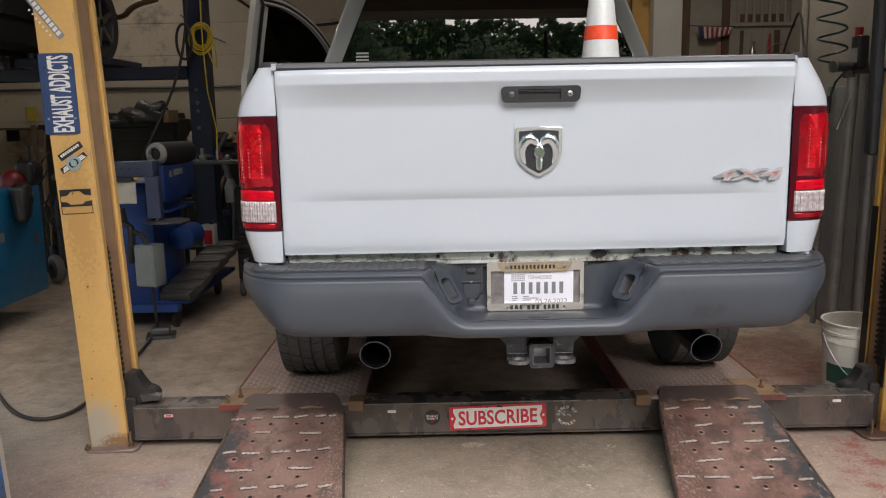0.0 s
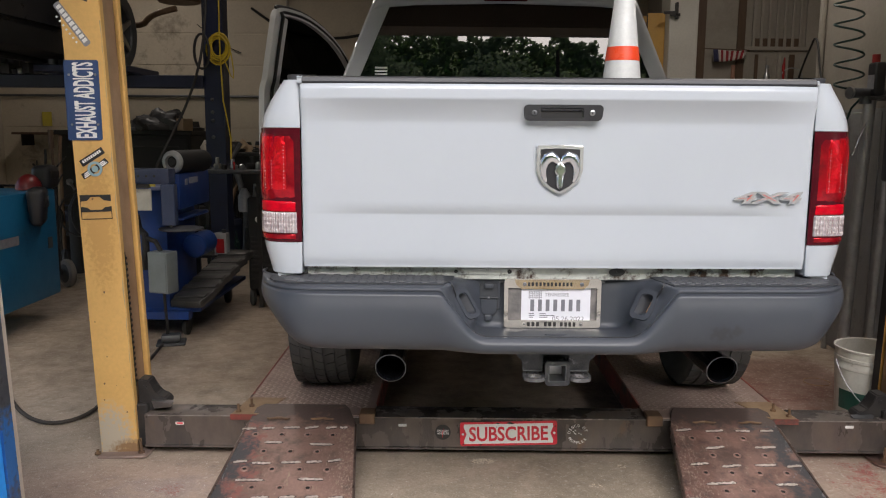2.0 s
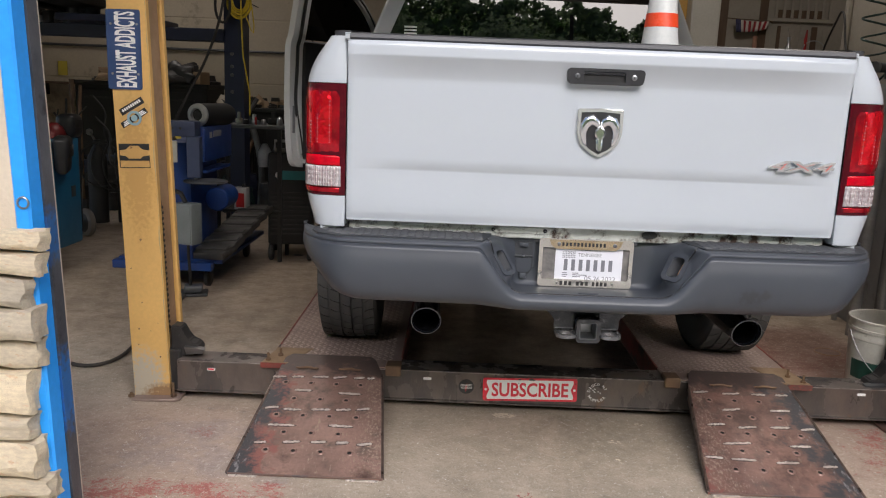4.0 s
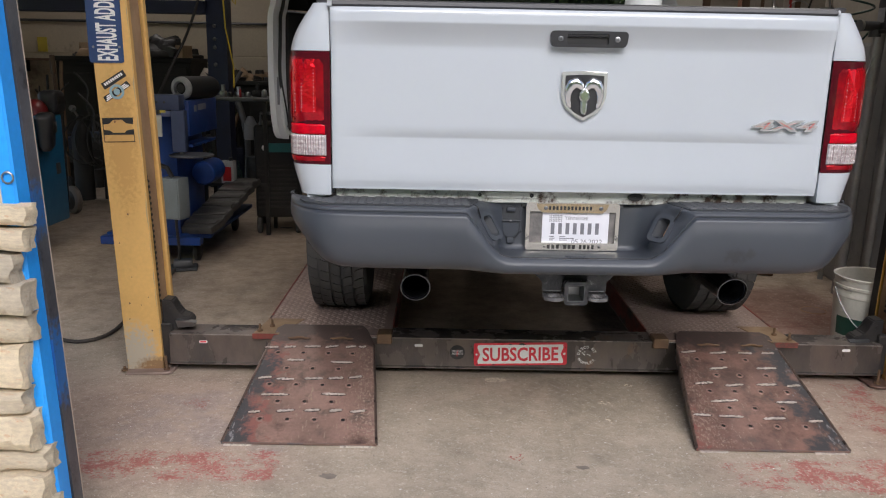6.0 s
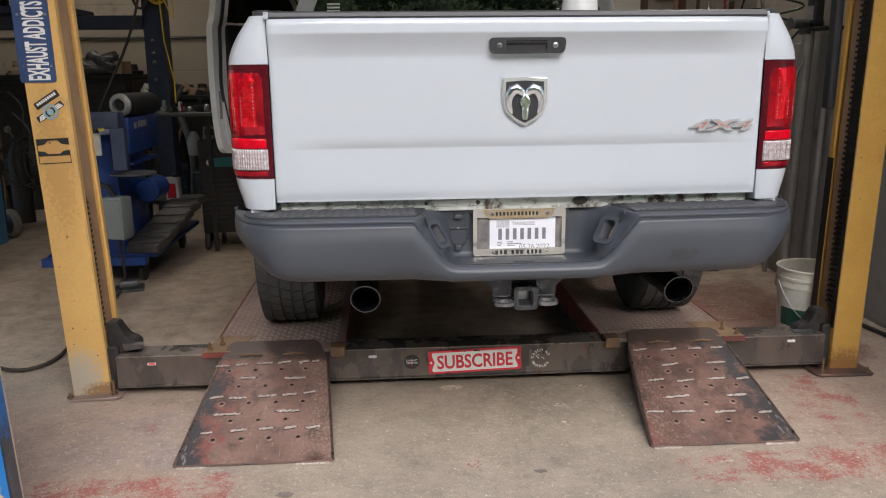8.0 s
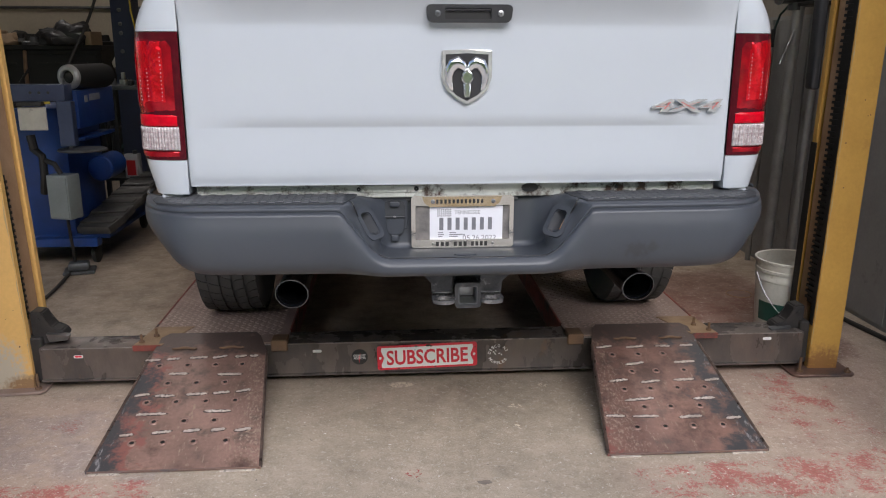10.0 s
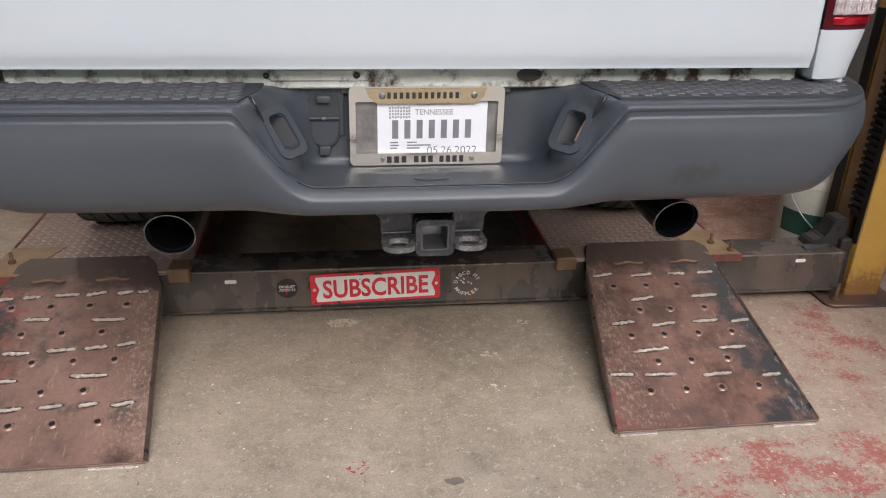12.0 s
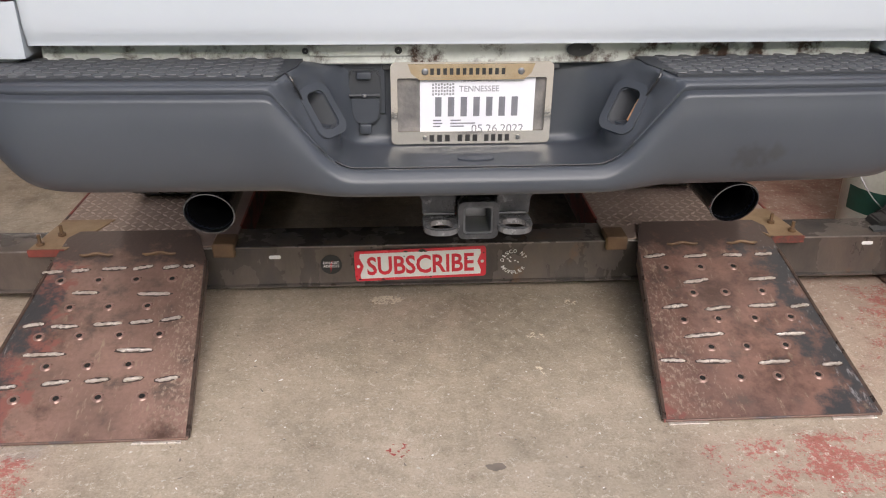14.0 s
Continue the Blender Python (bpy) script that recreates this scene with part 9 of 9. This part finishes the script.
# pale pegboard panels below the window and a shelf with small things
sh = thing("wall_shelf", pose(0, 0, 0), "narrow cream shelf below the barred window", "shelf")
bm = bmesh.new()
box(bm, 2.02, 3.0, 4.17, 4.315, 1.795, 1.82, 0.003)
part("board", bm, side_paint, sh)
bottle = thing("spray_bottle", pose(2.52, 4.24, 1.82), "small clear and silver bottle on the shelf", "bottle")
bm = bmesh.new()
lathe(bm, [(0.001, 0), (0.028, 0), (0.03, 0.01), (0.03, 0.08), (0.012, 0.11), (0.012, 0.14), (0.018, 0.14), (0.018, 0.17), (0.001, 0.17)], segs=18)
part("body", bm, satin_steel, bottle)
red_tool = thing("red_tool", pose(2.67, 4.24, 1.82), "red handled tool standing on the shelf", "tool")
bm = bmesh.new()
tube(bm, [(0, 0, 0), (0.0, 0, 0.16), (0.005, 0, 0.24)], 0.012, 10, radii=[0.012, 0.014, 0.006])
part("grip", bm, red_plastic, red_tool)
bm = bmesh.new()
tube(bm, [(0, 0, 0), (0, 0, 0.17)], 0.02, 8)
solid("wooden_handle", bm, surf("pinkish_wood", (0.36, 0.19, 0.13), (0.3, 0.15, 0.1), 0.6), "pinkish wooden handle on the shelf", "handle", pose(2.21, 4.24, 1.82))
bm = bmesh.new()
tube(bm, [(0, 0.09 * math.cos(a), 0.075 + 0.07 * math.sin(a)) for a in (2 * math.pi * i / 24 for i in range(25))], 0.005, 8)
solid("wire_ring", bm, satin_steel, "bright wire ring leaning on the shelf", "ring", pose(2.74, 4.22, 1.82, 0, 0, 80))
cloth = thing("striped_cloth", pose(0, 0, 0), "red and white striped cloth with navy corner on a rail", "cloth")
N = 13
A, B = Vector((2.02, 4.25, 2.135)), Vector((2.33, 4.25, 2.125))
for k in range(N):
    u0, u1 = k / N, (k + 1) / N
    bm = bmesh.new()
    rows = []
    for s in range(5):
        row = []
        for u in (u0, (u0 + u1) / 2, u1):
            p = A.lerp(B, u)
            drop = (0.115 - 0.045 * u) * s / 4
            row.append(Vector((p.x + 0.04 * (0.4 - u) * s / 4, p.y + 0.012 * math.sin(u * 25) * s / 4, p.z - drop - 0.012 * math.sin(u * 3.14))))
        rows.append(row)
    sheet(bm, rows)
    strip = part("stripe", bm, flag_navy if k < 2 else (flag_red if k % 2 else flag_white), cloth, smooth=60)
    strip.modifiers.new("thick", "SOLIDIFY").thickness = 0.002
bm = bmesh.new()
tube(bm, [(1.93, 4.25, 2.14), A, B, (2.36, 4.27, 2.12)], 0.005, 8)
part("rail", bm, brown_wood, cloth)
# black sleeve hanging at the back of the right post
sleeve = thing("rubber_sleeve", pose(1.438, 0.12, 0), "long black rubber sleeve hanging behind the lift post", "sleeve")
bm = bmesh.new()
box(bm, -0.018, 0.018, -0.03, 0.03, 1.172, 2.45, 0.012, 3)
part("sleeve", bm, black_plastic, sleeve)
# drain cover, scrap tube on the floor
cover = thing("floor_cover", pose(1.672, 1.08, 0.0) @ Matrix.Diagonal((0.62, 0.62, 1, 1)), "round worn metal cover set in the floor", "floor cover")
bm = bmesh.new()
lathe(bm, [(0.104, 0.0005), (0.102, 0.003), (0.001, 0.0032)], segs=36)
part("plate", bm, surf("worn_red_cover", (0.25, 0.15, 0.12), (0.19, 0.125, 0.10), 0.5, scale=9), cover)
bm = bmesh.new()
lathe(bm, [(0.115, 0.0), (0.113, 0.0045), (0.109, 0.0045), (0.107, 0.0)], segs=36)
part("ring", bm, brown_grease, cover)
bm = bmesh.new()
tube(bm, [(1.30, 2.0, 0.03), (1.75, 1.85, 0.03)], 0.028, 14)
solid("scrap_tube", bm, rust_plate, "rusty piece of tube on the floor by the wall", "tube")
bm = bmesh.new()
tube(bm, [(2.08, -0.9, 0.012), (2.06, 0.2, 0.012), (2.0, 0.62, 0.012), (2.07, 1.1, 0.012)], 0.012, 8)
solid("floor_cable", bm, black_cable, "dark cable along the foot of the side wall", "cable")
# stains and flakes on the floor
random.seed(9)
for x, y, r, mt, nm, lb in ((0.02, -0.80, 0.022, oil_stain, "oil_spot", "dark oil spot on the floor"), (-0.845, -0.885, 0.03, oil_stain, "oil_spot", "dark oil spot on the floor"),
                            (-1.55, 3.1, 0.05, dark_stuff, "oil_spot", "dark oil spot on the floor"), (-1.35, 3.05, 0.04, dark_stuff, "oil_spot", "dark oil spot on the floor"), (-1.75, 3.15, 0.05, dark_stuff, "oil_spot", "dark oil spot on the floor")):
    bm = bmesh.new()
    rim = [bm.verts.new((r * (1 + 0.55 * noise.noise(Vector((math.cos(a) * 1.7 + x * 9, math.sin(a) * 1.7, y)))) * math.cos(a), 0.6 * r * (1 + 0.5 * noise.noise(Vector((math.cos(a) * 2.3, math.sin(a) * 2.3 + y * 7, x)))) * math.sin(a), 0.0012)) for a in (2 * math.pi * k / 26 for k in range(26))]
    bm.faces.new(rim)
    solid(nm, bm, mt, lb, "stain", pose(x, y, 0), group="floor marks", smooth=0)

# patches of flaked paint: clusters of small crumbs
for cx, cy, rx, ry, count, mt, lb in ((-0.235, -0.035, 0.052, 0.024, 130, coating_flake, "pale crumbling patch of old coating on the floor"), (-0.205, -0.735, 0.026, 0.03, 16, flake_red, "small flakes of red paint on the floor"), (0.185, -0.43, 0.012, 0.02, 9, coating_flake, "small pale scraped patch on the floor"),
                                      (0.34, -0.075, 0.018, 0.02, 18, coating_flake, "small pale scraped patch on the floor"), (0.20, -0.26, 0.025, 0.016, 14, coating_flake, "small pale scraped patch on the floor")):
    bm = bmesh.new()
    for _ in range(count):
        a, q = random.uniform(0, 6.283), math.sqrt(random.random())
        px_, py_ = rx * q * math.cos(a), ry * q * math.sin(a)
        r = random.uniform(0.0025, 0.0065)
        turn = random.uniform(0, 3.14)
        ring = []
        for i in range(6):
            b = 2 * math.pi * i / 6
            ex, ey = r * random.uniform(0.7, 1.5) * math.cos(b), 0.6 * r * random.uniform(0.6, 1.2) * math.sin(b)
            ring.append(bm.verts.new((px_ + ex * math.cos(turn) - ey * math.sin(turn), py_ + ex * math.sin(turn) + ey * math.cos(turn), random.uniform(0.0008, 0.0018))))
        bm.faces.new(ring)
    solid("paint_flake", bm, mt, lb, "stain", pose(cx, cy, 0), group="floor marks", smooth=0)

# grit and paint crumbs on the floor
random.seed(57)
for nm, mt, lb, count in (("pale_grit", sign_white, "scattered pale paint crumbs on the floor", 500), ("dark_grit", oil_stain, "scattered dark grit on the floor", 900)):
    verts, faces = [], []
    for k in range(count):
        x, y = random.uniform(-1.9, 1.7), random.uniform(-1.25, 0.0)
        r = random.choice((0.0008, 0.001, 0.0013, 0.0017, 0.0024)) * random.uniform(0.8, 1.3)
        turn, long = random.uniform(0, 3.14), random.choice((1, 1, 1.4, 2.4))
        off = len(verts)
        for i in range(5):
            a = 2 * math.pi * i / 5
            px_, py_ = r * long * math.cos(a), r * math.sin(a) * random.uniform(0.6, 1.2)
            verts.append((x + px_ * math.cos(turn) - py_ * math.sin(turn), y + px_ * math.sin(turn) + py_ * math.cos(turn), 0.0011))
        faces.append(tuple(range(off, off + 5)))
    me = bpy.data.meshes.new(nm)
    me.from_pydata(verts, [], faces)
    me.materials.append(mt)
    tagged(new(nm, me), lb, "grit", kind="stuff")

# ---- outdoors, beyond the doorway ----
# far woods behind the trees: a lumpy mass of foliage
random.seed(30)


def wood_top(x):
    return 14.95 - 0.11 * x + 0.7 * noise.noise(Vector((x * 0.21, 3, 0))) + 0.8 * noise.noise(Vector((x * 0.8, 1, 5))) + 0.5 * noise.noise(Vector((x * 1.9, 2, 5)))


verts, faces = [], []
for ix in range(321):
    x = -32 + 0.2 * ix
    for iz in range(41):
        z = (wood_top(x) - 0.25) * iz / 40
        p = Vector((x, 0, z))
        verts.append((x + 0.3 * noise.noise(p * 1.3), -27.4 + 1.6 * noise.noise(p * 0.45) + 0.9 * noise.noise(p * 1.2) - 0.10 * z, z))
        if ix and iz:
            k = ix * 41 + iz
            faces.append((k, k - 1, k - 42, k - 41))
for k in range(70000):
    x = random.uniform(-32, 32)
    z = (wood_top(x) + 0.15) * (1 - 0.8 * random.random() ** 1.7)
    q = Vector((x, 0, z))
    p = Vector((x, -27 + 1.8 * noise.noise(q * 0.45) + 1.0 * noise.noise(q * 1.2) + random.uniform(-0.5, 0.5) - 0.10 * z, z))
    s = random.uniform(0.09, 0.2)
    u = Vector((random.gauss(0, 1), random.gauss(0, 1), random.gauss(0, 0.6))).normalized()
    w = u.orthogonal().normalized()
    off = len(verts)
    verts += [p - u * s, p + w * s * 0.6, p + u * s, p - w * s * 0.6]
    faces.append((off, off + 1, off + 2, off + 3))
me = bpy.data.meshes.new("far_woods")
me.from_pydata(verts, [], faces)
me.materials.append(leaf)
tagged(new("far_woods", me), "dense green woods beyond the road", "woods", kind="stuff")

random.seed(31)


def tree(x, y, height, spread):
    t = thing("tree", pose(x, y, -0.012), "broad green tree across the road", "tree", group="trees across the road")
    bm = bmesh.new()
    tube(bm, [(0, 0, 0), (0.05, 0.02, height * 0.25), (0.0, 0.1, height * 0.6), (0.1, 0, height * 0.9)], 0.2, 10, radii=[0.24, 0.19, 0.11, 0.03])
    for k in range(7):
        a = 2.4 * k
        z = height * (0.25 + 0.08 * k)
        tube(bm, [(0, 0, z), (0.3 * spread * math.cos(a), 0.3 * spread * math.sin(a), z + height * 0.10), (0.7 * spread * math.cos(a), 0.7 * spread * math.sin(a), z + height * 0.16)], 0.06, 6, radii=[0.08, 0.05, 0.015])
    part("trunk", bm, bark, t)
    verts, faces = [], []
    clumps = []
    for k in range(95):
        a, r = random.uniform(0, 6.283), spread * math.sqrt(random.random())
        zz = height * random.uniform(0.08, 1.0)
        limit = spread * (1.05 - 0.55 * (zz / height) ** 2)
        clumps.append((Vector((min(r, limit) * math.cos(a), min(r, limit) * math.sin(a), zz)), random.uniform(0.5, 1.1) * spread * 0.27))
    for c, cr in clumps:
        for _ in range(420):
            d = Vector((random.gauss(0, 1), random.gauss(0, 1), random.gauss(0, 0.75)))
            d = d.normalized() * cr * random.uniform(0.3, 1.02)
            p = c + d
            s = random.uniform(0.06, 0.12)
            u = Vector((random.gauss(0, 1), random.gauss(0, 1), random.gauss(0, 0.6))).normalized()
            w = u.orthogonal().normalized()
            off = len(verts)
            verts += [p - u * s, p + w * s * 0.55, p + u * s, p - w * s * 0.55]
            faces.append((off, off + 1, off + 2, off + 3))
    me = bpy.data.meshes.new("crown")
    me.from_pydata(verts, [], faces)
    me.materials.append(leaf)
    ob = new("crown", me)
    ob.parent = t


for x, y, h, s in ((-17, -22, 13.2, 4.6), (-11, -23, 13.4, 4.8), (-5.5, -21.5, 12.2, 4.6), (-1.0, -22.5, 11.2, 4.3), (3.4, -23, 10.6, 4.3), (7.6, -22.5, 10.0, 4.3), (12.0, -23, 10.4, 4.5), (17, -22, 10.8, 4.6)):
    tree(x, y, h, s)
utility = thing("utility_pole", pose(3.0, -15.5, -0.012), "wooden utility pole with cross arm and wires", "utility pole")
bm = bmesh.new()
tube(bm, [(0, 0, 0), (0, 0, 8.9)], 0.06, 10, radii=[0.08, 0.05])
part("pole", bm, bark, utility)
bm = bmesh.new()
box(bm, -0.9, 0.9, -0.06, 0.06, 7.7, 7.85, 0.01)
part("cross_arm", bm, bark, utility)
for k, z in enumerate((7.9, 7.9, 5.6)):
    bm = bmesh.new()
    x = (-0.8, 0.8, 0.0)[k]
    tube(bm, [(x - 25, 0, z), (x - 12, 0, z - 0.5), (x, 0, z), (x + 12, 0, z - 0.5), (x + 25, 0, z)], 0.02, 6)
    part("wire", bm, black_cable, utility)

# ---- ledge stones on the front wall beside the doorway, last ----
random.seed(42)
stone_data = []
for k in range(10):
    bm = bmesh.new()
    box(bm, -0.5, 0.5, -0.5, 0.5, -0.5, 0.5)
    bmesh.ops.subdivide_edges(bm, edges=bm.edges[:], cuts=4, use_grid_fill=True)
    for v in bm.verts:
        n1 = Vector((noise.noise(v.co * 2.3 + Vector((k * 7, 0, 0))), noise.noise(v.co * 2.3 + Vector((0, k * 7, 3))), noise.noise(v.co * 2.3 + Vector((5, 0, k * 7)))))
        n2 = noise.noise(v.co * 6.5 + Vector((k * 3, 1, 0)))
        r = max(abs(v.co.x), abs(v.co.z))
        v.co = Vector((v.co.x * (1 - 0.06 * (v.co.y < -0.3)) + 0.07 * n1.x, v.co.y * (1 - 0.28 * max(0, r - 0.33) / 0.17) + 0.13 * n1.y + 0.05 * n2, v.co.z * (1 - 0.10 * (v.co.y < -0.3)) + 0.13 * n1.z + 0.05 * n2))
    stone_data.append(done("ledge_stone", bm, stone_mat, 35))
STONE_TOP = 0.98
veneer = thing("wall_stone_veneer", pose(0, 0, 0), "rough tan ledge stone veneer beside the blue casing", "stone veneer", kind="structure")
for x_near, x_far, sgn in ((DOOR_X0 + 0.036, -2.60, -1), (DOOR_X1 + 0.06, 2.32, 1)):
    bm = bmesh.new()
    box(bm, *sorted((x_near + sgn * 0.10, x_far)), WALL_Y0 - 0.02, WALL_Y0 - 0.0, 0, STONE_TOP - 0.01)
    part("mortar_bed", bm, mortar, veneer, smooth=0)
    z = 0.0
    while z < STONE_TOP - 0.03:
        h = random.uniform(0.055, 0.125)
        h = min(h, STONE_TOP - z)
        x = x_near + sgn * random.uniform(-0.022, 0.022)
        while (x - x_far) * sgn < -0.03:
            w = random.uniform(0.12, 0.30)
            ob = new("ledge_stone", random.choice(stone_data))
            ob.parent = veneer
            dep = random.uniform(0.06, 0.105)
            ob.location = (x + sgn * w / 2, WALL_Y0 - 0.012 - dep / 2 + 0.02, z + h / 2)
            ob.scale = (w * 0.97, dep, h * 0.96)
            ob.rotation_euler = (0, radians(random.uniform(-2, 2)), 0)
            x += sgn * w
        z += h
